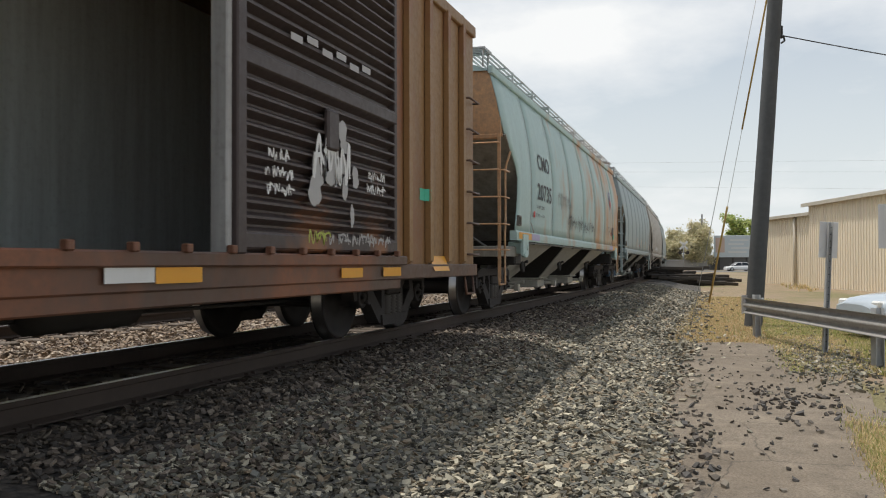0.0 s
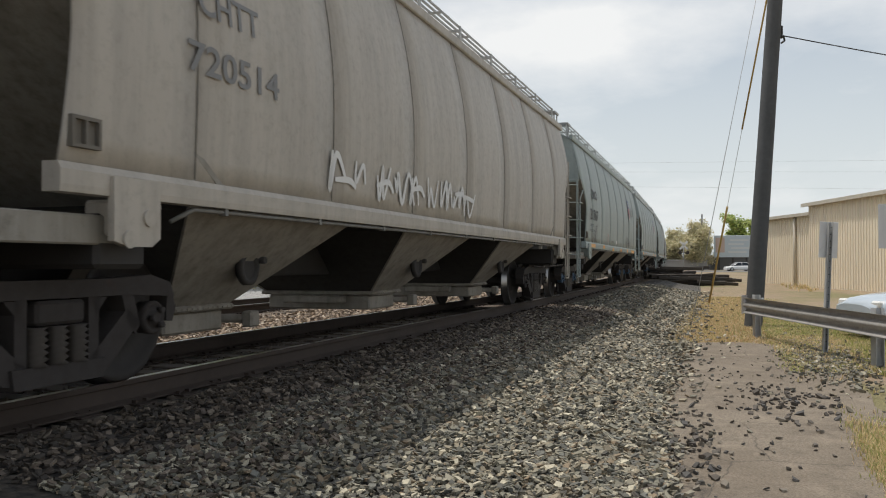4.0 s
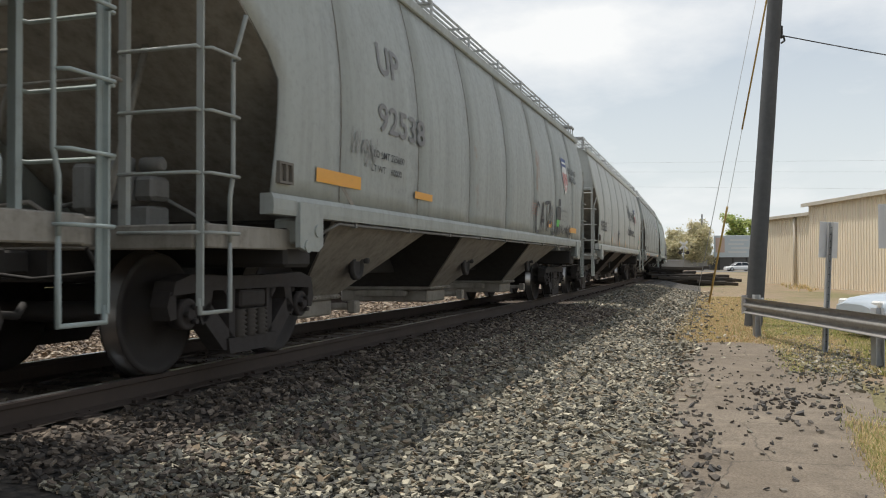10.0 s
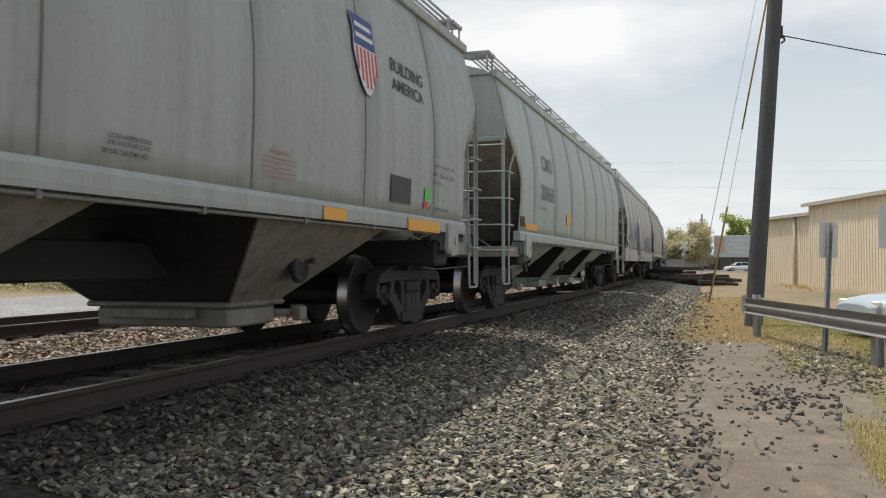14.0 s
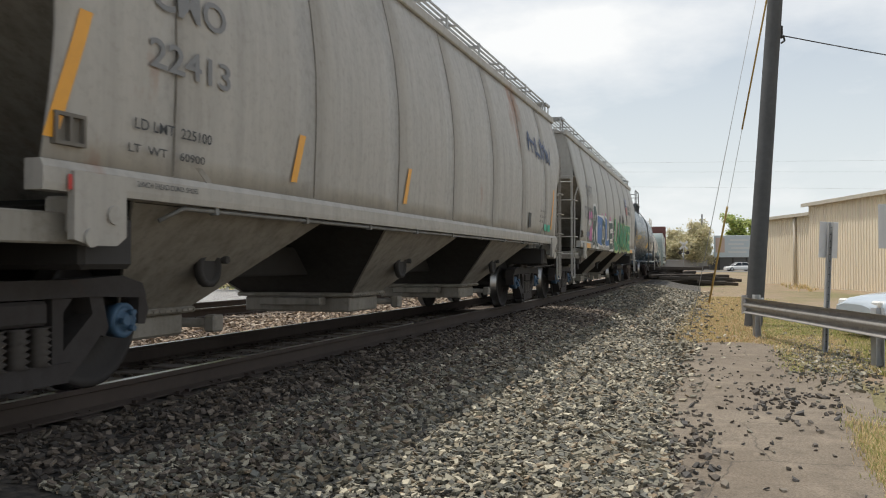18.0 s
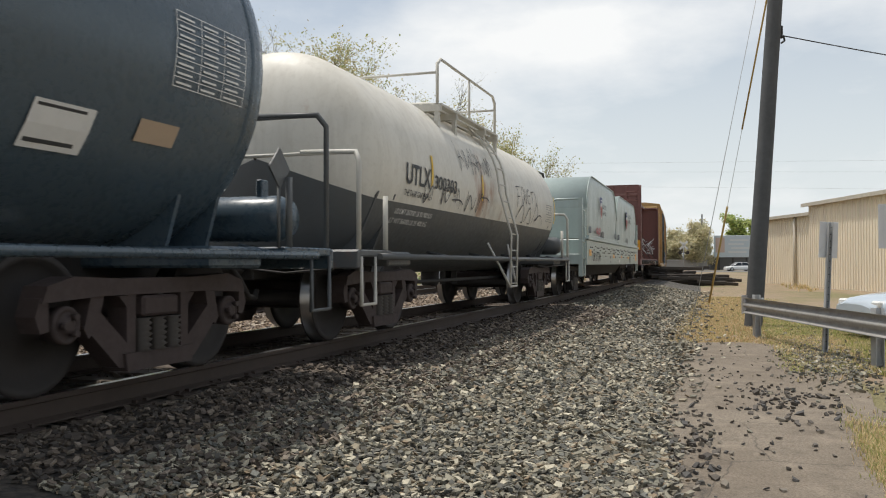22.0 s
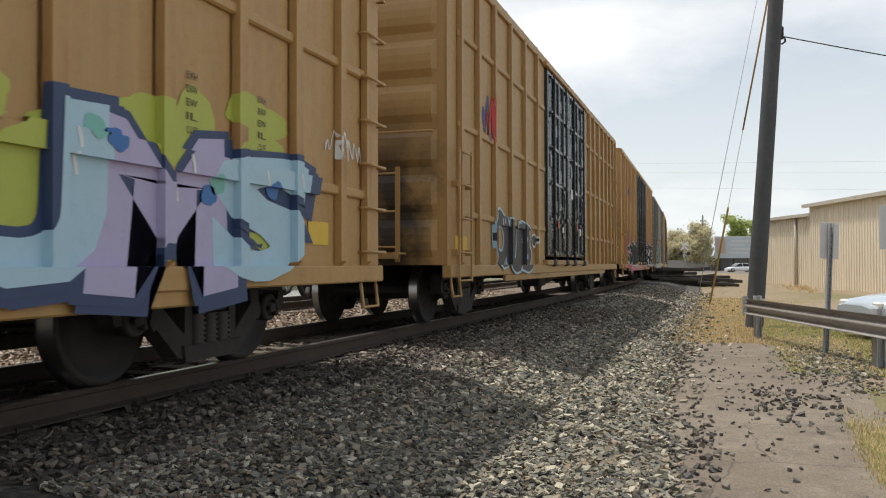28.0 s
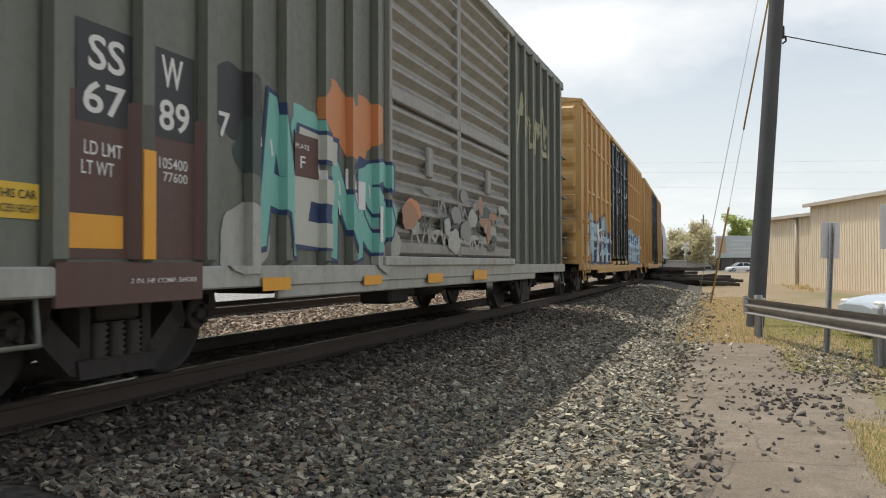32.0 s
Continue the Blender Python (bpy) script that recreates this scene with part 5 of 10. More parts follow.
STICKERS = {
    "h1": [(-6.0, -5.85, 1.65, 1.76, 'RED'), (5.5, 5.66, 1.65, 1.76, 'RED'), (6.12, 6.37, 1.56, 1.7, 'TEAL'), (5.79, 6.18, 1.68, 1.92, 'BLACK')],
    "h2": [(-1.62, -1.52, 1.48, 1.86, 'ORANGE'), (0.86, 1.03, 1.46, 1.86, 'ORANGE'), (3.45, 3.7, 1.49, 1.87, 'ORANGE'), (6.14, 6.34, 1.49, 2.27, 'ORANGE'), (-1.17, -0.92, 1.46, 1.57, 'WHITE')],
    "h4": [(-6.52, -5.62, 1.24, 1.33, 'ORANGE'), (-3.96, -3.52, 1.25, 1.34, 'ORANGE'), (-1.55, -1.09, 1.2, 1.3, 'ORANGE'), (0.87, 1.3, 1.21, 1.31, 'ORANGE'), (3.13, 3.64, 1.21, 1.32, 'ORANGE'), (4.92, 6.17, 1.2, 1.31, 'ORANGE'), (-0.3, -0.04, 1.44, 1.55, 'WHITE'), (-7.06, -6.88, 1.46, 1.55, 'WHITE')],
    "h5": [(-6.36, -5.44, 1.22, 1.33, 'ORANGE'), (-4.13, -3.7, 1.25, 1.33, 'ORANGE'), (-6.37, -6.23, 1.48, 1.57, 'RED'), (3.07, 3.55, 1.22, 1.32, 'ORANGE'), (4.98, 5.92, 1.2, 1.32, 'ORANGE'), (5.62, 5.79, 1.47, 1.55, 'RED'), (5.97, 6.25, 1.46, 1.63, 'GREEN'), (5.02, 5.28, 1.47, 1.57, 'WHITE')],
    "h6": [(-3.8, -3.35, 1.33, 1.44, 'ORANGE'), (-1.52, -1.29, 1.34, 1.43, 'ORANGE'), (0.77, 1.23, 1.32, 1.42, 'ORANGE'), (3.36, 3.74, 1.33, 1.42, 'ORANGE'), (5.3, 6.71, 1.32, 1.46, 'ORANGE'), (-1.76, -1.51, 1.34, 1.42, 'WHITE')],
    "h7": [(-6.61, -5.69, 1.52, 1.64, 'ORANGE'), (-4.21, -3.62, 1.55, 1.63, 'ORANGE'), (3.29, 3.74, 1.53, 1.65, 'ORANGE'), (5.73, 6.63, 1.51, 1.62, 'ORANGE'), (4.18, 4.64, 1.72, 1.99, 'BLACK'), (4.18, 4.5, 1.57, 1.72, 'GREEN'), (4.41, 4.62, 2.01, 2.16, 'BLACK')],
    "h8": [(-4.07, -3.94, 1.26, 1.63, 'ORANGE'), (-1.77, -1.61, 1.27, 1.64, 'ORANGE'), (0.36, 0.59, 1.27, 1.62, 'ORANGE'), (6.43, 6.69, 1.28, 2.0, 'ORANGE'), (6.24, 6.44, 1.63, 1.78, 'TEAL'), (6.23, 6.43, 1.43, 1.61, 'WHITE'), (6.22, 6.33, 1.3, 1.44, 'GREEN')],
    "h9": [(-6.76, -5.91, 1.2, 1.31, 'ORANGE'), (-4.28, -3.82, 1.2, 1.3, 'ORANGE'), (3.13, 3.59, 1.21, 1.32, 'ORANGE'), (5.17, 6.23, 1.19, 1.32, 'ORANGE'), (4.71, 5.29, 1.47, 1.75, 'BLACK'), (5.74, 5.93, 1.55, 1.69, 'GREEN'), (5.71, 5.86, 1.46, 1.54, 'RED')],
    "h10": [(-2.74, -2.2, 1.65, 1.91, 'ORANGE'), (-6.88, -5.9, 1.41, 1.53, 'ORANGE')],
    "h11": [(-7.01, -6.85, 1.22, 2.01, 'ORANGE'), (-4.11, -3.88, 1.21, 1.6, 'ORANGE'), (0.92, 1.16, 1.2, 1.59, 'ORANGE'), (6.14, 6.52, 1.24, 1.93, 'ORANGE'), (-6.87, -6.71, 1.05, 1.14, 'RED'), (5.74, 6.14, 1.35, 1.57, 'BLACK')],
    "h12": [(-6.79, -6.63, 1.48, 2.19, 'ORANGE'), (-4.28, -4.08, 1.48, 1.87, 'ORANGE'), (-1.83, -1.57, 1.47, 1.86, 'ORANGE'), (-6.72, -6.58, 1.22, 1.3, 'RED'), (6.27, 6.53, 1.48, 2.29, 'ORANGE'), (5.63, 5.85, 1.45, 1.57, 'TEAL'), (5.94, 6.18, 1.44, 1.57, 'TEAL'), (4.28, 4.49, 1.46, 1.72, 'BLACK')],
    "h13": [(-6.82, -5.72, 1.21, 1.33, 'ORANGE'), (4.95, 6.05, 1.21, 1.33, 'ORANGE')],
    "blk": [(-6.81, -6.67, 1.86, 2.28, 'YELLOW'), (-3.4, -3.29, 2.03, 2.46, 'YELLOW'), (-1.41, -1.29, 2.01, 2.44, 'YELLOW'), (2.05, 2.96, 1.63, 1.92, 'YELLOW'), (1.86, 1.98, 2.03, 2.46, 'YELLOW'), (4.68, 5.16, 1.48, 1.74, 'WHITE'), (4.71, 5.09, 1.51, 1.72, 'BLACK')],
    "coil": [(-1.79, -1.34, 0.99, 1.09, 'ORANGE'), (0.72, 1.18, 1.0, 1.08, 'ORANGE'), (3.13, 3.63, 0.97, 1.06, 'ORANGE'), (3.95, 4.29, 0.83, 1.08, 'BLACK'), (0.12, 0.38, 0.85, 0.95, 'WHITE'), (6.4, 7.02, 0.92, 1.18, 'ORANGE')],
    "cb": [(-0.78, -0.5, 0.87, 0.95, 'ORANGE'), (1.46, 1.86, 0.85, 0.94, 'ORANGE'), (2.62, 3.02, 0.81, 0.93, 'ORANGE'), (3.87, 4.28, 0.69, 0.94, 'WHITE')],
    "y1": [(-1.13, -0.95, 1.44, 1.65, 'WHITE'), (-1.51, -1.44, 1.57, 1.7, 'RED'), (-0.09, 0.04, 1.3, 1.72, 'ORANGE'), (0.74, 0.9, 1.57, 1.71, 'RED'), (1.2, 1.4, 1.47, 1.66, 'WHITE')],
    "y2": [(0.75, 0.9, 1.6, 1.74, 'RED'), (1.2, 1.4, 1.5, 1.66, 'WHITE'), (-8.64, -8.11, 1.02, 1.2, 'YELLOW'), (-3.32, -3.19, 1.01, 1.42, 'ORANGE'), (-1.63, -1.47, 1.56, 1.71, 'RED'), (-1.13, -0.93, 1.49, 1.61, 'WHITE'), (-0.02, 0.28, 2.29, 2.51, 'WHITE'), (7.95, 8.07, 1.54, 2.08, 'ORANGE')],
    "y3": [(0.13, 0.27, 1.28, 1.55, 'ORANGE'), (3.37, 3.53, 1.02, 1.43, 'ORANGE'), (5.87, 6.03, 1.27, 1.68, 'ORANGE'), (6.05, 6.17, 1.28, 1.69, 'ORANGE'), (8.26, 8.35, 1.15, 1.96, 'ORANGE'), (0.96, 1.14, 1.68, 1.85, 'WHITE'), (-8.58, -8.4, 1.19, 1.97, 'ORANGE')],
    "ssw": [(-6.88, -6.42, 0.92, 1.11, 'ORANGE'), (-7.35, -7.06, 1.06, 1.24, 'YELLOW'), (-4.97, -4.54, 0.63, 0.73, 'ORANGE'), (-3.11, -2.67, 0.63, 0.72, 'ORANGE'), (-1.29, -0.75, 0.61, 0.72, 'ORANGE'), (0.58, 1.24, 0.61, 0.74, 'ORANGE'), (-3.37, -3.11, 1.52, 1.71, 'WHITE'), (-3.41, -3.11, 1.18, 1.49, 'WHITE')],
    "brown": [(3.33, 3.8, 0.7, 0.79, 'ORANGE'), (4.31, 4.8, 0.7, 0.79, 'ORANGE'), (0.71, 1.19, 0.71, 0.81, 'ORANGE'), (0.26, 0.7, 0.72, 0.81, 'WHITE'), (5.91, 6.49, 0.74, 0.92, 'ORANGE'), (5.59, 5.81, 1.56, 1.7, 'TEAL')],
}

# ---- parts that all the railway cars share ----
TRAIN = []
BASE = 0.89          # half the wheelbase of a truck
WHEEL_R = 0.457


def m_wheelset(bm):
    prof = [(0.085, 0.30), (0.085, 0.64), (0.14, 0.645), (0.15, 0.675), (0.36, 0.705), (0.39, 0.668), (0.484, 0.674), (0.486, 0.692), (0.462, 0.712), (0.457, 0.80), (0.445, 0.812), (0.405, 0.812), (0.385, 0.775), (0.20, 0.752), (0.16, 0.795), (0.10, 0.80), (0.085, 0.98)]
    for k in (1, -1):
        lathe(bm, [(r, k * y) for r, y in prof], "y", 36, cap=False)
    lathe(bm, [(0.085, -0.31), (0.085, 0.31)], "y", 12, cap=False)
    for f in bm.faces:
        c = f.calc_center_median()
        r = math.hypot(c.x, c.z)
        if r > 0.445 and 0.70 < abs(c.y) < 0.805:
            f.material_index = 1


def m_side_frame(bm):
    def both(o):
        prism(bm, o, -0.075, 0.075)
        prism(bm, [(-x, z) for x, z in o[::-1]], -0.075, 0.075)
    prism(bm, [(-1.10, 0.60), (-1.06, 0.70), (-0.85, 0.755), (-0.4, 0.735), (0.4, 0.735), (0.85, 0.755), (1.06, 0.70), (1.10, 0.60), (0.6, 0.625), (-0.6, 0.625)], -0.09, 0.09)
    both([(0.68, 0.63), (0.74, 0.42), (0.70, 0.36), (0.62, 0.42), (0.56, 0.63)])
    both([(1.04, 0.63), (1.03, 0.43), (1.10, 0.42), (1.14, 0.52), (1.10, 0.63)])
    both([(0.74, 0.44), (0.62, 0.54), (0.24, 0.22), (0.30, 0.125), (0.42, 0.15)])
    both([(0.25, 0.2), (0.34, 0.2), (0.34, 0.64), (0.25, 0.64)])
    prism(bm, [(-0.36, 0.115), (0.36, 0.115), (0.38, 0.235), (-0.38, 0.235)], -0.10, 0.10)
    both([(0.30, 0.62), (0.30, 0.50), (0.42, 0.62)])


M_SPRING = plain("grey_spring_steel", (0.06, 0.052, 0.046), 0.6, 0.2, 0.4, 12)


def m_spring(bm):
    lathe(bm, [(0.052 if k % 2 else 0.078, 0.235 + k * 0.019) for k in range(13)], "z", 10)


def m_bolster(bm):
    bevel_box(bm, -0.20, 0.20, -1.10, 1.10, 0.47, 0.615, 0.02)
    bevel_box(bm, -0.24, 0.24, -0.75, 0.75, 0.40, 0.66, 0.03)
    lathe(bm, [(0.20, 0.64), (0.20, 0.74)], "z", 16)
    for x in (-0.45, 0.45):
        rod(bm, (x, -0.7, 0.36), (x, 0.7, 0.36), 0.04, 8)
        for y in (-0.75, 0.75):
            bevel_box(bm, x * 0.96 - 0.05, x * 0.96 + 0.05, y - 0.06, y + 0.06, 0.30, 0.56, 0.015)


def m_cap(bm):
    lathe(bm, [(0.11, 0.96), (0.118, 1.05), (0.118, 1.075), (0.10, 1.085), (0.09, 1.075), (0.055, 1.075), (0.05, 1.10), (0.03, 1.105)], "y", 18)
    for k in range(3):
        a = k * 2.094
        lathe(bm, [(0.022, 1.09), (0.022, 1.135)], "y", 6, (0.06 * math.cos(a), 0, 0.06 * math.sin(a)))


def m_coupler(bm):
    bevel_box(bm, -0.05, 0.55, -0.09, 0.09, 0.76, 0.93, 0.02)
    bevel_box(bm, 0.42, 0.66, -0.17, 0.10, 0.72, 0.97, 0.04)
    bevel_box(bm, 0.56, 0.74, 0.04, 0.17, 0.72, 0.97, 0.04)
    pipe(bm, [(0.02, -0.35, 0.82), (0.20, -0.36, 0.68), (0.40, -0.34, 0.50), (0.62, -0.28, 0.48), (0.72, -0.24, 0.55)], 0.028, 8)
    pipe(bm, [(0.0, -1.40, 0.92), (0.12, -1.40, 0.78), (0.12, -0.9, 0.74), (0.16, -0.3, 0.80)], 0.014)


CAP_BLUE = flat("dull_blue_bearing_cap", (0.055, 0.115, 0.19))


def add_truck(car, x, mat=None, cap=None):
    mat = mat or M_TRUCK
    truck = place("truck", shared("bolster", m_bolster), mat, car, pose(x, 0, 0))
    wheels = []
    for y in (-1.0, 1.0):
        place("side_frame", shared("side_frame", m_side_frame), mat, truck, pose(0, y, 0))
        for sx in (-0.165, 0.0, 0.165):
            place("spring", shared("spring", m_spring), M_SPRING, truck, pose(sx, y * 1.05, 0))
    me = shared("wheelset", m_wheelset)
    if len(me.materials) < 2:
        me.materials.append(M_TREAD)
    for dx in (-BASE, BASE):
        wheels.append((place("wheelset", me, M_WHEEL, truck, pose(dx, 0, WHEEL_R), "dark steel wheels with bright treads"), dx))
        for turn in (0, 180):
            place("bearing_cap", shared("bearing_cap", m_cap), cap or mat, truck, pose(dx, 0, WHEEL_R, 0, 0, turn))
    return wheels


def add_couplers(car, half):
    for turn in (0, 180):
        place("coupler", shared("coupler", m_coupler), M_UNDER, car, pose(half if turn == 0 else -half, 0, 0, 0, 0, turn))


# ---- paint marks on the near side ----
PAINTS = {"BROWNTXT": flat("dark_brown_lettering", (0.085, 0.062, 0.035)), "BLACK": M_BLACK, "WHITE": M_WHITE, "RED": M_RED, "FADERED": M_FADERED, "GREYTXT": M_GREYTXT, "YELLOW": M_YELLOW, "ORANGE": M_ORANGE, "GREEN": M_GREEN, "TEAL": M_TEAL}
STICKER_LABEL = {"ORANGE": "yellow reflective strip", "RED": "red sticker", "GREEN": "green sticker", "TEAL": "teal sticker", "WHITE": "white sticker", "BLACK": "black stencil panel", "YELLOW": "yellow panel"}


def drape(name, pts, faces, surf, mat, parent, off=0.006, label=""):
    verts = [(p[0], surf(p[0], p[1]) - off - (p[2] if len(p) > 2 else 0), p[1]) for p in pts]
    me = bpy.data.meshes.new(name)
    me.from_pydata(verts, [], faces)
    me.materials.append(mat)
    ob = new(name, me)
    ob.parent = parent
    if label:
        tagged(ob, label)
    return ob


def write(car, surf, text, x, z, h, w, mat, off=0.008, bold=0.0):
    pts, faces = letters(text, 1.0, bold or (0.022 if h > 0.1 else 0.008))
    if not pts:
        return
    x0, x1 = min(p[0] for p in pts), max(p[0] for p in pts)
    z0, z1 = min(p[1] for p in pts), max(p[1] for p in pts)
    kx, kz = w / (x1 - x0), h / (z1 - z0)
    flatp = [(x + (p[0] - x0) * kx, z + (p[1] - z0) * kz) for p in pts]
    if surf.uneven:
        # each letter lies flat on the post or the plate under its middle
        root = list(range(len(flatp)))

        def find(i):
            while root[i] != i:
                root[i] = root[root[i]]
                i = root[i]
            return i
        for f in faces:
            for k in f[1:]:
                root[find(k)] = find(f[0])
        span = {}
        for i, p in enumerate(flatp):
            a, b = span.get(find(i), (1e9, -1e9))
            span[find(i)] = (min(a, p[0]), max(b, p[0]))
        deep = {r: min(surf(a + (b - a) * u, z + h / 2) for u in (0.1, 0.3, 0.5, 0.7, 0.9)) if b - a < 0.3 else surf((a + b) / 2, z + h / 2) for r, (a, b) in span.items()}
        me = bpy.data.meshes.new("lettering")
        me.from_pydata([(p[0], deep[find(i)] - off, p[1]) for i, p in enumerate(flatp)], [], faces)
        me.materials.append(mat)
        new("lettering", me).parent = car
        return
    drape("lettering", flatp, faces, surf, mat, car, off)


def patch(car, surf, x0, x1, z0, z1, mat, name="sticker", label="", off=0.007):
    nx, nz = max(1, int((x1 - x0) / 0.05)) if surf.uneven else 1, max(1, int((z1 - z0) / 0.12))
    pts = [(x0 + (x1 - x0) * i / nx, z0 + (z1 - z0) * j / nz) for j in range(nz + 1) for i in range(nx + 1)]
    faces = [(j * (nx + 1) + i, j * (nx + 1) + i + 1, (j + 1) * (nx + 1) + i + 1, (j + 1) * (nx + 1) + i) for j in range(nz) for i in range(nx)]
    return drape(name, pts, faces, surf, mat, car, off, label)


def ribbon(pts, faces, line, w0, lift=0.0, across=1, taper=True):
    """A brush stroke along line, a list of (x, z)."""
    n = len(line)
    base = len(pts)
    for i, (x, z) in enumerate(line):
        a, b = line[max(0, i - 1)], line[min(n - 1, i + 1)]
        dx, dz = b[0] - a[0], b[1] - a[1]
        d = math.hypot(dx, dz) or 1
        w = w0 * (0.55 + 0.45 * math.sin(math.pi * (i + 0.6) / (n + 0.2))) if taper else w0
        for k in range(across + 1):
            t = (k / across - 0.5) * w
            pts.append((x - dz / d * t, z + dx / d * t, lift))
    for i in range(n - 1):
        for k in range(across):
            a = base + i * (across + 1) + k
            faces.append((a, a + 1, a + across + 2, a + across + 1))


def smooth_line(keys, steps=8):
    """A curve through the keys."""
    out = []
    k = [keys[0]] + list(keys) + [keys[-1]]
    for i in range(1, len(k) - 2):
        p0, p1, p2, p3 = (Vector(q) for q in k[i - 1:i + 3])
        for s in range(steps):
            t = s / steps
            v = 0.5 * (2 * p1 + (p2 - p0) * t + (2 * p0 - 5 * p1 + 4 * p2 - p3) * t * t + (3 * p1 - p0 - 3 * p2 + p3) * t ** 3)
            out.append((v.x, v.y))
    out.append(tuple(k[-1]))
    return out


def scrawl(car, surf, x0, x1, z0, z1, mat, seed, count=5, width=0.03, name="graffiti_tag", label="", off=0.009):
    """A hand-sprayed scribble of loops and zigzags that spells nothing."""
    rng = random.Random(seed)
    pts, faces = [], []
    w, h = (x1 - x0) / count, z1 - z0
    for i in range(count):
        cx = x0 + w * i
        keys = [(cx + w * rng.uniform(0.0, 0.2), z0 + h * rng.uniform(0.55, 1.0))]
        for k in range(rng.choice((3, 4, 5))):
            up = k % 2
            keys.append((cx + w * (0.15 + 0.25 * k + rng.uniform(-0.15, 0.15)), z0 + h * (rng.uniform(0.6, 1.0) if up else rng.uniform(0.0, 0.35))))
        ribbon(pts, faces, smooth_line(keys, 7), width * rng.uniform(0.8, 1.2), i * 0.0006, 2 if surf.uneven else 1)
        if rng.random() < 0.5:
            a = (cx + w * rng.uniform(-0.1, 0.3), z0 + h * rng.uniform(0.3, 0.7))
            ribbon(pts, faces, smooth_line([a, (a[0] + w * 0.6, a[1] + h * rng.uniform(-0.1, 0.2)), (a[0] + w * 0.9, a[1] - h * 0.1)], 7), width, i * 0.0006 + 0.0003)
    return drape(name, pts, faces, surf, mat, car, off, label)


def mural(car, surf, x0, x1, z0, z1, fills, edge, seed, count=4, glow=None, label="painted graffiti"):
    """A large sprayed piece: interlocking slanted shapes with hooked inner lines, an outline and a cloud behind."""
    rng = random.Random(seed)
    n = count * 2
    w, h = (x1 - x0) / n, z1 - z0
    bounds = []
    for i in range(n + 1):
        lean, bow, ph = rng.uniform(-0.5, 0.7) * w, rng.uniform(-0.28, 0.28) * w, rng.uniform(2.2, 4.5)
        if i in (0, n):
            lean, bow = lean * 0.3, bow * 0.4
        bounds.append((x0 + w * i, lean, bow, ph))
    tops = [z1 - h * rng.uniform(0.0, 0.34) for _ in range(n + 1)]
    lows = [z0 + h * rng.uniform(0.0, 0.09) for _ in range(n + 1)]
    line = lambda i, v: bounds[i][0] + bounds[i][1] * (v - 0.5) + bounds[i][2] * math.sin(bounds[i][3] * v)

    def sheet(i, j, grow, mat, name, off, text=""):
        """The paint between the boundaries i and j, grown by so much."""
        nx, nz = max(3, int((x1 - x0) / n * (j - i) / 0.05)), 28 if surf.uneven else 12
        pts, faces = [], []
        for r in range(nz + 1):
            v = r / nz
            for c in range(nx + 1):
                u = c / nx
                a, b = line(i, v) - grow, line(j, v) + grow
                f = i + (j - i) * u
                k, t = min(n - 1, int(f)), f - min(n - 1, int(f))
                hi = tops[k] * (1 - t) + tops[k + 1] * t + grow + 0.05 * h * math.sin(f * 4.1 + seed)
                lo = lows[k] * (1 - t) + lows[k + 1] * t - grow
                pts.append((a + (b - a) * u, lo + (hi - lo) * v))
        for r in range(nz):
            for c in range(nx):
                p = r * (nx + 1) + c
                faces.append((p, p + 1, p + nx + 2, p + nx + 1))
        drape(name, pts, faces, surf, mat, car, off, text)
    rim = min(0.05, h * 0.05)
    if glow is not None:
        sheet(0, n, rim + 0.10, glow, "graffiti_cloud", 0.006)
    sheet(0, n, rim, edge, "graffiti_outline", 0.010)
    for i in range(n):
        sheet(i, i + 1, -rim * 0.45, fills[(i * 2 + i // 3) % len(fills)], "graffiti_shape", 0.014, label)
    across = 4 if surf.uneven else 1
    for i in range(n):
        c = (bounds[i][0] + bounds[i + 1][0]) / 2
        mid = (tops[i] + lows[i]) / 2
        turn = rng.choice((-1, 1))
        hook = [(c - turn * w * 0.22, mid + h * rng.uniform(0.18, 0.3)), (c + turn * w * 0.2, mid + h * rng.uniform(0.02, 0.16)), (c + turn * w * 0.12, mid - h * rng.uniform(0.05, 0.2)), (c - turn * w * 0.25, mid - h * rng.uniform(0.1, 0.3))]
        pts, faces = [], []
        ribbon(pts, faces, smooth_line(hook[:rng.choice((3, 4))], 7), h * rng.uniform(0.05, 0.13), 0.0, across)
        drape("graffiti_stroke", pts, faces, surf, edge if rng.random() < 0.7 else fills[(i + 1) % len(fills)], car, 0.018)
        if rng.random() < 0.6:
            z = tops[i] - h * rng.uniform(0.1, 0.2)
            pts, faces = [], []
            ribbon(pts, faces, smooth_line([(c - w * 0.25, z - h * 0.12), (c - w * 0.12, z), (c + w * 0.15, z + h * 0.02)], 6), h * 0.03, 0.0, across)
            drape("graffiti_shine", pts, faces, surf, M_WHITE, car, 0.018)


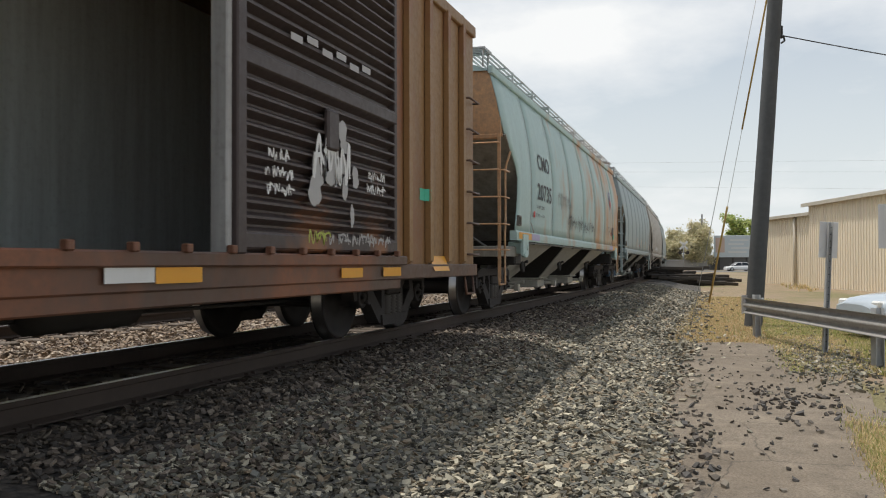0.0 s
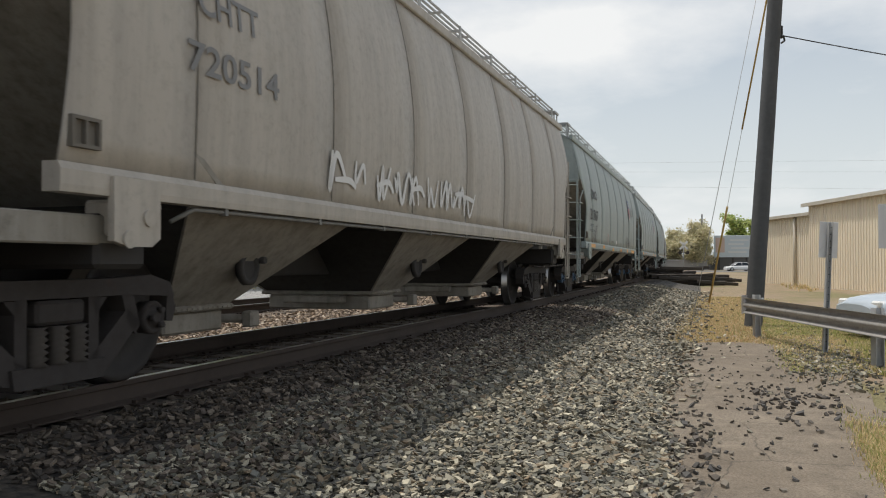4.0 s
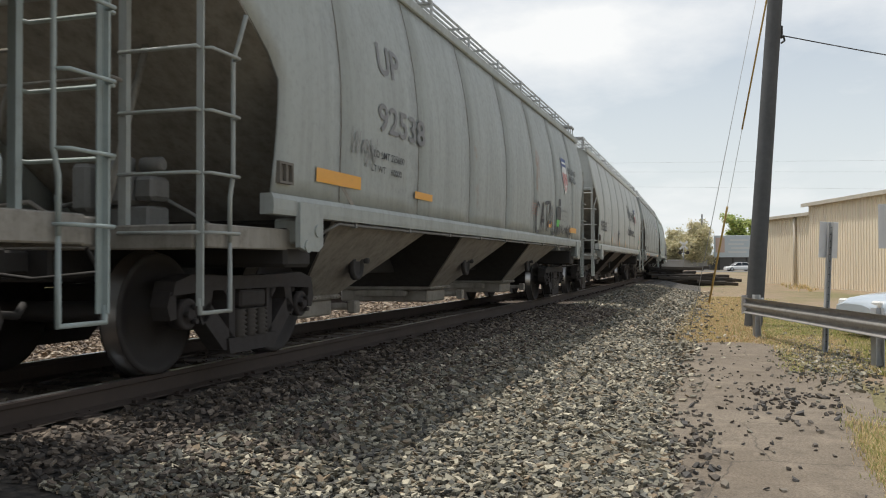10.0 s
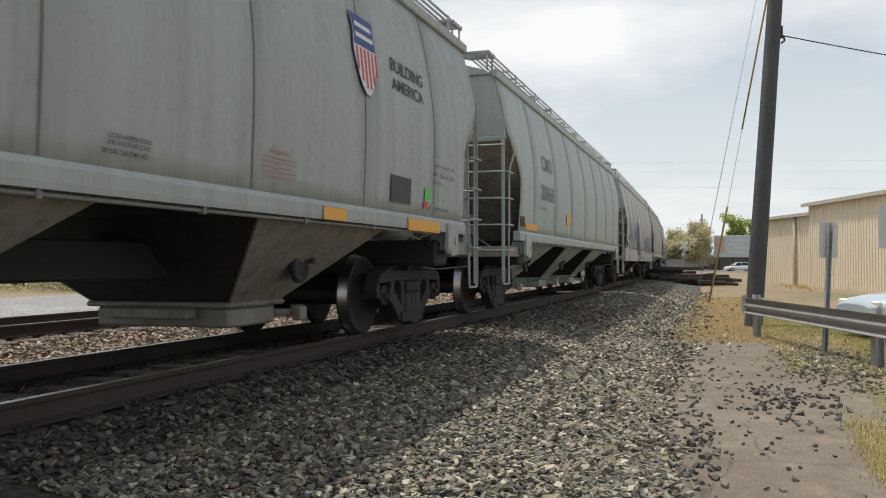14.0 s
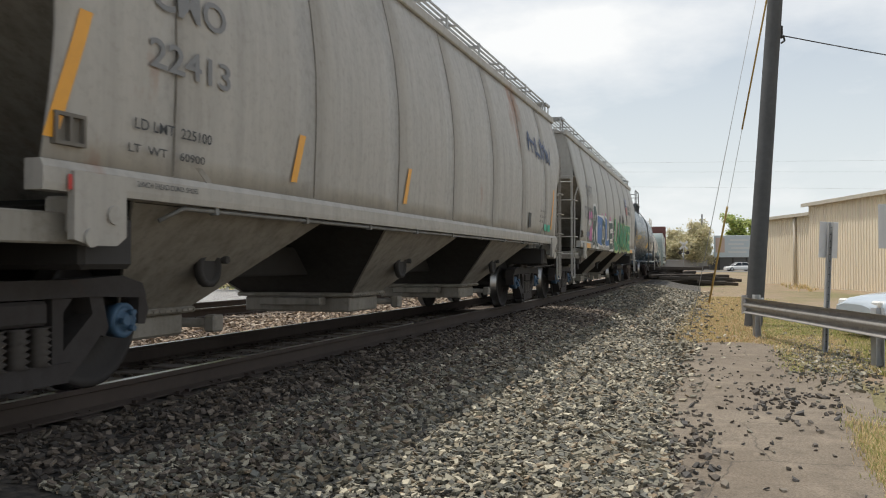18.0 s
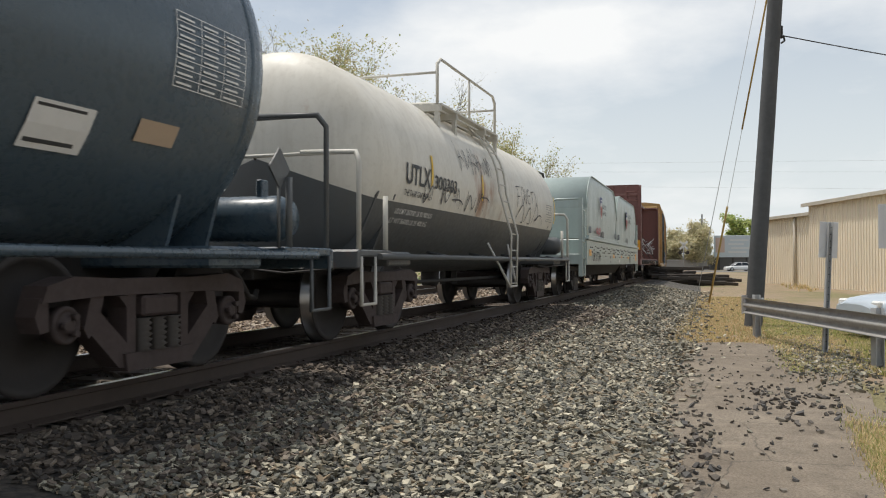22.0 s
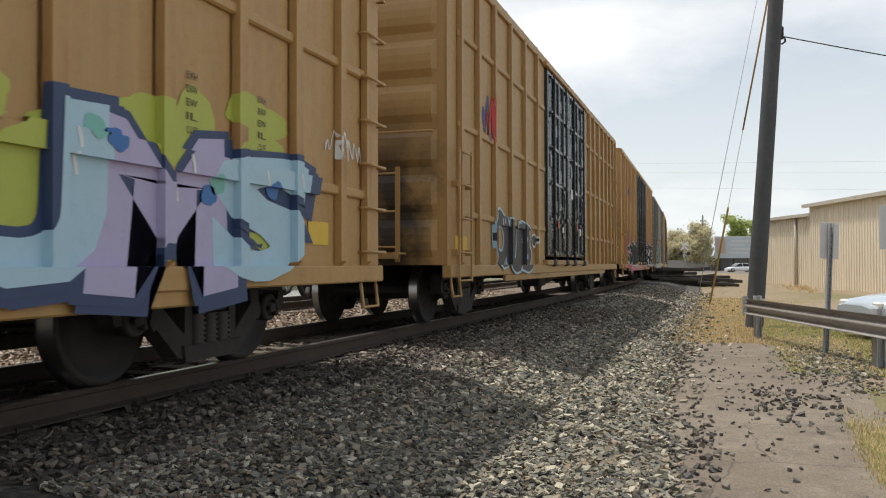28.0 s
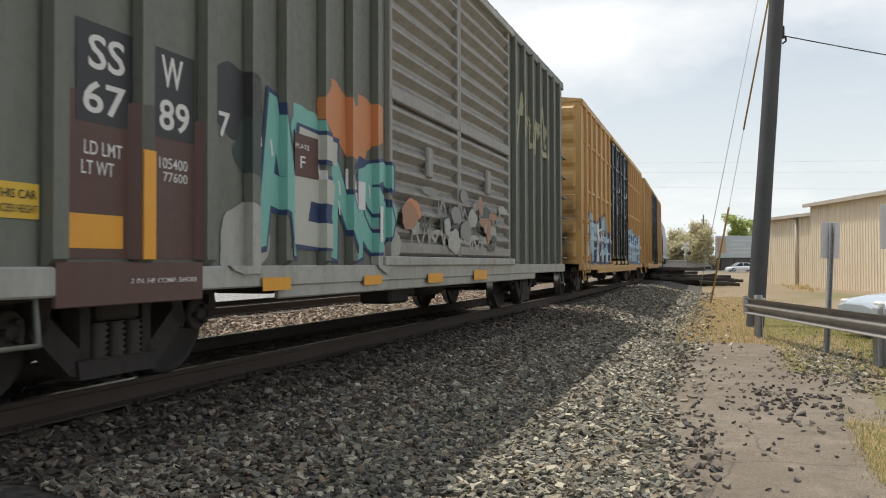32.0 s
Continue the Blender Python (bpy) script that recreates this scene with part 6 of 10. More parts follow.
def moulded(name, pts, faces, surf, mat, car, off, label=""):
    """Lays flat paint on the side, cut wherever the side steps or bends."""
    bm = bmesh.new()
    v = [bm.verts.new((p[0], 0, p[1])) for p in pts]
    for f in faces:
        try:
            bm.faces.new([v[i] for i in f])
        except ValueError:
            pass
    xs, zs = [p[0] for p in pts], [p[1] for p in pts]
    lines = [(x, 0) for x in surf.steps if min(xs) < x < max(xs)]
    if surf.uneven:
        lines += [(z, 2) for z in surf.ledges if min(zs) < z < max(zs)]
    else:
        z = 1.20
        while z < max(zs):
            if z > min(zs):
                lines.append((z, 2))
            z += 0.09
        lines += [(z, 2) for z in (1.379, 1.381) if min(zs) < z < max(zs)]
    for at, axis in lines:
        co, no = [0, 0, 0], [0, 0, 0]
        co[axis], no[axis] = at, 1
        bmesh.ops.bisect_plane(bm, geom=bm.verts[:] + bm.edges[:] + bm.faces[:], plane_co=co, plane_no=no)
    for k in bm.verts:
        k.co.y = surf(k.co.x, k.co.z) - off
    me = bpy.data.meshes.new(name)
    bm.to_mesh(me)
    bm.free()
    me.materials.append(mat)
    ob = new(name, me)
    ob.parent = car
    if label:
        tagged(ob, label)
    return ob


def piece(car, surf, text, x0, x1, z0, z1, fills, edge, seed, rim=0.05, shade=None, cloud=None, label="painted graffiti", heights=None, shine=True, bold=0.055, over=0.10, shares=None):
    """A sprayed piece of fat, jostling letters with an outline, a drop shade and a cloud behind."""
    rng = random.Random(seed)
    n = len(text)
    h = z1 - z0
    shares = shares or [1.0] * n
    wide = [(x1 - x0) * q / sum(shares) for q in shares]
    if cloud is not None:
        for k in range(n * 3):
            c = (x0 + (x1 - x0) * rng.random(), z0 + h * rng.uniform(0.25, 1.0))
            r = h * rng.uniform(0.10, 0.24)
            ring = [(c[0] + r * math.cos(a) * 1.2, max(z0, c[1] + r * math.sin(a))) for a in fr(0, 2 * math.pi, 14)[:-1]]
            moulded("graffiti_cloud", ring, [tuple(range(14))], surf, cloud, car, 0.005 + k * 0.00006)
    for i, ch in enumerate(text):
        base, _ = letters(ch, 1.0, bold)
        a0, a1 = min(p[0] for p in base), max(p[0] for p in base)
        b0, b1 = min(p[1] for p in base), max(p[1] for p in base)
        lo = z0 + h * rng.uniform(0.0, 0.10)
        hi = z0 + h * (heights[i] if heights else rng.uniform(0.82, 1.0))
        lean, bow, swell = rng.uniform(-0.10, 0.16), rng.uniform(-0.06, 0.06), rng.uniform(-0.12, 0.16)

        def bend(p, dx=0.0, dz=0.0):
            u, v = (p[0] - a0) / (a1 - a0), (p[1] - b0) / (b1 - b0)
            u = 0.5 + (u - 0.5) * (1 + swell * (v - 0.5) * 2)
            x = x0 + sum(wide[:i]) + wide[i] * (-over / 2 + (1 + over) * u) + h * (lean * (v - 0.5) + bow * math.sin(3.1 * v)) + dx
            return x, lo + (hi - lo) * v + 0.03 * h * math.sin(5 * u + i) + dz
        for name, grow, mat, off, dx, dz in (("graffiti_shade", bold + rim, shade, 0.008, 0.05, -0.05), ("graffiti_outline", bold + rim, edge, 0.011, 0, 0), ("graffiti_letter", bold, fills[i % len(fills)], 0.015, 0, 0)):
            if mat is None:
                continue
            pts, faces = letters(ch, 1.0, grow)
            moulded(name, [bend(p, dx, dz) for p in pts], faces, surf, mat, car, off + 0.0013 * (i % 2), label if name == "graffiti_letter" else "")
        if shine:
            for k in range(2):
                a = bend((a0 + (a1 - a0) * rng.uniform(0.15, 0.8), b0 + (b1 - b0) * rng.uniform(0.6, 0.92)))
                pts, faces = [], []
                ribbon(pts, faces, [(a[0], a[1]), (a[0] + 0.02, a[1] - 0.05 * h), (a[0] + 0.03, a[1] - 0.10 * h)], 0.03)
                moulded("graffiti_shine", [q[:2] for q in pts], faces, surf, M_WHITE, car, 0.019)


def strokes(car, surf, lines, width, mat, off=0.009, label="sprayed line tag"):
    """Hand-sprayed lines, each through its own keys."""
    for keys in lines:
        pts, faces = [], []
        ribbon(pts, faces, smooth_line(keys, 7), width, 0.0, 1)
        moulded("graffiti_tag", [q[:2] for q in pts], faces, surf, mat, car, off, label)


def blot(car, surf, cx, cz, rx, rz, mat, off=0.006, seed=0, label="sprayed patch"):
    """A rounded patch of spray paint with a wavering edge."""
    rng = random.Random(seed)
    ph = [rng.uniform(0, 6) for _ in range(3)]
    ring = []
    for a in fr(0, 2 * math.pi, 30)[:-1]:
        k = 1 + 0.07 * math.sin(3 * a + ph[0]) + 0.05 * math.sin(5 * a + ph[1]) + 0.03 * math.sin(9 * a + ph[2])
        ring.append((cx + rx * k * math.cos(a), cz + rz * k * math.sin(a)))
    moulded("graffiti_patch", ring, [tuple(range(30))], surf, mat, car, off, label)


def shield(car, surf, x0, x1, z0, z1):
    """A heraldic road shield in blue, white and red; its lettering is plain bars."""
    cx, w, h = (x0 + x1) / 2, (x1 - x0) / 2, z1 - z0

    def outline(k):
        o = []
        for t in [i / 10 for i in range(11)]:
            z = z0 + h * t
            half = w * (min(1.0, 0.15 + 1.15 * math.sqrt(t)) if t < 0.55 else 1.0 - 0.12 * math.sin((t - 0.55) / 0.45 * math.pi))
            o.append((z, half * k))
        return o
    def fill(a, b, k, mat, name, off):
        rows = [(z, hw) for z, hw in outline(k) if a <= (z - z0) / h <= b]
        pts, faces = [], []
        for z, hw in rows:
            pts += [(cx - hw, z), (cx + hw, z)]
        for i in range(len(rows) - 1):
            faces.append((2 * i, 2 * i + 1, 2 * i + 3, 2 * i + 2))
        drape(name, pts, faces, surf, mat, car, off)
    fill(0.0, 1.0, 1.0, M_BLUE, "shield_edge", 0.007)
    fill(0.0, 1.0, 0.92, M_WHITE, "shield_field", 0.010)
    fill(0.6, 1.0, 0.88, M_BLUE, "shield_chief", 0.013)
    pts, faces = rects([(cx - w * 0.66, cx + w * 0.66, z0 + h * 0.84, z0 + h * 0.90), (cx - w * 0.7, cx + w * 0.7, z0 + h * 0.70, z0 + h * 0.76)])
    drape("shield_bars", pts, faces, surf, M_WHITE, car, 0.016)
    pts, faces = rects([(cx - w * 0.74 + i * w * 0.30, cx - w * 0.74 + i * w * 0.30 + w * 0.15, z0 + h * (0.28 if i in (0, 5) else 0.16 if i in (1, 4) else 0.08), z0 + h * 0.58) for i in range(6)])
    drape("shield_stripes", pts, faces, surf, M_RED, car, 0.013)


def marks(car, key, surf):
    for text, x, z, h, w, mat in WORDS.get(key, ()):
        write(car, surf, text, x, z, max(h, 0.028), w, PAINTS[mat])
        if text == "WARNING":
            pts, faces = rects([(x - 0.28 * w, x + w * (1.28 - 0.25 * (k % 3 == 2)), z - h * (0.88 + 0.95 * k), z - h * (0.66 + 0.95 * k)) for k in range(5)])
            drape("warning_block", pts, faces, surf, M_FADERED, car, 0.008)
    for x0, x1, z0, z1, mat in STICKERS.get(key, ()):
        if mat == "ORANGE" and z1 - z0 > 1.3 * (x1 - x0) and not surf.uneven:
            # tall strips on the curved sides lean forward
            lo, hi, c = max(z0, 1.40), z1, (x0 + x1) / 2
            slant = 0.34 * (hi - lo)
            pts = [(c - slant / 2 + slant * k / 4 + dx, lo + (hi - lo) * k / 4) for k in range(5) for dx in (-0.05, 0.05)]
            drape("sticker", pts, [(2 * k, 2 * k + 1, 2 * k + 3, 2 * k + 2) for k in range(4)], surf, M_ORANGE, car, 0.007, STICKER_LABEL[mat])
            continue
        patch(car, surf, x0, x1, z0, z1, PAINTS[mat], "sticker", STICKER_LABEL[mat])


class Surf:
    """The near side of a car: y at x, z."""
    def __init__(self, y, uneven=False, steps=(), ledges=()):
        self.y, self.uneven, self.steps, self.ledges = y, uneven, steps, ledges

    def __call__(self, x, z):
        return self.y(x, z)


# ---- covered hoppers ----
HOP = [(1.0, 1.585), (1.36, 1.585), (2.0, 1.61), (2.5, 1.605), (3.0, 1.55), (3.4, 1.475), (3.85, 1.36), (4.4, 1.30)]
CUT = [(1.0, 0.84), (1.36, 0.84), (1.6, 0.87), (2.0, 0.90), (2.25, 0.90), (2.45, 0.72), (2.65, 0.46), (2.86, 0.18), (3.0, 0.12), (4.4, 0.10)]


def along(tab, z):
    for (a, va), (b, vb) in zip(tab, tab[1:]):
        if z <= b:
            return va + (vb - va) * max(0.0, (z - a)) / (b - a)
    return tab[-1][1]


HOP_SURF = Surf(lambda x, z: -along(HOP, z) - 0.016 if z > 1.38 else -1.625)
HOP_DEEP = Surf(lambda x, z: -along(HOP, z) - 0.016 if z > 1.38 else -1.645)


def hop_panel(L, n, i):
    """One plate of the side, pillowed between its seams."""
    def build(bm):
        a, b = -L / 2 + L * i / n, -L / 2 + L * (i + 1) / n
        nx, nz = 5, 14
        grid = []
        for j in range(nz + 1):
            z = 1.35 + 2.5 * j / nz
            lo, hi = a, b
            if i == 0:
                lo = -L / 2 + along(CUT, z)
            if i == n - 1:
                hi = L / 2 - along(CUT, z)
            row = []
            for k in range(nx + 1):
                u = k / nx
                x = lo + (hi - lo) * u
                ua = (x - a) / (b - a)
                y = -along(HOP, z) - 0.016 * (1 - (2 * ua - 1) ** 4) * math.sin(math.pi * min(1, max(0, (z - 1.35) / 2.5))) ** 0.5
                row.append(bm.verts.new((x, y, z)))
            grid.append(row)
        for j in range(nz):
            for k in range(nx):
                f = bm.faces.new((grid[j][k], grid[j][k + 1], grid[j + 1][k + 1], grid[j + 1][k]))
                f.smooth = True
        geom = bm.faces[:]
        ret = bmesh.ops.extrude_face_region(bm, geom=geom)
        for v in [g for g in ret["geom"] if isinstance(g, bmesh.types.BMVert)]:
            v.co.y += 0.018
    return build


def m_hop_roof(L):
    def build(bm):
        prof = []
        for k in range(13):
            u = -1 + 2 * k / 12
            prof.append((1.37 * u, 3.86 + 0.27 * (1 - abs(u) ** 2.2)))
        rows = [[bm.verts.new((x, y, z)) for y, z in prof] for x in fr(-L / 2 + 0.08, L / 2 - 0.08, 10)]
        for a, b in zip(rows, rows[1:]):
            for k in range(12):
                bm.faces.new((a[k], a[k + 1], b[k + 1], b[k])).smooth = True
        for r in (rows[0], rows[-1]):
            bm.faces.new(r)
    return build


def m_eave(L):
    def build(bm):
        bevel_box(bm, -L / 2 + 0.04, L / 2 - 0.04, -1.415, -1.34, 3.80, 3.93, 0.015)
    return build


def m_hop_end(L):
    def build(bm):
        zs = [2.82, 2.9, 3.0, 3.2, 3.4, 3.6, 3.85]
        left = [(-along(HOP, z) + 0.02, z) for z in zs]
        right = [(along(HOP, z) - 0.02, z) for z in zs[::-1]]
        prism_x(bm, left + [(-0.9, 3.98), (0, 4.10), (0.9, 3.98)] + right, L / 2 - 0.17, L / 2 - 0.12)
        bevel_box(bm, L / 2 - 0.15, L / 2 - 0.08, -1.5, 1.5, 2.78, 2.86, 0.015)
    return build


def m_slope(L):
    def build(bm):
        x0, z0, x1, z1 = L / 2 - 0.16, 2.84, L / 2 - 2.52, 1.235
        prism(bm, [(x0, z0), (x0 - 0.04, z0 + 0.02), (x1 - 0.04, z1), (x1, z1 - 0.03)], -1.593, 1.593)
    return build


def m_side_sill(L, deep):
    def build(bm):
        if deep:
            bevel_box(bm, -L / 2 + 0.02, L / 2 - 0.02, -1.64, -1.55, 0.90, 1.37, 0.012)
        else:
            prism_x(bm, [(-1.50, 1.21), (-1.615, 1.21), (-1.62, 1.25), (-1.62, 1.33), (-1.60, 1.37), (-1.50, 1.37)], -L / 2 + 0.82, L / 2 - 0.82)
    return build


def m_card_frame(bm):
    for x0, x1, z0, z1 in ((-0.11, 0.11, 1.60, 1.62), (-0.11, 0.11, 1.45, 1.47), (-0.11, -0.09, 1.47, 1.60), (0.09, 0.11, 1.47, 1.60), (-0.01, 0.01, 1.47, 1.60)):
        box(bm, x0, x1, -1.635, -1.595, z0, z1)
    box(bm, -0.09, 0.09, -1.606, -1.590, 1.47, 1.60)


def m_train_pipe(L):
    def build(bm):
        pipe(bm, [(-L / 2 + 1.9, -1.50, 1.10), (-L / 2 + 2.05, -1.575, 1.185), (L / 2 - 2.05, -1.575, 1.185), (L / 2 - 1.9, -1.50, 1.10)], 0.016)
        for x in fr(-L / 2 + 2.4, L / 2 - 2.4, 8):
            box(bm, x - 0.02, x + 0.02, -1.60, -1.55, 1.16, 1.22)
    return build


def m_jack_pad(bm):
    prism(bm, [(-0.21, 1.32), (-0.21, 0.96), (-0.10, 0.93), (0.12, 0.93), (0.20, 0.98), (0.20, 1.32)], -1.645, -1.60)
    for dx, dz in ((0.09, 1.10), (-0.09, 0.97)):
        lathe(bm, [(0.052, -1.66), (0.052, -1.645), (0.036, -1.64), (0.036, -1.62)], "y", 14, (dx, 0, dz))
    bevel_box(bm, -0.12, 0.12, -1.60, -1.35, 0.99, 1.2, 0.02)


def m_centre_sill(L):
    def build(bm):
        bevel_box(bm, -L / 2, L / 2, -0.28, 0.28, 0.70, 1.02, 0.02)
        for x in (-L / 2 + 1.45, L / 2 - 1.45):
            bevel_box(bm, x - 0.22, x + 0.22, -1.5, 1.5, 0.80, 1.12, 0.03)
    return build


def m_platform(L):
    def build(bm):
        bevel_box(bm, L / 2 - 0.13, L / 2 + 0.01, -1.48, 1.48, 0.93, 1.10, 0.012)
        box(bm, L / 2 - 1.35, L / 2 - 0.12, -1.45, 1.45, 0.98, 1.02)
        for y in (-1.47, 1.47):
            bevel_box(bm, L / 2 - 1.45, L / 2 - 0.12, y - 0.03, y + 0.03, 0.94, 1.11, 0.01)
        for y in (-0.62, 0.62):
            rod(bm, (L / 2 - 0.10, y, 1.0), (L / 2 - 0.62, y, 2.52), 0.028, 6)
        pipe(bm, [(L / 2 - 0.02, -0.90, 2.10), (L / 2 + 0.05, -0.86, 2.12), (L / 2 + 0.05, 0.86, 2.12), (L / 2 - 0.02, 0.90, 2.10)], 0.014)
        pipe(bm, [(L / 2 - 0.10, -0.55, 1.0), (L / 2 - 0.12, -0.52, 1.25), (L / 2 - 0.20, -0.1, 1.30), (L / 2 - 0.14, 0.4, 1.05)], 0.018)
    return build


BAYS = (-4.75, -0.70, 3.60)
BAY_TOP, BAY_LOW = (-1.32, 1.32), (-0.50, 0.36)


def bay_corner(u, v):
    """A corner of a discharge bay: u is 0 or 1 along the car, v runs from the sill to the outlet."""
    return BAY_TOP[u] + (BAY_LOW[u] - BAY_TOP[u]) * v, 1.53 - 0.79 * v, 1.235 - 0.755 * v


def m_bay_side(sy):
    """The side sheet, folded out into a lip at its edges."""
    def build(bm):
        (a, ya, za), (b, _, _), (c, yc, zc), (d, _, _) = bay_corner(0, 0), bay_corner(1, 0), bay_corner(0, 1), bay_corner(1, 1)
        o = [(a, sy * ya, za), (b, sy * ya, za), (d, sy * yc, zc), (c, sy * yc, zc)]
        t = [bm.verts.new(p) for p in o]
        u = [bm.verts.new((p[0], p[1] - sy * 0.02, p[2] + 0.008)) for p in o]
        bm.faces.new(t)
        bm.faces.new(u[::-1])
        for k in range(4):
            bm.faces.new((t[k], t[(k + 1) % 4], u[(k + 1) % 4], u[k]))
    return build


def m_bay_cross(end):
    """The sheet across the car that closes the bay at one end."""
    def build(bm):
        (a, ya, za), (c, yc, zc) = bay_corner(end, 0), bay_corner(end, 1)
        k = 0.02 if end == 0 else -0.02
        o = [(a + k, ya - 0.012, za), (a + k, -ya + 0.012, za), (c + k, -yc + 0.012, zc), (c + k, yc - 0.012, zc)]
        t = [bm.verts.new(p) for p in o]
        u = [bm.verts.new((p[0] + k, p[1], p[2])) for p in o]
        bm.faces.new(t)
        bm.faces.new(u[::-1])
        for q in range(4):
            bm.faces.new((t[q], t[(q + 1) % 4], u[(q + 1) % 4], u[q]))
    return build


def m_bay_lid(bm):
    box(bm, BAY_TOP[0] + 0.05, BAY_TOP[1] - 0.05, -1.50, 1.50, 1.20, 1.22)


def m_gap_sheet(half):
    """The ridge between two bays, like a roof."""
    def build(bm):
        prism(bm, [(-half, 1.235), (0, 1.80), (half, 1.235), (half, 1.26), (0, 1.83), (-half, 1.26)], -1.54, 1.54)
    return build


def m_gate(bm):
    bevel_box(bm, -0.54, 0.40, -0.78, 0.78, 0.44, 0.49, 0.015)
    bevel_box(bm, -0.48, 0.34, -0.70, 0.70, 0.26, 0.44, 0.02)
    for k in range(13):
        lathe(bm, [(0.012, -0.790), (0.012, -0.776)], "y", 6, (-0.50 + k * 0.072, 0, 0.465))
    rod(bm, (0.44, -0.95, 0.35), (0.44, 0.95, 0.35), 0.04, 10)
    bevel_box(bm, 0.37, 0.51, -0.97, -0.87, 0.28, 0.42, 0.015)
    bevel_box(bm, -0.66, -0.50, -0.4, 0.4, 0.34, 0.44, 0.015)


def m_bay_port(bm):
    lathe(bm, [(0.15, 0.0), (0.15, -0.05), (0.11, -0.06), (0.10, -0.03)], "y", 14)
    lathe(bm, [(0.03, 0.0), (0.03, -0.10)], "y", 8, (0.16, 0, 0.06))


def m_side_rung(L, sy):
    def build(bm):
        x, y, out = L / 2, sy * 1.53, sy * 0.075
        pipe(bm, [(x, y, 0), (x - 0.02, y + out, 0), (x - 0.36, y + out, 0), (x - 0.40, y, 0)], 0.011)
    return build


def m_end_rung(L, sy):
    def build(bm):
        x, y = L / 2, sy * 1.53
        pipe(bm, [(x, y, 0), (x + 0.06, y, 0), (x + 0.06, sy * 0.92, 0), (x - 0.02, sy * 0.90, 0)], 0.011)
    return build


def m_inner_stile(L, sy):
    def build(bm):
        x = L / 2
        box(bm, x - 0.05, x + 0.0, sy * 0.90 - 0.032, sy * 0.90 + 0.032, 0.98, 3.05)
    return build


def m_step(L, sy):
    def build(bm):
        x, y = L / 2 + 0.0, sy * 1.53
        pipe(bm, [(x - 0.36, y, 1.02), (x - 0.36, y, 0.50), (x, y, 0.50), (x, y, 0.60)], 0.015)
    return build


def m_ladder(L, sy):
    def build(bm):
        x, y = L / 2 + 0.0, sy * 1.53
        box(bm, x - 0.008, x + 0.008, y - 0.026, y + 0.026, 0.55, 3.10)
        box(bm, x - 0.05, x - 0.008, y - sy * 0.020 - 0.006, y - sy * 0.020 + 0.006, 0.55, 3.10)
    return build


def m_bent_stile(L, sy):
    def build(bm):
        x, y = L / 2 + 0.0, sy * 1.53
        pipe(bm, [(x - 0.46, sy * 1.60, 2.62), (x - 0.46, y, 2.40), (x - 0.40, y, 2.28), (x - 0.40, y, 1.45), (x - 0.36, y, 1.30), (x - 0.36, y, 0.98)], 0.017)
    return build


def m_running_board(L):
    def build(bm):
        for y in (-1.24, -1.16, -1.08, -1.0, -0.92, -0.84):
            box(bm, -L / 2 + 0.25, L / 2 - 0.25, y - 0.012, y + 0.012, 4.235, 4.26)
        for x in fr(-L / 2 + 0.3, L / 2 - 0.3, 12):
            box(bm, x - 0.02, x + 0.02, -1.25, -0.83, 4.21, 4.235)
    return build


def m_seam(bm):
    """A grimy weld line up the side."""
    zs = fr(1.38, 3.82, 14)
    rows = [[bm.verts.new((dx, -along(HOP, z) - 0.003, z)) for dx in (-0.009, 0.009)] for z in zs]
    for a, b in zip(rows, rows[1:]):
        bm.faces.new((a[0], a[1], b[1], b[0]))


def m_board_post(bm):
    box(bm, -0.024, 0.024, -1.265, -1.24, 3.90, 4.26)
    box(bm, -0.022, 0.022, -1.26, -0.84, 4.18, 4.21)


def m_end_walk(L):
    def build(bm):
        for x in (L / 2 - 0.34, L / 2 - 0.22, L / 2 - 0.10, L / 2 + 0.02):
            box(bm, x - 0.03, x + 0.03, -1.32, 1.32, 4.185, 4.21)
        for y in (-1.3, -0.65, 0, 0.65, 1.3):
            box(bm, L / 2 - 0.36, L / 2 + 0.04, y - 0.02, y + 0.02, 4.16, 4.185)
        for y in (-1.28, 1.28):
            pipe(bm, [(L / 2 + 0.02, y, 3.90), (L / 2 + 0.02, y, 4.19)], 0.014)
            pipe(bm, [(L / 2 - 0.30, y, 4.02), (L / 2 - 0.30, y, 4.19)], 0.014)
    return build


def m_hatch(bm):
    bevel_box(bm, -0.75, 0.75, -0.34, 0.34, 4.08, 4.21, 0.03)


def m_brake_wheel(bm):
    for k in range(16):
        a, b = 2 * math.pi * k / 16, 2 * math.pi * (k + 1) / 16
        rod(bm, (0, 0.28 * math.cos(a), 0.28 * math.sin(a)), (0, 0.28 * math.cos(b), 0.28 * math.sin(b)), 0.014)
    for k in range(5):
        a = 2 * math.pi * k / 5
        rod(bm, (0, 0, 0), (0, 0.28 * math.cos(a), 0.28 * math.sin(a)), 0.012)
    bevel_box(bm, -0.22, -0.02, -0.15, 0.15, -0.2, 0.18, 0.02)


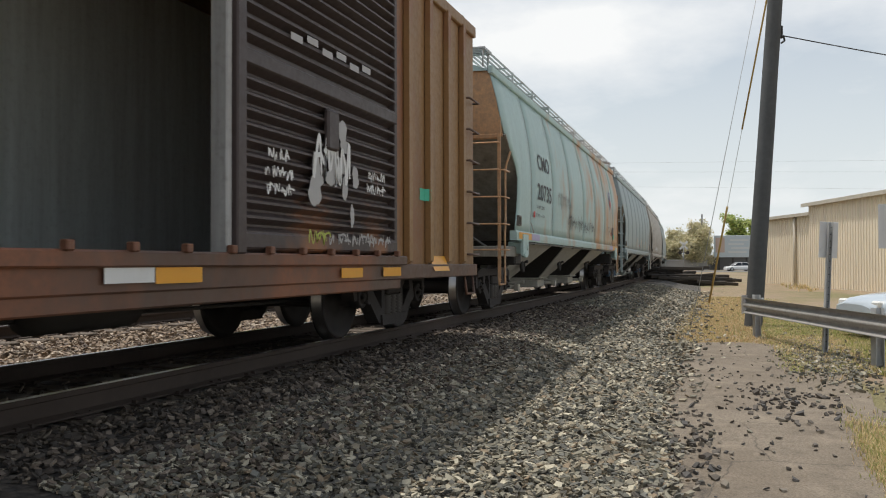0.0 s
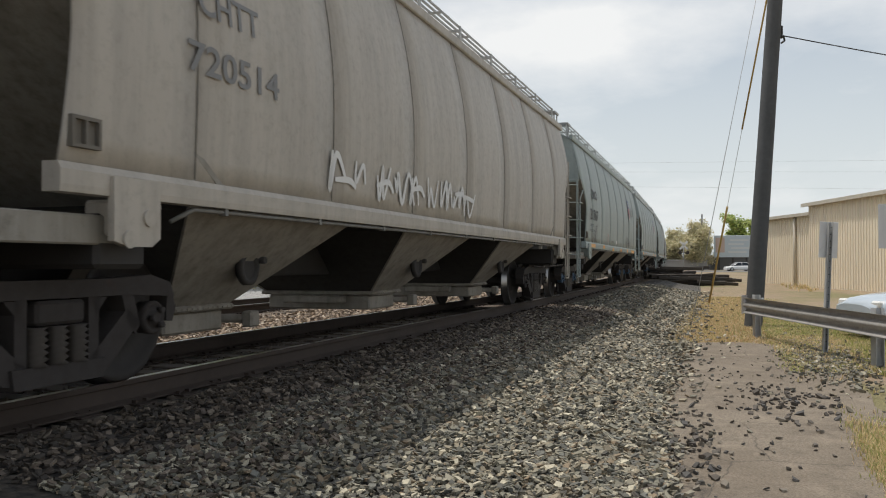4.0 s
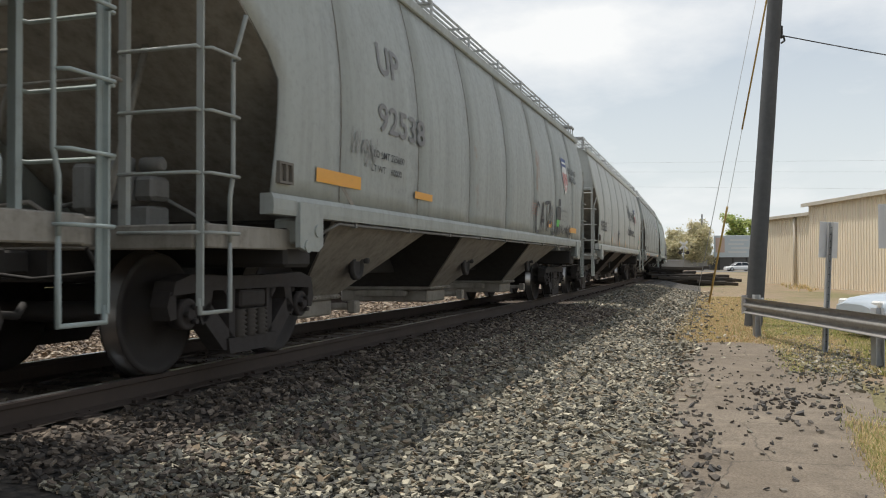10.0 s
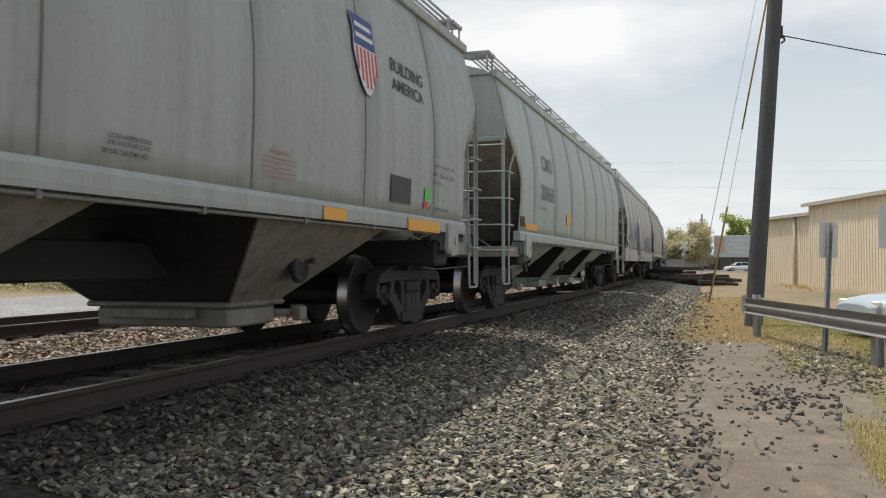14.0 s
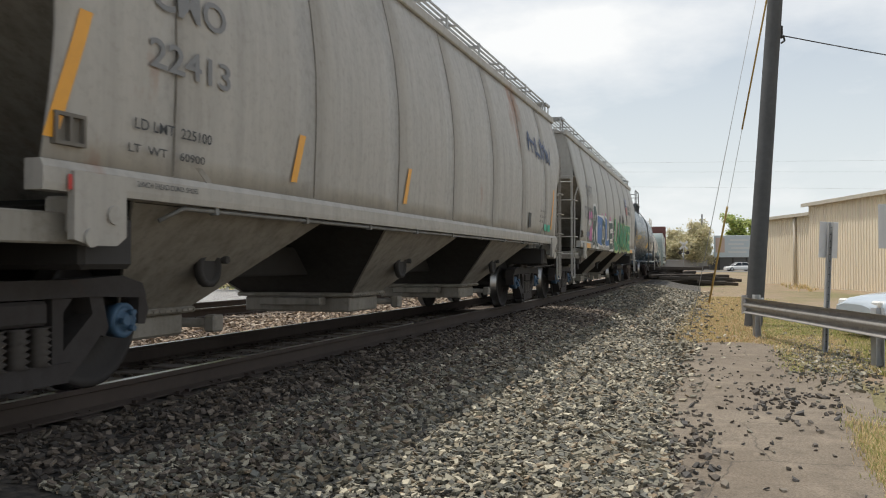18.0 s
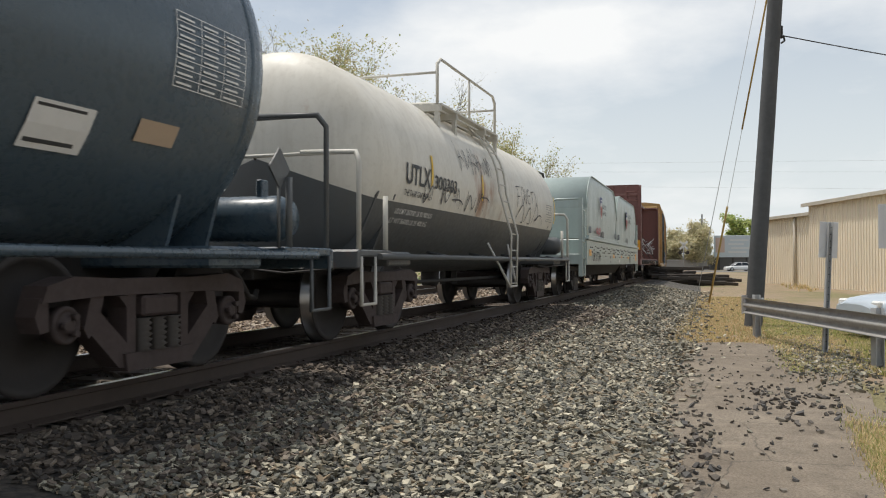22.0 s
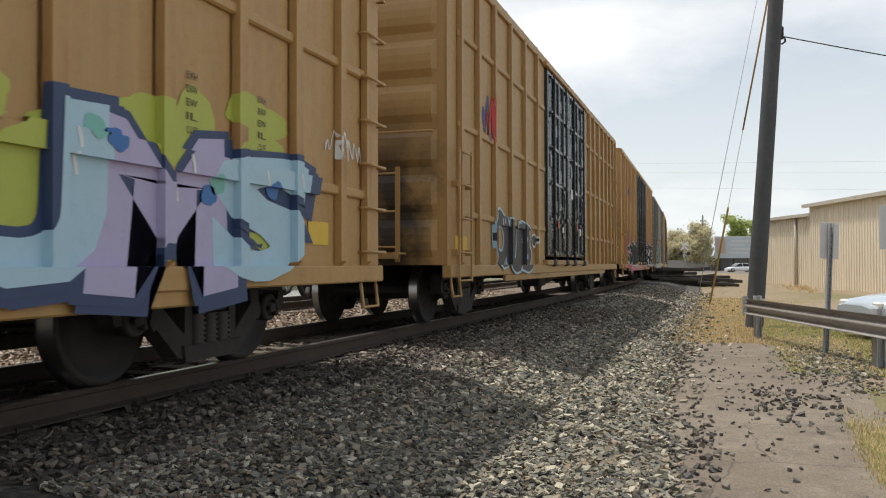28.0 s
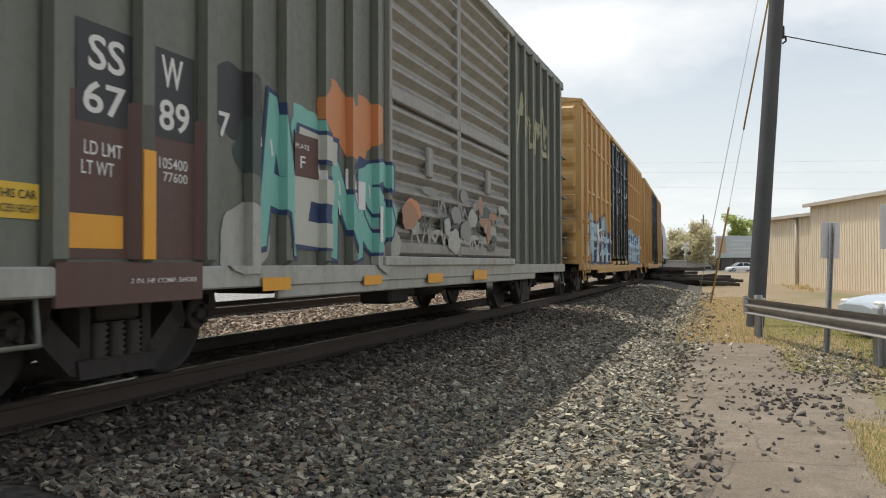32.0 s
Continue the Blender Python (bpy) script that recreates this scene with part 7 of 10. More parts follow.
def m_valve(bm):
    bevel_box(bm, -0.14, 0.14, -0.16, 0.16, 0.25, 0.50, 0.03)
    bevel_box(bm, -0.20, -0.02, 0.16, 0.32, 0.20, 0.56, 0.03)
    bevel_box(bm, -0.10, 0.12, -0.34, -0.16, 0.28, 0.46, 0.03)
    lathe(bm, [(0.05, 0.42), (0.09, 0.44), (0.09, 0.60), (0.03, 0.64)], "z", 10)
    lathe(bm, [(0.04, -0.36), (0.06, -0.34), (0.06, -0.18)], "y", 10, (0, 0, 0.55))
    pipe(bm, [(0.1, -0.3, 0.3), (0.28, -0.4, 0.2), (0.4, -0.6, 0.05), (0.9, -0.6, 0.0)], 0.016)
    pipe(bm, [(0.0, 0.3, 0.3), (-0.1, 0.5, 0.25), (0.2, 0.9, 0.05)], 0.016)
    bevel_box(bm, -0.10, 0.16, -0.30, 0.34, 0.0, 0.24, 0.02)


def m_reservoir(bm):
    lathe(bm, [(0.02, -0.62), (0.15, -0.58), (0.20, -0.48), (0.20, 0.48), (0.15, 0.58), (0.02, 0.62)], "x", 16)
    for x in (-0.3, 0.3):
        bevel_box(bm, x - 0.03, x + 0.03, -0.06, 0.06, 0.16, 0.34, 0.01)


def hopper(key, mid, L, mat, label, n=8, deep=False, lower=None, cap=None, endmat=None):
    car = empty("covered_hopper_car", label, "railway car", "covered hopper cars of the freight train")
    lower, endmat = lower or mat, endmat or mat
    inset = 1.41 if L > 16 else 1.22
    for turn in (0, 180):
        for i in range(n):
            place("side_plate", shared(("side_plate", L, n, i), hop_panel(L, n, i)), mat, car, pose(0, 0, 0, 0, 0, turn))
        place("side_sill", shared(("side_sill", L, deep), m_side_sill(L, deep)), mat, car, pose(0, 0, 0, 0, 0, turn))
        place("roof_edge", shared(("roof_edge", L), m_eave(L)), mat, car, pose(0, 0, 0, 0, 0, turn))
        place("end_wall", shared(("end_wall", L), m_hop_end(L)), endmat, car, pose(0, 0, 0, 0, 0, turn))
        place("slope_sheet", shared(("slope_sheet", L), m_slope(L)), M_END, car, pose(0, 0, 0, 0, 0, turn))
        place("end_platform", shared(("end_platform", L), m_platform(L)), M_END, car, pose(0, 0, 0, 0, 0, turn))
        place("running_board", shared(("running_board", L), m_running_board(L)), M_GALV, car, pose(0, 0, 0, 0, 0, turn), "galvanised roof walkway grating")
        place("end_walkway", shared(("end_walkway", L), m_end_walk(L)), M_GALV, car, pose(0, 0, 0, 0, 0, turn))
        for sy in (-1, 1):
            lad = place("ladder", shared(("ladder", L, sy), m_ladder(L, sy)), mat, car, pose(0, 0, 0, 0, 0, turn), "welded steel ladder with rungs")
            place("stile", shared(("bent_stile", L, sy), m_bent_stile(L, sy)), mat, lad)
            place("stile", shared(("inner_stile", L, sy), m_inner_stile(L, sy)), mat, lad)
            place("step", shared(("step", L, sy), m_step(L, sy)), mat, lad)
            for z in (1.04, 1.44, 1.86, 2.28, 2.70):
                if z < 2.6:
                    place("rung", shared(("side_rung", L, sy), m_side_rung(L, sy)), mat, lad, pose(0, 0, z))
                place("rung", shared(("end_rung", L, sy), m_end_rung(L, sy)), mat, lad, pose(0, 0, z))
        for x in (-L / 2 + inset, L / 2 - inset):
            place("jacking_pad", shared("jacking_pad", m_jack_pad), mat, car, pose(x if turn == 0 else -x, 0, 0, 0, 0, turn))
        for x in fr(-L / 2 + 0.4, L / 2 - 0.4, 9):
            place("walkway_post", shared("walkway_post", m_board_post), M_GALV, car, pose(x, 0, 0, 0, 0, turn))
    place("card_frame", shared("card_frame", m_card_frame), M_SEAM, car, pose(-L / 2 + 1.0, 0, 0), "small steel route-card frame")
    place("train_pipe", shared(("train_pipe", L), m_train_pipe(L)), M_VALVE, car)
    for i in range(1, n):
        place("weld_seam", shared("weld_seam", m_seam), M_SEAM, car, pose(-L / 2 + L * i / n, 0, 0))
    place("roof", shared(("roof", L), m_hop_roof(L)), mat, car)
    place("centre_sill", shared(("centre_sill", L), m_centre_sill(L)), M_UNDER, car)
    for x in BAYS:
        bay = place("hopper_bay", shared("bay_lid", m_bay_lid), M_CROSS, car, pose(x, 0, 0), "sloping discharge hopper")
        for sy in (-1, 1):
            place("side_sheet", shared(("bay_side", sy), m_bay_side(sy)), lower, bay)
            place("vibrator_bracket", shared("vibrator_bracket", m_bay_port), M_UNDER, bay, pose(0.05, sy * 1.10, 0.80, 0, 0, 0 if sy < 0 else 180))
        for end in (0, 1):
            place("cross_sheet", shared(("bay_cross", end), m_bay_cross(end)), M_CROSS, bay, None, "cross sheet in black grime with its underside shade painted in")
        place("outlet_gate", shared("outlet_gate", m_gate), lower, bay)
    for a, b in zip(BAYS, BAYS[1:]):
        half = (b - a + BAY_TOP[0] - BAY_TOP[1]) / 2
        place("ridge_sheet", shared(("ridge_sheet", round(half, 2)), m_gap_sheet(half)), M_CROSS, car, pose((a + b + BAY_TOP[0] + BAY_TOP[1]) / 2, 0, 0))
    for x in (-5.2, -1.75, 1.75, 5.2):
        place("roof_hatch", shared("roof_hatch", m_hatch), mat, car, pose(x, 0, 0))
    place("brake_wheel", shared("brake_wheel", m_brake_wheel), mat, car, pose(L / 2 - 0.02, 0.55, 2.0))
    place("brake_valve", shared("brake_valve", m_valve), M_VALVE, car, pose(-L / 2 + 0.45, -0.55, 1.02))
    place("air_reservoir", shared("air_reservoir", m_reservoir), endmat, car, pose(L / 2 - 0.75, -0.5, 1.35))
    add_couplers(car, L / 2)
    wheels = []
    for x in (-L / 2 + inset, L / 2 - inset):
        wheels += [(w, dx) for w, dx in add_truck(car, x, None, cap)]
    surf = HOP_DEEP if deep else HOP_SURF
    marks(car, key, surf)
    TRAIN.append((car, mid, wheels))
    return car, surf


P_GREEN_GREY = (0.35, 0.405, 0.39)
P_GREY = (0.36, 0.385, 0.36)
P_TAN = (0.47, 0.43, 0.37)
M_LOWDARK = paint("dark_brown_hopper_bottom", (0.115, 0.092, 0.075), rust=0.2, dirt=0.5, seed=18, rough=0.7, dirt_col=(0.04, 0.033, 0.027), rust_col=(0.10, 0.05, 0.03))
# Grime and underside shade of the bay and ridge sheets, painted as black.
M_CROSS = paint("grimy_shaded_black_sheet", (0.030, 0.027, 0.024), rust=0.1, dirt=0.3, seed=9, rough=0.8, dirt_col=(0.02, 0.018, 0.016), rust_col=(0.05, 0.03, 0.02))
# Platform grime; the slope sheet's shade is also put into this darker tone.
M_END = paint("grimy_shaded_end_sheet", (0.31, 0.29, 0.25), rust=0.12, dirt=0.5, seed=19, rough=0.7, dirt_col=(0.06, 0.05, 0.04), rust_col=(0.10, 0.05, 0.03))
M_VALVE = paint("dusty_brake_gear_grey", (0.20, 0.20, 0.19), rust=0.1, dirt=0.5, seed=29)
M_SEAM = plain("grimy_weld_line", (0.17, 0.155, 0.13), 0.8, 0, 0.6, 3.0)
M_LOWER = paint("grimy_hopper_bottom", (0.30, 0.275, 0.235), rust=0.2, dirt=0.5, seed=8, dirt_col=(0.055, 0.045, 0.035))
M_BLUEGRAF = flat("blue_spray_paint", (0.06, 0.16, 0.36))
M_DARKGRAF = flat("black_spray_paint", (0.04, 0.04, 0.045))
M_FAINTGRAF = flat("faint_grey_spray_paint", (0.24, 0.24, 0.23))
M_PINKGRAF = flat("pink_spray_paint", (0.55, 0.16, 0.36))
M_LIMEGRAF = flat("lime_spray_paint", (0.42, 0.46, 0.08))
M_TEALGRAF = flat("turquoise_spray_paint", (0.20, 0.48, 0.42))
M_LILACGRAF = flat("lilac_spray_paint", (0.44, 0.40, 0.58))
M_ICEGRAF = flat("pale_blue_spray_paint", (0.40, 0.58, 0.68))
M_OCHREGRAF = flat("orange_spray_paint", (0.58, 0.24, 0.10))
M_REDGRAF = flat("red_spray_paint", (0.42, 0.06, 0.08))
M_NAVYGRAF = flat("navy_spray_paint", (0.035, 0.06, 0.14))

h1, s1 = hopper("h1", -124.7, 16.3, paint("rust_stained_blue_grey_paint", (0.45, 0.60, 0.575), rust=0.74, dirt=0.12, seed=1, rust_col=(0.34, 0.165, 0.06), drift=0.027), "pale blue-grey covered hopper car with large rust stains", lower=paint("pale_hopper_bottom", (0.50, 0.48, 0.42), 0.12, 0.3, 1))
for x0, x1, mt, lb in ((-7.2, -6.18, M_ORANGE, "orange sill band"), (-6.18, -5.5, M_LILACGRAF, "lavender sill band"), (5.23, 5.95, M_LILACGRAF, "lavender sill band"), (5.95, 7.2, M_ORANGE, "orange sill band")):
    patch(h1, s1, x0, x1, 1.235, 1.345, mt, "sill_band", lb, 0.004)
write(h1, s1, "CMO", -5.55, 2.55, 0.30, 1.1, M_BLACK)
shield(h1, s1, 5.17, 5.6, 2.37, 2.98)
scrawl(h1, s1, -2.3, 1.7, 1.55, 1.95, M_DARKGRAF, 21, 9, 0.025)
scrawl(h1, s1, -3.6, -1.8, 1.95, 2.35, M_FAINTGRAF, 22, 6, 0.02)
h2, s2 = hopper("h2", -107.6, 15.4, paint("clean_green_grey_paint", (0.33, 0.405, 0.415), rust=0.0, dirt=0.10, seed=2), "clean grey-green covered hopper car with yellow strips", cap=CAP_BLUE, lower=paint("grey_hopper_bottom", (0.33, 0.36, 0.35), 0.02, 0.4, 2))
strokes(h2, s2, [[(0.45, 1.78), (0.62, 1.84), (0.82, 1.8)], [(0.5, 1.76), (0.52, 1.5)], [(0.78, 1.78), (0.8, 1.5)], [(0.46, 1.5), (0.84, 1.48)]], 0.022, M_DARKGRAF)
scrawl(h2, s2, 1.9, 3.3, 1.5, 1.7, flat("pale_ochre_spray_paint", (0.36, 0.36, 0.27)), 23, 6, 0.035)
h3, s3 = hopper("h3", -90.4, 16.3, paint("dusty_tan_grey_paint", P_TAN, rust=0.1, dirt=0.3, seed=3), "dusty tan-grey covered hopper car", lower=M_LOWER)
scrawl(h3, s3, -4.2, 0.3, 1.45, 1.85, M_WHITE, 24, 9, 0.06)
h4, s4 = hopper("h4", -72.8, 16.3, paint("grey_green_paint_a", P_GREEN_GREY, rust=0.02, dirt=0.22, seed=4), "grey-green covered hopper car with a small road shield", lower=M_LOWER, cap=CAP_BLUE)
shield(h4, s4, 3.94, 4.5, 2.43, 3.17)
ovals = lambda cx, cz, rx, rz: [(cx + rx * math.cos(a), cz + rz * math.sin(a)) for a in fr(0.4, 6.9, 12)]
strokes(h4, s4, [ovals(-5.72, 1.55, 0.19, 0.15), ovals(-5.38, 1.58, 0.19, 0.18), [(-5.5, 1.72), (-5.44, 1.82), (-5.32, 1.80), (-5.30, 1.70)], [(-5.25, 1.74), (-5.12, 1.88), (-5.05, 1.86)], [(-5.5, 1.68), (-5.22, 1.68), (-5.24, 1.45), (-5.48, 1.45), (-5.5, 1.68)], [(-5.42, 1.62), (-5.34, 1.64), (-5.36, 1.55), (-5.42, 1.50), (-5.30, 1.48)], [(-5.78, 1.62), (-5.76, 1.48), (-5.64, 1.46)], [(-5.68, 1.62), (-5.66, 1.52)], [(-5.60, 1.60), (-5.58, 1.50)]], 0.026, M_DARKGRAF)
scrawl(h4, s4, 2.84, 4.6, 1.36, 1.77, M_DARKGRAF, 26, 5, 0.035)
h5, s5 = hopper("h5", -55.35, 15.4, paint("grey_green_paint_b", (0.365, 0.42, 0.41), rust=0.0, dirt=0.15, seed=5), "plain grey covered hopper car with red and green stickers", lower=M_LOWER, cap=CAP_BLUE)
shield(h5, s5, 3.8, 4.4, 2.45, 3.2)
h6, s6 = hopper("h6", -38.15, 16.3, paint("grey_green_paint_c", P_GREEN_GREY, rust=0.03, dirt=0.22, seed=6), "grey covered hopper car with blue and black spray tags", lower=M_LOWER, cap=CAP_BLUE)
shield(h6, s6, 4.1, 4.7, 2.7, 3.39)
strokes(h6, s6, [[(-2.2, 2.3), (-2.1, 2.85), (-1.95, 2.35)], [(-2.18, 2.5), (-1.95, 2.52)], [(-1.85, 2.4), (-1.8, 2.9), (-1.6, 2.7), (-1.85, 2.6)], [(-1.5, 2.85), (-1.62, 2.5), (-1.35, 2.4), (-1.3, 2.8), (-1.45, 2.85)]], 0.055, M_BLUEGRAF)
scrawl(h6, s6, 2.46, 5.4, 1.5, 1.92, M_FAINTGRAF, 28, 6, 0.05)
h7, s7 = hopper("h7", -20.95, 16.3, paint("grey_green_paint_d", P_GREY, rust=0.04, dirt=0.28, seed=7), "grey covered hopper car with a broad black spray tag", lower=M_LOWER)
shield(h7, s7, 4.87, 5.5, 2.32, 3.08)
strokes(h7, s7, [[(2.5, 1.85), (2.3, 1.93), (2.18, 1.65), (2.25, 1.42), (2.5, 1.44)], [(2.62, 1.42), (2.78, 1.95), (2.9, 1.42)], [(2.65, 1.62), (2.92, 1.64)], [(2.95, 1.97), (3.4, 2.02)], [(3.15, 1.98), (3.16, 1.45)], [(3.3, 1.44), (3.48, 2.02), (3.62, 1.44)], [(3.36, 1.62), (3.62, 1.64)], [(3.72, 1.98), (3.74, 1.46), (4.0, 1.45)]], 0.075, M_DARKGRAF)
scrawl(h7, s7, 4.0, 5.9, 1.40, 1.66, M_DARKGRAF, 29, 6, 0.05)
scrawl(h7, s7, -5.9, -5.3, 1.75, 2.1, M_FAINTGRAF, 59, 3, 0.02)
h8, s8 = hopper("h8", -3.05, 16.3, paint("chalky_white_paint", (0.50, 0.52, 0.49), rust=0.08, dirt=0.22, seed=8), "chalky white covered hopper car with a slogan and black specks", lower=M_LOWDARK)
shield(h8, s8, 4.19, 4.7, 2.34, 2.96)
strokes(h8, s8, [[(-3.5, 1.45), (-3.35, 1.78), (-3.1, 1.55), (-3.3, 1.42)], [(-3.0, 1.45), (-2.85, 1.8), (-2.65, 1.5), (-2.9, 1.55)], [(-2.5, 1.75), (-2.3, 1.5), (-2.6, 1.42), (-2.2, 1.7)]], 0.022, M_FADERED)
rng = random.Random(6)
for k in range(190):
    blot(h8, s8, rng.gauss(-4.9, 0.75), min(3.1, max(1.45, rng.gauss(2.0, 0.33))), 0.007 + 0.006 * rng.random(), 0.008 + 0.008 * rng.random(), M_DARKGRAF, 0.006, k, "black speck")
scrawl(h8, s8, -2.3, -1.6, 1.55, 2.0, M_DARKGRAF, 31, 3, 0.04)
h9, s9 = hopper("h9", 14.8, 16.3, paint("dusty_grey_paint_e", (0.385, 0.415, 0.395), rust=0.03, dirt=0.28, seed=9), "dusty light grey covered hopper car with a road shield", lower=M_LOWER)
shield(h9, s9, 3.81, 4.4, 2.45, 3.21)
scrawl(h9, s9, -5.6, -4.6, 1.45, 1.75, M_DARKGRAF, 32, 3, 0.018)
h10, s10 = hopper("h10", 32.55, 16.3, paint("green_grey_rusty_paint", (0.43, 0.49, 0.455), rust=0.35, dirt=0.2, seed=10, rust_col=(0.33, 0.19, 0.08)), "pale green-grey covered hopper car with rust blooms", lower=paint("pale_green_bottom", (0.44, 0.47, 0.42), 0.1, 0.35, 3))
h11, s11 = hopper("h11", 50.4, 16.3, paint("tagged_light_grey_paint", (0.47, 0.475, 0.445), rust=0.05, dirt=0.25, seed=11), "light grey covered hopper car covered in blue graffiti", deep=True, lower=M_LOWDARK)
M_SMOKEBLUE = flat("smoky_blue_spray_paint", (0.07, 0.085, 0.11))
M_BLUEGRAF2 = flat("faded_blue_spray_paint", (0.15, 0.23, 0.34))
M_HAZEBLUE = flat("hazy_blue_spray_paint", (0.24, 0.29, 0.35))
for a, b, c, d, sd in ((-5.93, -4.57, 1.4, 2.45, 33), (-3.88, -2.6, 1.45, 2.46, 34)):
    scrawl(h11, s11, a, b, c, d, M_BLUEGRAF, sd, 4, 0.05)
for cx, cz, rx, rz, sd in ((-1.75, 1.98, 0.62, 0.60, 1), (-1.05, 1.42, 0.36, 0.34, 2), (-1.95, 1.38, 0.62, 0.34, 3)):
    blot(h11, s11, cx, cz, rx + 0.05, rz + 0.05, M_BLUEGRAF, 0.006, sd)
    blot(h11, s11, cx, cz, rx, rz, M_SMOKEBLUE, 0.009, sd)
strokes(h11, s11, [[(-1.95, 2.05), (-1.75, 2.22), (-1.5, 2.0), (-1.7, 1.75), (-1.95, 1.85)], [(-1.85, 2.08), (-1.65, 2.05), (-1.72, 1.9)]], 0.035, M_BLUEGRAF, 0.013)
blot(h11, s11, -1.55, 1.09, 0.95, 0.16, M_SMOKEBLUE, 0.007, 4)
scrawl(h11, s11, -2.3, -0.8, 0.98, 1.2, M_ICEGRAF, 38, 6, 0.03, off=0.012)
strokes(h11, s11, [[(0.36, 2.1), (0.42, 1.89), (0.27, 1.57), (0.13, 1.41), (0.51, 1.6), (0.81, 1.42), (1.1, 1.78), (1.05, 2.11), (1.25, 1.82), (1.58, 2.13), (1.49, 1.68), (1.37, 1.40)], [(1.84, 2.11), (1.94, 1.9), (1.62, 1.41), (2.08, 1.47), (2.6, 1.40)]], 0.055, M_BLUEGRAF)
for k in range(7):
    blot(h11, s11, 2.75 + k * 0.58, 1.55 + 0.25 * (k % 2), 0.42, 0.30 + 0.06 * (k % 3), M_HAZEBLUE, 0.004 + k * 0.0003, 20 + k)
piece(h11, s11, "WEMVK", 2.7, 6.5, 1.40, 2.15, (M_HAZEBLUE,), M_BLUEGRAF2, 37, 0.02, None, None, "faded blue graffiti letters", shine=False)
scrawl(h11, s11, 0.45, 1.3, 0.94, 1.14, M_DARKGRAF, 39, 4, 0.045)
rng = random.Random(5)
for k in range(70):
    blot(h11, s11, rng.gauss(-0.3, 0.9), rng.uniform(1.45, 2.9), 0.012, 0.012, M_TRUCK, 0.006, k, "rust speck")
h12, s12 = hopper("h12", 67.45, 15.4, paint("dusty_tan_grey_paint_b", (0.43, 0.405, 0.36), rust=0.05, dirt=0.3, seed=12), "dusty beige covered hopper car with yellow strips", lower=M_LOWER, cap=CAP_BLUE)
scrawl(h12, s12, 4.4, 6.4, 2.7, 3.2, M_NAVYGRAF, 39, 4, 0.06)
h13, s13 = hopper("h13", 84.8, 16.3, paint("dusty_grey_paint_f", (0.43, 0.42, 0.385), rust=0.03, dirt=0.3, seed=13), "dusty grey covered hopper car with bright graffiti", lower=M_LOWER, cap=CAP_BLUE)
shield(h13, s13, 3.76, 4.43, 2.45, 3.16)
M_GREENGRAF2 = flat("bright_green_spray_paint", (0.015, 0.24, 0.115))
M_PALELIME = flat("pale_lime_spray_paint", (0.46, 0.58, 0.22))
M_DEEPTEAL = flat("dark_teal_spray_paint", (0.012, 0.055, 0.05))
M_ROYAL = flat("royal_blue_spray_paint", (0.045, 0.16, 0.42))
rng = random.Random(44)
for k in range(26):
    blot(h13, s13, rng.uniform(-5.9, -0.4), rng.uniform(1.42, 2.2), rng.uniform(0.10, 0.32), rng.uniform(0.08, 0.2), M_PINKGRAF, 0.004 + k * 0.0001, k)
piece(h13, s13, "RIDLE", -5.2, -0.75, 1.24, 2.32, (M_DEEPTEAL, M_ROYAL, M_DEEPTEAL, M_ROYAL, M_DEEPTEAL), M_WHITE, 40, 0.075, None, None, "dark teal and blue graffiti letters edged in white", (1.0, 0.8, 0.78, 0.84, 0.76))
for k in range(9):
    blot(h13, s13, (-0.35, -0.2, 1.6, 1.75, 2.6, 2.9, 4.6, 4.8, 0.0)[k], (1.5, 1.8, 2.25, 2.1, 2.3, 2.15, 1.9, 1.6, 1.35)[k], 0.22, 0.2, M_DARKGRAF, 0.0062 + k * 0.00006, 60 + k)
piece(h13, s13, "LAWAKE", -0.1, 4.9, 1.24, 2.24, (M_GREENGRAF2,), M_PALELIME, 43, 0.035, M_PALELIME, None, "green graffiti letters edged in pale lime", (1.0, 0.93, 0.93, 1.0, 0.93, 0.96), over=0.20, bold=0.10, shares=(0.75, 1.2, 1.15, 0.9, 1.0, 1.0))
write(h13, s13, "PHONE", -0.62, 1.74, 0.10, 0.36, M_WHITE, 0.02)
write(h13, s13, "HELM", -0.56, 1.60, 0.10, 0.28, M_WHITE, 0.02)
write(h13, s13, "19", -0.55, 1.40, 0.08, 0.12, M_WHITE, 0.02)
for x, z, sd in ((-6.1, 1.75, 90), (-6.3, 1.45, 91)):
    scrawl(h13, s13, x, x + 0.45, z, z + 0.22, (M_WHITE, M_ROYAL)[sd - 90], sd, 4, 0.02)


# ---- box cars ----
def m_end_wall(W, H, ribs):
    def build(bm):
        nz = ribs * 6
        prev = None
        for j in range(nz + 1):
            z = 0.82 + (H - 0.82) * j / nz
            d = (0.0, 0.0, 0.06, 0.075, 0.075, 0.06)[j % 6] if 1 < j < nz - 1 else 0
            row = [bm.verts.new((d if abs(y) < W - 0.12 else 0, y, z)) for y in (-W, -W + 0.12, -W + 0.18, 0, W - 0.18, W - 0.12, W)]
            row[1].co.x = row[5].co.x = 0
            if prev:
                for a in range(6):
                    bm.faces.new((prev[a], prev[a + 1], row[a + 1], row[a]))
            prev = row
        box(bm, -0.06, -0.01, -W, W, 0.82, H)
    return build


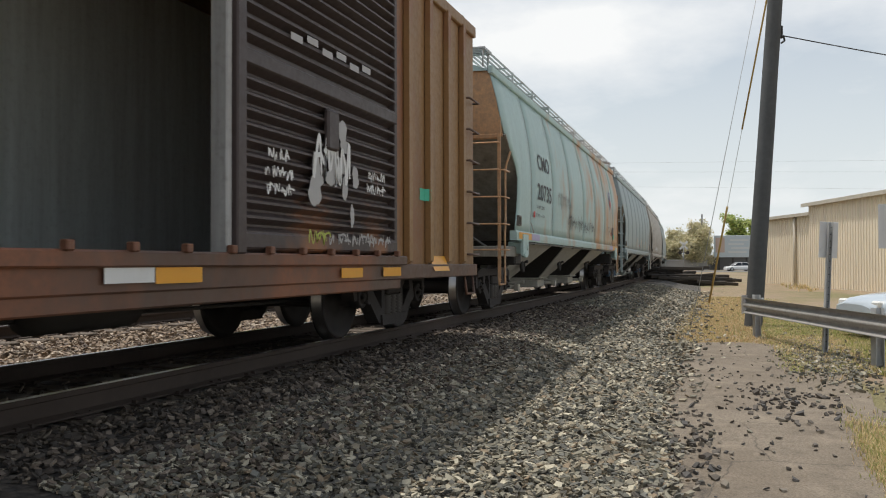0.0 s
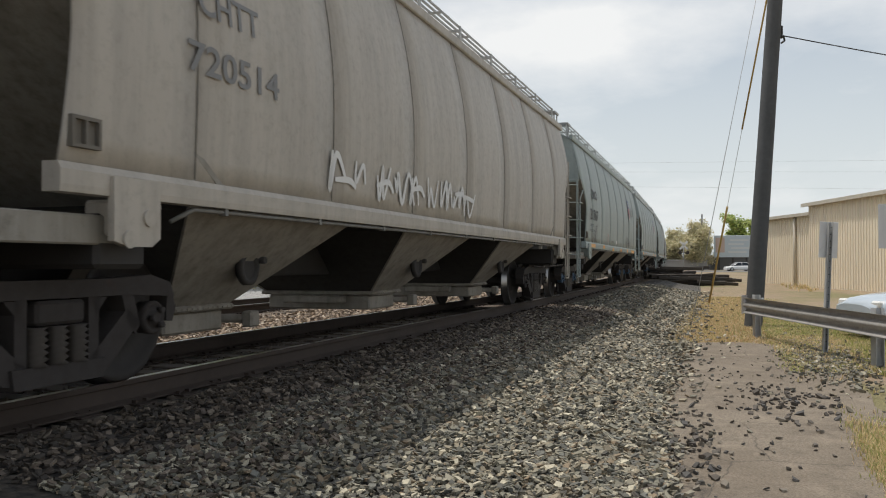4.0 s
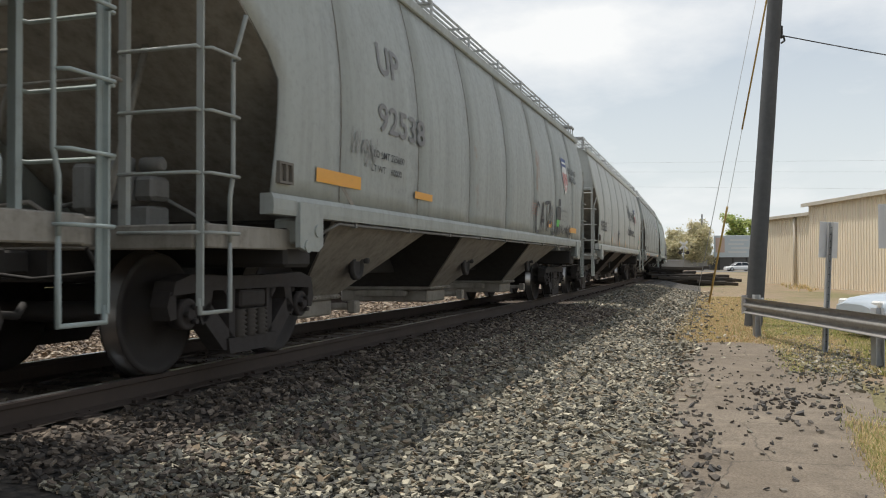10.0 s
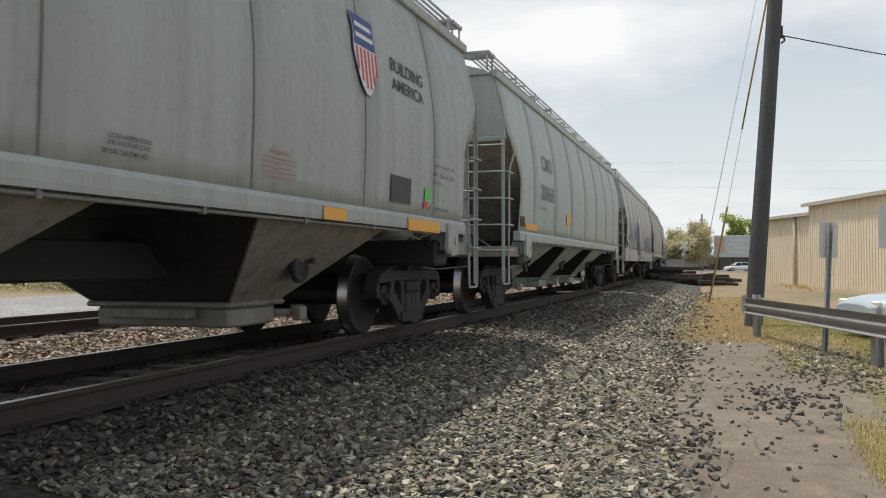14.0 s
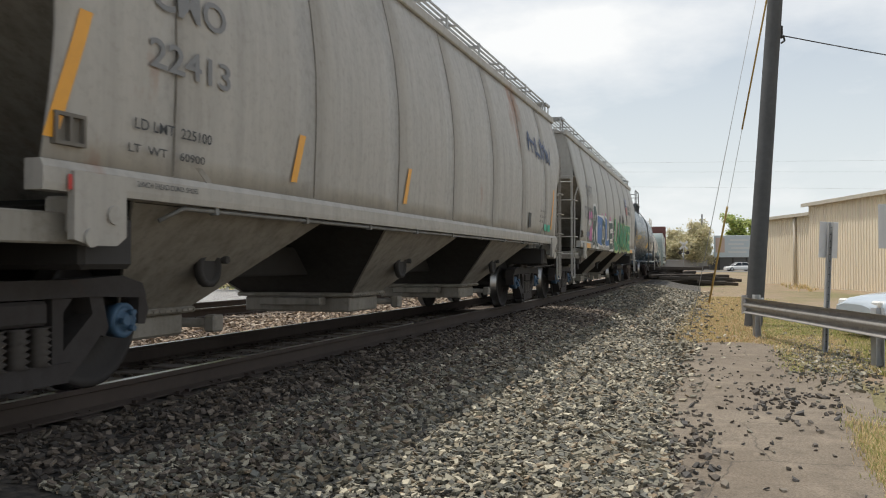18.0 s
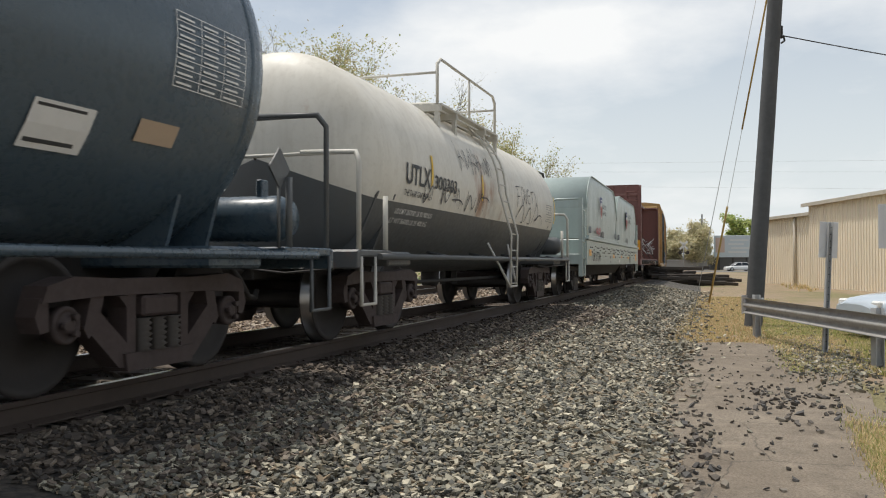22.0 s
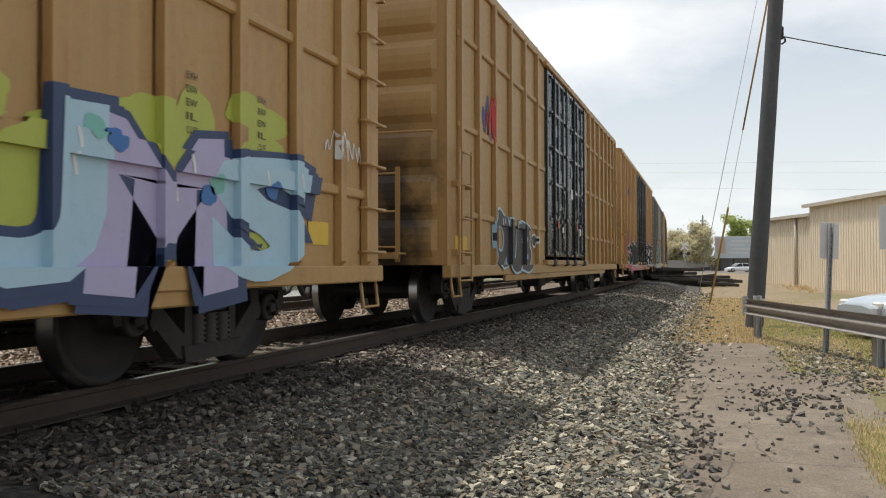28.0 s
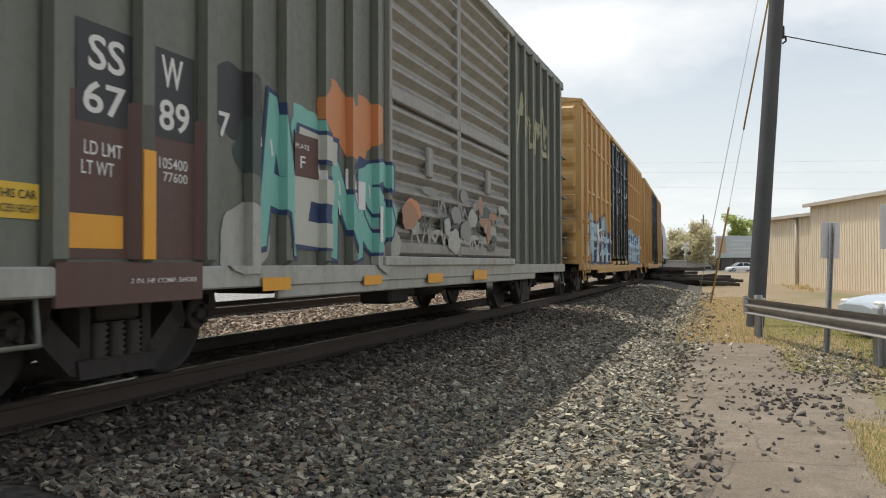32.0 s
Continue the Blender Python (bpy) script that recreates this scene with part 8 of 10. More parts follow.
def m_box_roof(L, W, H):
    def build(bm):
        o = [(-W - 0.05, H - 0.03), (-W - 0.05, H + 0.03), (-0.6, H + 0.15), (0.6, H + 0.15), (W + 0.05, H + 0.03), (W + 0.05, H - 0.03)]
        prism_x(bm, o, -L / 2 - 0.02, L / 2 + 0.02)
        for x in fr(-L / 2 + 0.6, L / 2 - 0.6, 14):
            prism_x(bm, [(-W - 0.06, H + 0.03), (-0.6, H + 0.19), (0.6, H + 0.19), (W + 0.06, H + 0.03), (0, H)], x - 0.04, x + 0.04)
    return build


def m_post(z0, z1, d, w=0.055):
    def build(bm):
        prism_x(bm, [(0.0, z0), (-d, z0 + 0.06), (-d, z1 - 0.06), (0.0, z1)], -w, w)
        box(bm, -w - 0.035, w + 0.035, -0.008, 0.0, z0, z1)
    return build


def m_plug_door(w, z0, z1):
    """A plug door: a frame with ribs and panels sunk between them."""
    def build(bm):
        bevel_box(bm, 0.01, w - 0.01, -0.03, 0.03, z0, z1, 0.01)
    return build


def plug_door_ribs(door, w, z0, z1, mat):
    def m_stile(bm):
        bevel_box(bm, -0.045, 0.045, -0.065, -0.025, z0 + 0.02, z1 - 0.02, 0.012)

    def m_rail(bm):
        bevel_box(bm, 0.03, w - 0.03, -0.06, -0.022, -0.04, 0.04, 0.012)

    def m_plate(bm):
        bevel_box(bm, -0.16, 0.13, -0.048, -0.02, -0.12, 0.14, 0.01)
    for x in (0.05, w * 0.30, w * 0.52, w * 0.74, w - 0.05):
        place("stile", shared(("door_stile", z0, z1), m_stile), mat, door, pose(x, 0, 0))
    for k in range(6):
        place("rail", shared(("door_rail", round(w, 2)), m_rail), mat, door, pose(0, 0, z0 + 0.06 + (z1 - z0 - 0.12) * k / 5))
    for x, z in ((0.41, 0.28), (0.63, 0.45), (0.85, 0.62), (0.41, 0.70), (0.18, 0.52), (0.63, 0.86)):
        place("plate", shared("door_plate", m_plate), mat, door, pose(w * x, 0, z0 + (z1 - z0) * z))


def m_lock_rod(z0, z1):
    def build(bm):
        rod(bm, (0, -0.10, z0 - 0.10), (0, -0.10, z1), 0.024, 8)
        for z in fr(z0 + 0.1, z1 - 0.1, 5):
            bevel_box(bm, -0.05, 0.05, -0.125, -0.05, z - 0.04, z + 0.04, 0.01)
        bevel_box(bm, -0.09, 0.09, -0.14, -0.03, z0 - 0.20, z0 - 0.06, 0.02)
        lathe(bm, [(0.055, -0.15), (0.055, -0.11)], "y", 10, (0.0, 0, z0 - 0.13))
    return build


def m_handle(bm):
    pipe(bm, [(-0.12, -0.07, 0.0), (-0.10, -0.12, 0.02), (0.0, -0.13, 0.30), (0.06, -0.12, 0.55), (0.05, -0.07, 0.60)], 0.016)
    bevel_box(bm, -0.16, -0.06, -0.10, -0.03, -0.08, 0.05, 0.012)


def m_corrugated_door(w, z0, z1, n):
    def build(bm):
        bevel_box(bm, 0.0, 0.07, -0.06, 0.03, z0, z1, 0.01)
        bevel_box(bm, w - 0.07, w, -0.06, 0.03, z0, z1, 0.01)
        nz = n * 6
        prev = None
        for j in range(nz + 1):
            z = z0 + (z1 - z0) * j / nz
            d = 0.045 * math.sin(2 * math.pi * j / 6)
            row = [bm.verts.new((x, -0.02 - d, z)) for x in (0.06, w - 0.06)]
            if prev:
                bm.faces.new((prev[0], prev[1], row[1], row[0]))
            prev = row
        box(bm, 0.02, w - 0.02, 0.02, 0.03, z0, z1)
        for z in (z0 + 0.02, z0 + (z1 - z0) * 0.45):
            bevel_box(bm, 0.02, w - 0.02, -0.07, -0.01, z, z + 0.12, 0.012)
        bevel_box(bm, w * 0.45, w * 0.52, -0.10, -0.04, z0 + 0.9, z0 + 1.25, 0.02)
    return build


def m_side_grab(sy):
    return lambda bm: pipe(bm, [(-0.50, 0.0, 0), (-0.50, sy * 0.09, 0), (-0.05, sy * 0.09, 0), (-0.05, 0.0, 0)], 0.012)


def m_end_grab(sy):
    return lambda bm: pipe(bm, [(0.03, -sy * 0.06, 0), (0.10, -sy * 0.06, 0), (0.10, -sy * 0.55, 0), (0.03, -sy * 0.55, 0)], 0.012)


def m_corner_step(sy):
    def build(bm):
        pipe(bm, [(-0.46, 0.0, 0.70), (-0.46, sy * 0.03, 0.42), (-0.10, sy * 0.03, 0.42), (-0.10, 0.0, 0.70)], 0.014)
    return build


def m_underframe(L, inset):
    def build(bm):
        bevel_box(bm, -L / 2 + 0.05, L / 2 - 0.05, -0.25, 0.25, 0.62, 0.86, 0.02)
        for x in fr(-L / 2 + inset + 1.6, L / 2 - inset - 1.6, 5):
            prism_x(bm, [(-1.48, 0.80), (-0.3, 0.52), (0.3, 0.52), (1.48, 0.80)], x - 0.05, x + 0.05)
        for x in (-L / 2 + inset, L / 2 - inset):
            bevel_box(bm, x - 0.2, x + 0.2, -1.48, 1.48, 0.68, 0.84, 0.02)
        lathe(bm, [(0.03, -0.7), (0.17, -0.62), (0.17, 0.3), (0.03, 0.38)], "x", 14, (1.2, -0.75, 0.55))
        bevel_box(bm, -1.3, -0.7, -1.15, -0.75, 0.36, 0.66, 0.03)
        bevel_box(bm, -0.55, -0.2, -1.05, -0.8, 0.42, 0.6, 0.03)
        pipe(bm, [(-L / 2 + 2.2, -0.6, 0.48), (-1.2, -0.8, 0.50), (2.2, -0.6, 0.46), (L / 2 - 2.4, -0.4, 0.42)], 0.018)
    return build


def box_surf(posts, door, W, d, sill=0.82, rails=()):
    def y(x, z):
        if z < sill:
            return -W - 0.085
        if door[0] < x < door[1]:
            return -W - 0.075
        if any(abs(x - p) < 0.058 for p in posts):
            return -W - d
        if any(abs(z - r) < 0.075 for r in rails):
            return -W - 0.055
        return -W - 0.012
    steps = [p + k for p in posts for k in (-0.0585, -0.0575, 0.0575, 0.0585)] + [q + k for q in door for k in (-0.0005, 0.0005)]
    ledges = [r + k for r in rails for k in (-0.0755, -0.0745, 0.0745, 0.0755)] + [sill - 0.0005, sill + 0.0005]
    return Surf(y, True, steps, ledges)


def sooty(mat):
    """The same paint with a black soot stain down the middle of the wall."""
    m = mat.copy()
    n, l = m.node_tree.nodes, m.node_tree.links
    b = n["Principled BSDF"]
    col = b.inputs["Base Color"].links[0].from_socket
    sep = n.new("ShaderNodeSeparateXYZ")
    v = coords(n)
    l.new(v, sep.inputs[0])
    wob = noise_node(n, l, v, 1.6, 7, 0.7)
    add = n.new("ShaderNodeMath"); add.operation = "MULTIPLY_ADD"; add.inputs[1].default_value = 1.5; add.inputs[2].default_value = -1.55
    l.new(wob, add.inputs[0])
    off = n.new("ShaderNodeMath"); off.operation = "ADD"
    l.new(sep.outputs[1], off.inputs[0]); l.new(add.outputs[0], off.inputs[1])
    wide = n.new("ShaderNodeMath"); wide.operation = "ABSOLUTE"
    l.new(off.outputs[0], wide.inputs[0])
    side = n.new("ShaderNodeMapRange"); side.inputs["From Min"].default_value, side.inputs["From Max"].default_value = 0.15, 0.7
    side.inputs["To Min"].default_value, side.inputs["To Max"].default_value = 0.97, 0.0
    l.new(wide.outputs[0], side.inputs["Value"])
    tall = n.new("ShaderNodeMapRange"); tall.inputs["From Min"].default_value, tall.inputs["From Max"].default_value = 1.9, 3.0
    tall.inputs["To Min"].default_value, tall.inputs["To Max"].default_value = 1.0, 0.0
    l.new(sep.outputs[2], tall.inputs["Value"])
    both = n.new("ShaderNodeMath"); both.operation = "MULTIPLY"
    l.new(side.outputs[0], both.inputs[0]); l.new(tall.outputs[0], both.inputs[1])
    l.new(mix(n, l, both.outputs[0], col, (0.03, 0.025, 0.02)), b.inputs["Base Color"])
    return m


def m_side_stile(bm):
    box(bm, -0.022, 0.022, -0.012, 0.012, 0.60, 2.32)
    for z in (0.98, 1.86):
        bevel_box(bm, -0.03, 0.03, 0.0, 0.13, z - 0.04, z + 0.04, 0.008)


def m_side_ladder_rung(bm):
    rod(bm, (-0.29, 0, 0), (0.29, 0, 0), 0.013, 8)


def m_end_stile(bm):
    box(bm, -0.012, 0.012, -0.03, 0.03, 0.86, 2.06)


def m_end_ladder_rung(bm):
    rod(bm, (0, -0.31, 0), (0, 0.31, 0), 0.013, 8)


def end_ladders(car, L, W, mat, with_side=True):
    """The ladders at the corner of the leading end, with a grab rail across it."""
    if with_side:
        side = place("side_ladder", shared("side_stile", m_side_stile), mat, car, pose(-L / 2 + 0.20, -W - 0.11, 0), "bolted steel ladder")
        place("stile", shared("side_stile", m_side_stile), mat, side, pose(0.56, 0, 0))
        for z in (0.62, 0.98, 1.42, 1.86, 2.28):
            place("rung", shared("side_ladder_rung", m_side_ladder_rung), mat, side, pose(0.28, -0.005, z))
    end = place("end_ladder", shared("end_stile", m_end_stile), mat, car, pose(-L / 2 - 0.14, -0.30, 0), "short steel ladder on the end")
    place("stile", shared("end_stile", m_end_stile), mat, end, pose(0, -0.62, 0))
    for z in (1.05, 1.50, 1.98):
        place("rung", shared("end_ladder_rung", m_end_ladder_rung), mat, end, pose(0, -0.31, z))
    bm = bmesh.new()
    pipe(bm, [(-L / 2 - 0.04, -1.35, 2.50), (-L / 2 - 0.13, -1.33, 2.50), (-L / 2 - 0.13, 1.33, 2.50), (-L / 2 - 0.04, 1.35, 2.50)], 0.014)
    part("grab_rail", bm, mat, car)
    bm = bmesh.new()
    for y in fr(-0.95, 0.6, 9):
        box(bm, -L / 2 - 0.36, -L / 2 - 0.05, y - 0.05, y + 0.05, 0.955, 0.98)
    box(bm, -L / 2 - 0.36, -L / 2 - 0.33, -1.0, 0.65, 0.90, 0.955)
    part("brake_step", bm, mat, car, "slatted brake step")


def boxcar(key, mid, L, H, mat, label, doors, posts, rails=(), endmat=None, doormat=None, door_kind="plug", W=1.52, post_d=0.075, inset=2.25, sill_mat=None, roof_mat=None, open_gap=None, inside=None, trackmat=None, side_ladder=True):
    car = empty("box_car", label, "railway car", "box cars of the freight train")
    sootmat = sooty(endmat or mat)
    endmat, doormat, sill_mat = endmat or mat, doormat or mat, sill_mat or mat
    d0, d1 = doors[0], doors[-1]
    gaps = (d0, d1) if open_gap is None else (min(d0, open_gap[0]), max(d1, open_gap[1]))
    for sy in (-1, 1):
        for a, b in ((-L / 2, gaps[0]), (gaps[1], L / 2)):
            bm = bmesh.new()
            box(bm, a, b, sy * W - 0.012, sy * W + 0.012, 0.80, H)
            part("side_wall", bm, mat, car)
        for p in posts:
            place("side_post", shared(("post", H, post_d, sy), lambda bm, s=sy: (m_post(0.80, H - 0.04, post_d)(bm), [setattr(v.co, "y", -v.co.y) for v in bm.verts] if s > 0 else None)), mat, car, pose(p, sy * (W + 0.004), 0))
        for z in rails:
            for a, b in ((-L / 2 + 0.4, d0 - 0.12), (d1 + 0.12, L / 2 - 0.4)):
                bm = bmesh.new()
                bevel_box(bm, a, b, min(sy * W, sy * (W + 0.052)), max(sy * W, sy * (W + 0.052)), z - 0.045, z + 0.045, 0.015)
                part("side_rail", bm, mat, car)
        bm = bmesh.new()
        bevel_box(bm, -L / 2, L / 2, min(sy * (W - 0.06), sy * (W + 0.07)), max(sy * (W - 0.06), sy * (W + 0.07)), 0.66, 0.82, 0.012)
        bevel_box(bm, -L / 2 + 2.9, L / 2 - 2.9, min(sy * (W + 0.0), sy * (W + 0.05)), max(sy * (W + 0.0), sy * (W + 0.05)), 0.56, 0.68, 0.012)
        part("side_sill", bm, sill_mat, car)
        for z in (0.86, H - 0.10):
            bm = bmesh.new()
            bevel_box(bm, gaps[0] - 0.2, gaps[1] + 0.2, min(sy * (W + 0.0), sy * (W + 0.11)), max(sy * (W + 0.0), sy * (W + 0.11)), z - 0.05, z + 0.05, 0.012)
            part("door_track", bm, trackmat or sill_mat, car)
        bm = bmesh.new()
        bevel_box(bm, -L / 2, L / 2, min(sy * (W - 0.02), sy * (W + 0.06)), max(sy * (W - 0.02), sy * (W + 0.06)), H - 0.12, H, 0.012)
        part("roof_rail", bm, mat, car)
        for a, b in zip(doors, doors[1:]):
            w = b - a
            if door_kind == "plug":
                me = shared(("plug_door", round(w, 2), H), m_plug_door(w, 0.98, H - 0.16))
            else:
                me = shared(("sliding_door", round(w, 2), H), m_corrugated_door(w, 0.92, H - 0.14, 17 if H > 4.3 else 27))
            at = pose(a, -W - 0.012, 0) if sy < 0 else pose(b, W + 0.012, 0, 0, 0, 180)
            door = place("door", me, doormat, car, at, "black plug door with lock rods" if door_kind == "plug" else "horizontally ribbed sliding door")
            if door_kind == "plug":
                plug_door_ribs(door, w, 0.98, H - 0.16, doormat)
                for u in (0.22, 0.80):
                    place("lock_rod", shared(("lock_rod", H), m_lock_rod(0.98, H - 0.2)), doormat, door, pose(w * u, 0, 0))
                place("door_handle", shared("door_handle", m_handle), doormat, door, pose(w * 0.62, 0, 1.75))
    for turn in (0, 180):
        at = pose(L / 2 if turn == 0 else -L / 2, 0, 0, 0, 0, turn)
        place("end_wall", shared(("box_end", W, H), m_end_wall(W, H, 7)), sootmat if turn == 180 else endmat, car, at)
        for sy in (-1, 1):
            cx, cy = (L / 2, sy * (W + 0.02)) if turn == 0 else (-L / 2, -sy * (W + 0.02))
            place("corner_step", shared(("corner_step", sy), m_corner_step(sy)), endmat, car, pose(cx, cy, 0, 0, 0, turn))
            for k in range(7):
                z = 0.95 + k * 0.42
                if z > H - 1.2 and k > 5:
                    break
                if turn == 180 and sy == 1:
                    continue
                place("grab_iron", shared(("side_grab", sy), m_side_grab(sy)), endmat, car, pose(cx, cy, z, 0, 0, turn))
                place("grab_iron", shared(("end_grab", sy), m_end_grab(sy)), endmat, car, pose(cx, cy, z, 0, 0, turn))
    end_ladders(car, L, W, endmat, side_ladder)
    place("roof", shared(("box_roof", L, W, H), m_box_roof(L, W, H)), roof_mat or mat, car)
    bm = bmesh.new()
    box(bm, -L / 2 + 0.02, L / 2 - 0.02, -W + 0.02, W - 0.02, 0.84, 0.90)
    part("floor", bm, M_TIE if open_gap else M_UNDER, car)
    place("underframe", shared(("underframe", L, inset), m_underframe(L, inset)), M_UNDER, car)
    place("brake_wheel", shared("brake_wheel", m_brake_wheel), endmat, car, pose(-L / 2 - 0.06, 0.4, 1.7, 0, 0, 180))
    add_couplers(car, L / 2 + 0.25)
    wheels = []
    for x in (-L / 2 + inset, L / 2 - inset):
        wheels += add_truck(car, x)
    surf = box_surf(posts, (d0, d1), W, post_d, rails=rails)
    marks(car, key, surf)
    TRAIN.append((car, mid, wheels))
    return car, surf


P_YELLOW = (0.56, 0.335, 0.115)
M_BLACKDOOR = paint("black_door_paint", (0.026, 0.033, 0.035), rust=0.0, dirt=0.08, seed=20, rough=0.2, dirt_col=(0.07, 0.065, 0.06))


def yellow(seed, k=1.0):
    return paint("faded_yellow_paint", tuple(c * k for c in P_YELLOW), rust=0.03, dirt=0.22, seed=seed, dirt_col=(0.16, 0.09, 0.045), fade=0.3)


TBOX_POSTS = [-8.46, -7.6, -6.7, -5.66, -4.62, -3.57, 3.05, 3.88, 4.74, 5.66, 6.52, 7.36, 8.2, 8.78]
y1, t1 = boxcar("y1", 172.15, 18.3, 4.82, yellow(30, 0.82), "yellow box car with black plug doors and bright graffiti", (-2.7, -0.25, 2.2), TBOX_POSTS, (1.5, 2.66, 3.85), doormat=M_BLACKDOOR)
rng = random.Random(61)
for k in range(22):
    blot(y1, t1, rng.uniform(2.6, 7.4), rng.uniform(1.0, 1.95), rng.uniform(0.2, 0.45), rng.uniform(0.12, 0.3), M_LIMEGRAF, 0.004 + k * 0.0001, k, "lime overspray")
piece(y1, t1, "SUMS", 2.6, 7.5, 0.64, 1.85, (M_LILACGRAF, M_ICEGRAF), M_NAVYGRAF, 51, 0.06, M_NAVYGRAF, None, "lilac and pale blue graffiti letters with navy edges", bold=0.075, over=0.16)
for k in range(9):
    blot(y1, t1, (2.9, 3.1, 4.2, 5.05, 5.2, 6.15, 6.25, 3.6, 7.0)[k], (0.95, 0.9, 1.35, 1.6, 1.55, 1.3, 1.38, 1.0, 1.4)[k], 0.09, 0.07, M_ROYAL if k % 3 else M_TEALGRAF, 0.021, 70 + k, "sprayed dot")
for x, z in ((5.91, 2.05), (6.8, 2.05)):
    for k in range(5):
        write(y1, t1, ("EXH", "EXW", "EW", "IL", "CU FT")[k], x, z - 0.09 * k, 0.05, 0.12, PAINTS["BROWNTXT"], 0.012)
patch(y1, t1, 7.62, 8.0, 1.0, 1.2, M_YELLOW, "sticker", "yellow warning panel")
scrawl(y1, t1, 7.9, 8.8, 1.75, 2.05, M_WHITE, 52, 4, 0.02)
y2, t2 = boxcar("y2", 192.4, 17.9, 4.82, yellow(31, 0.74), "yellow box car with three side rails and black plug doors", (-2.7, -0.25, 2.2), TBOX_POSTS, (1.5, 2.66, 3.85), doormat=M_BLACKDOOR)
piece(y2, t2, "OUB", -6.75, -4.1, 0.7, 1.68, (M_DARKGRAF,), M_ICEGRAF, 53, 0.05, None, None, "black graffiti letters edged in pale blue", bold=0.09)
blot(y2, t2, -3.80, 1.26, 0.22, 0.13, M_WHITE, 0.016, 91, "white-edged black drop")
blot(y2, t2, -3.80, 1.26, 0.17, 0.095, M_DARKGRAF, 0.019, 91, "white-edged black drop")
for dx, mt in ((0.0, M_BLUE), (0.22, M_RED)):
    scrawl(y2, t2, -7.4 + dx, -7.0 + dx, 2.6, 3.3, mt, 54, 1, 0.09, "painted_emblem")
patch(y2, t2, 7.45, 7.98, 1.03, 1.23, M_YELLOW, "warning_sign", "yellow warning panel with black letters", 0.010)
write(y2, t2, "THIS CAR", 7.52, 1.14, 0.055, 0.36, M_BLACK, 0.016)
write(y2, t2, "EXCESS HEIGHT", 7.48, 1.055, 0.05, 0.46, M_BLACK, 0.016)
write(y2, t2, "2 IN. HF COND. SHOES", 7.4, 0.84, 0.05, 0.75, M_BLACK, 0.016)
M_SMOKEGRAF = flat("smoky_green_spray_paint", (0.055, 0.075, 0.065))
y3_posts = [-8.5, -7.85, -7.2, -6.55, -5.9, -5.25, -4.6, -3.95, -3.3, -2.6, 3.0, 3.65, 4.3, 4.95, 5.6, 6.25, 6.9, 7.55, 8.2]
y3, t3 = boxcar("y3", 212.35, 18.1, 4.82, yellow(32, 0.86), "yellow box car with close posts and a band of graffiti", (-2.05, 0.25, 2.55), y3_posts, (), doormat=M_BLACKDOOR)
M_CHARCOAL = flat("charcoal_spray_paint", (0.05, 0.058, 0.06))
for grow, mt, off in ((0.12, M_REDGRAF, 0.004), (0.05, M_WHITE, 0.006), (0.0, M_CHARCOAL, 0.008)):
    pts = [(2.45, 0.66)] + [(2.45 + 5.2 * k / 24, 1.78 + 0.05 * math.sin(k * 1.3) + 0.03 * math.sin(k * 2.9) + grow) for k in range(25)] + [(7.65, 0.66)]
    moulded("graffiti_ground", pts, [tuple(range(len(pts)))], t3, mt, y3, off, "charcoal sprayed band edged white and red")
piece(y3, t3, "FORMS", 2.7, 7.5, 0.72, 1.72, (M_CHARCOAL, M_DARKGRAF), M_WHITE, 55, 0.05, None, None, "black graffiti letters edged in white", bold=0.04)
for x0, x1 in ((3.32, 3.42), (6.5, 6.6)):
    patch(y3, t3, x0, x1, 1.0, 1.42, M_ORANGE, "sticker", "yellow reflective strip", 0.022)
M_ROSE = flat("faded_rose_spray_paint", (0.44, 0.18, 0.17))
rng = random.Random(57)
for k in range(34):
    u = rng.random()
    blot(y3, t3, -8.0 + 5.8 * u, rng.uniform(0.9, 1.75), rng.uniform(0.15, 0.4), rng.uniform(0.12, 0.32), (M_ROSE, M_ROSE, M_FADERED, M_SMOKEGRAF, M_SMOKEGRAF)[int(u * 3.4 + rng.random() * 1.5)], 0.004 + k * 0.00012, k, "blended rose and grey overspray")
piece(y3, t3, "SKEIR", -6.6, -2.3, 0.68, 1.68, (M_SMOKEGRAF, M_DARKGRAF, M_SMOKEGRAF), M_WHITE, 56, 0.03, None, None, "dark graffiti letters edged in white", shine=False)
write(y3, t3, "Railcar Pooling", 6.22, 2.85, 0.17, 1.81, PAINTS["BROWNTXT"])
write(y3, t3, "Experts", 6.71, 2.53, 0.16, 1.12, PAINTS["BROWNTXT"])
rng = random.Random(17)
x = -5.9
while x < 2.4:
    w = rng.uniform(0.3, 0.9)
    patch(y3, t3, x, min(2.5, x + w), 0.565, 0.672, rng.choice((M_REDGRAF, M_FADERED, M_PINKGRAF, M_FADERED, M_OCHREGRAF)), "oversprayed_band", "patchy spray paint along the sill")
    x += w
x = -8.7
while x < 2.4:
    w = rng.uniform(0.25, 0.9)
    patch(y3, t3, x, min(2.5, x + w), 0.675 + rng.uniform(0, 0.03), 0.81, rng.choice((M_REDGRAF, M_PINKGRAF, M_OCHREGRAF, M_PINKGRAF, M_TEALGRAF, M_FADERED, M_FADERED, M_REDGRAF)), "oversprayed_band", "patchy spray paint along the sill")
    x += w
for x0, x1, z0, z1, sd, wd in ((-1.6, -0.9, 1.0, 1.9, 78, 0.04), (0.55, 1.05, 1.05, 1.5, 79, 0.07), (0.5, 1.1, 0.98, 1.04, 80, 0.05), (0.3, 0.55, 1.5, 1.9, 81, 0.02)):
    scrawl(y3, t3, x0, x1, z0, z1, M_WHITE, sd, 2, wd)
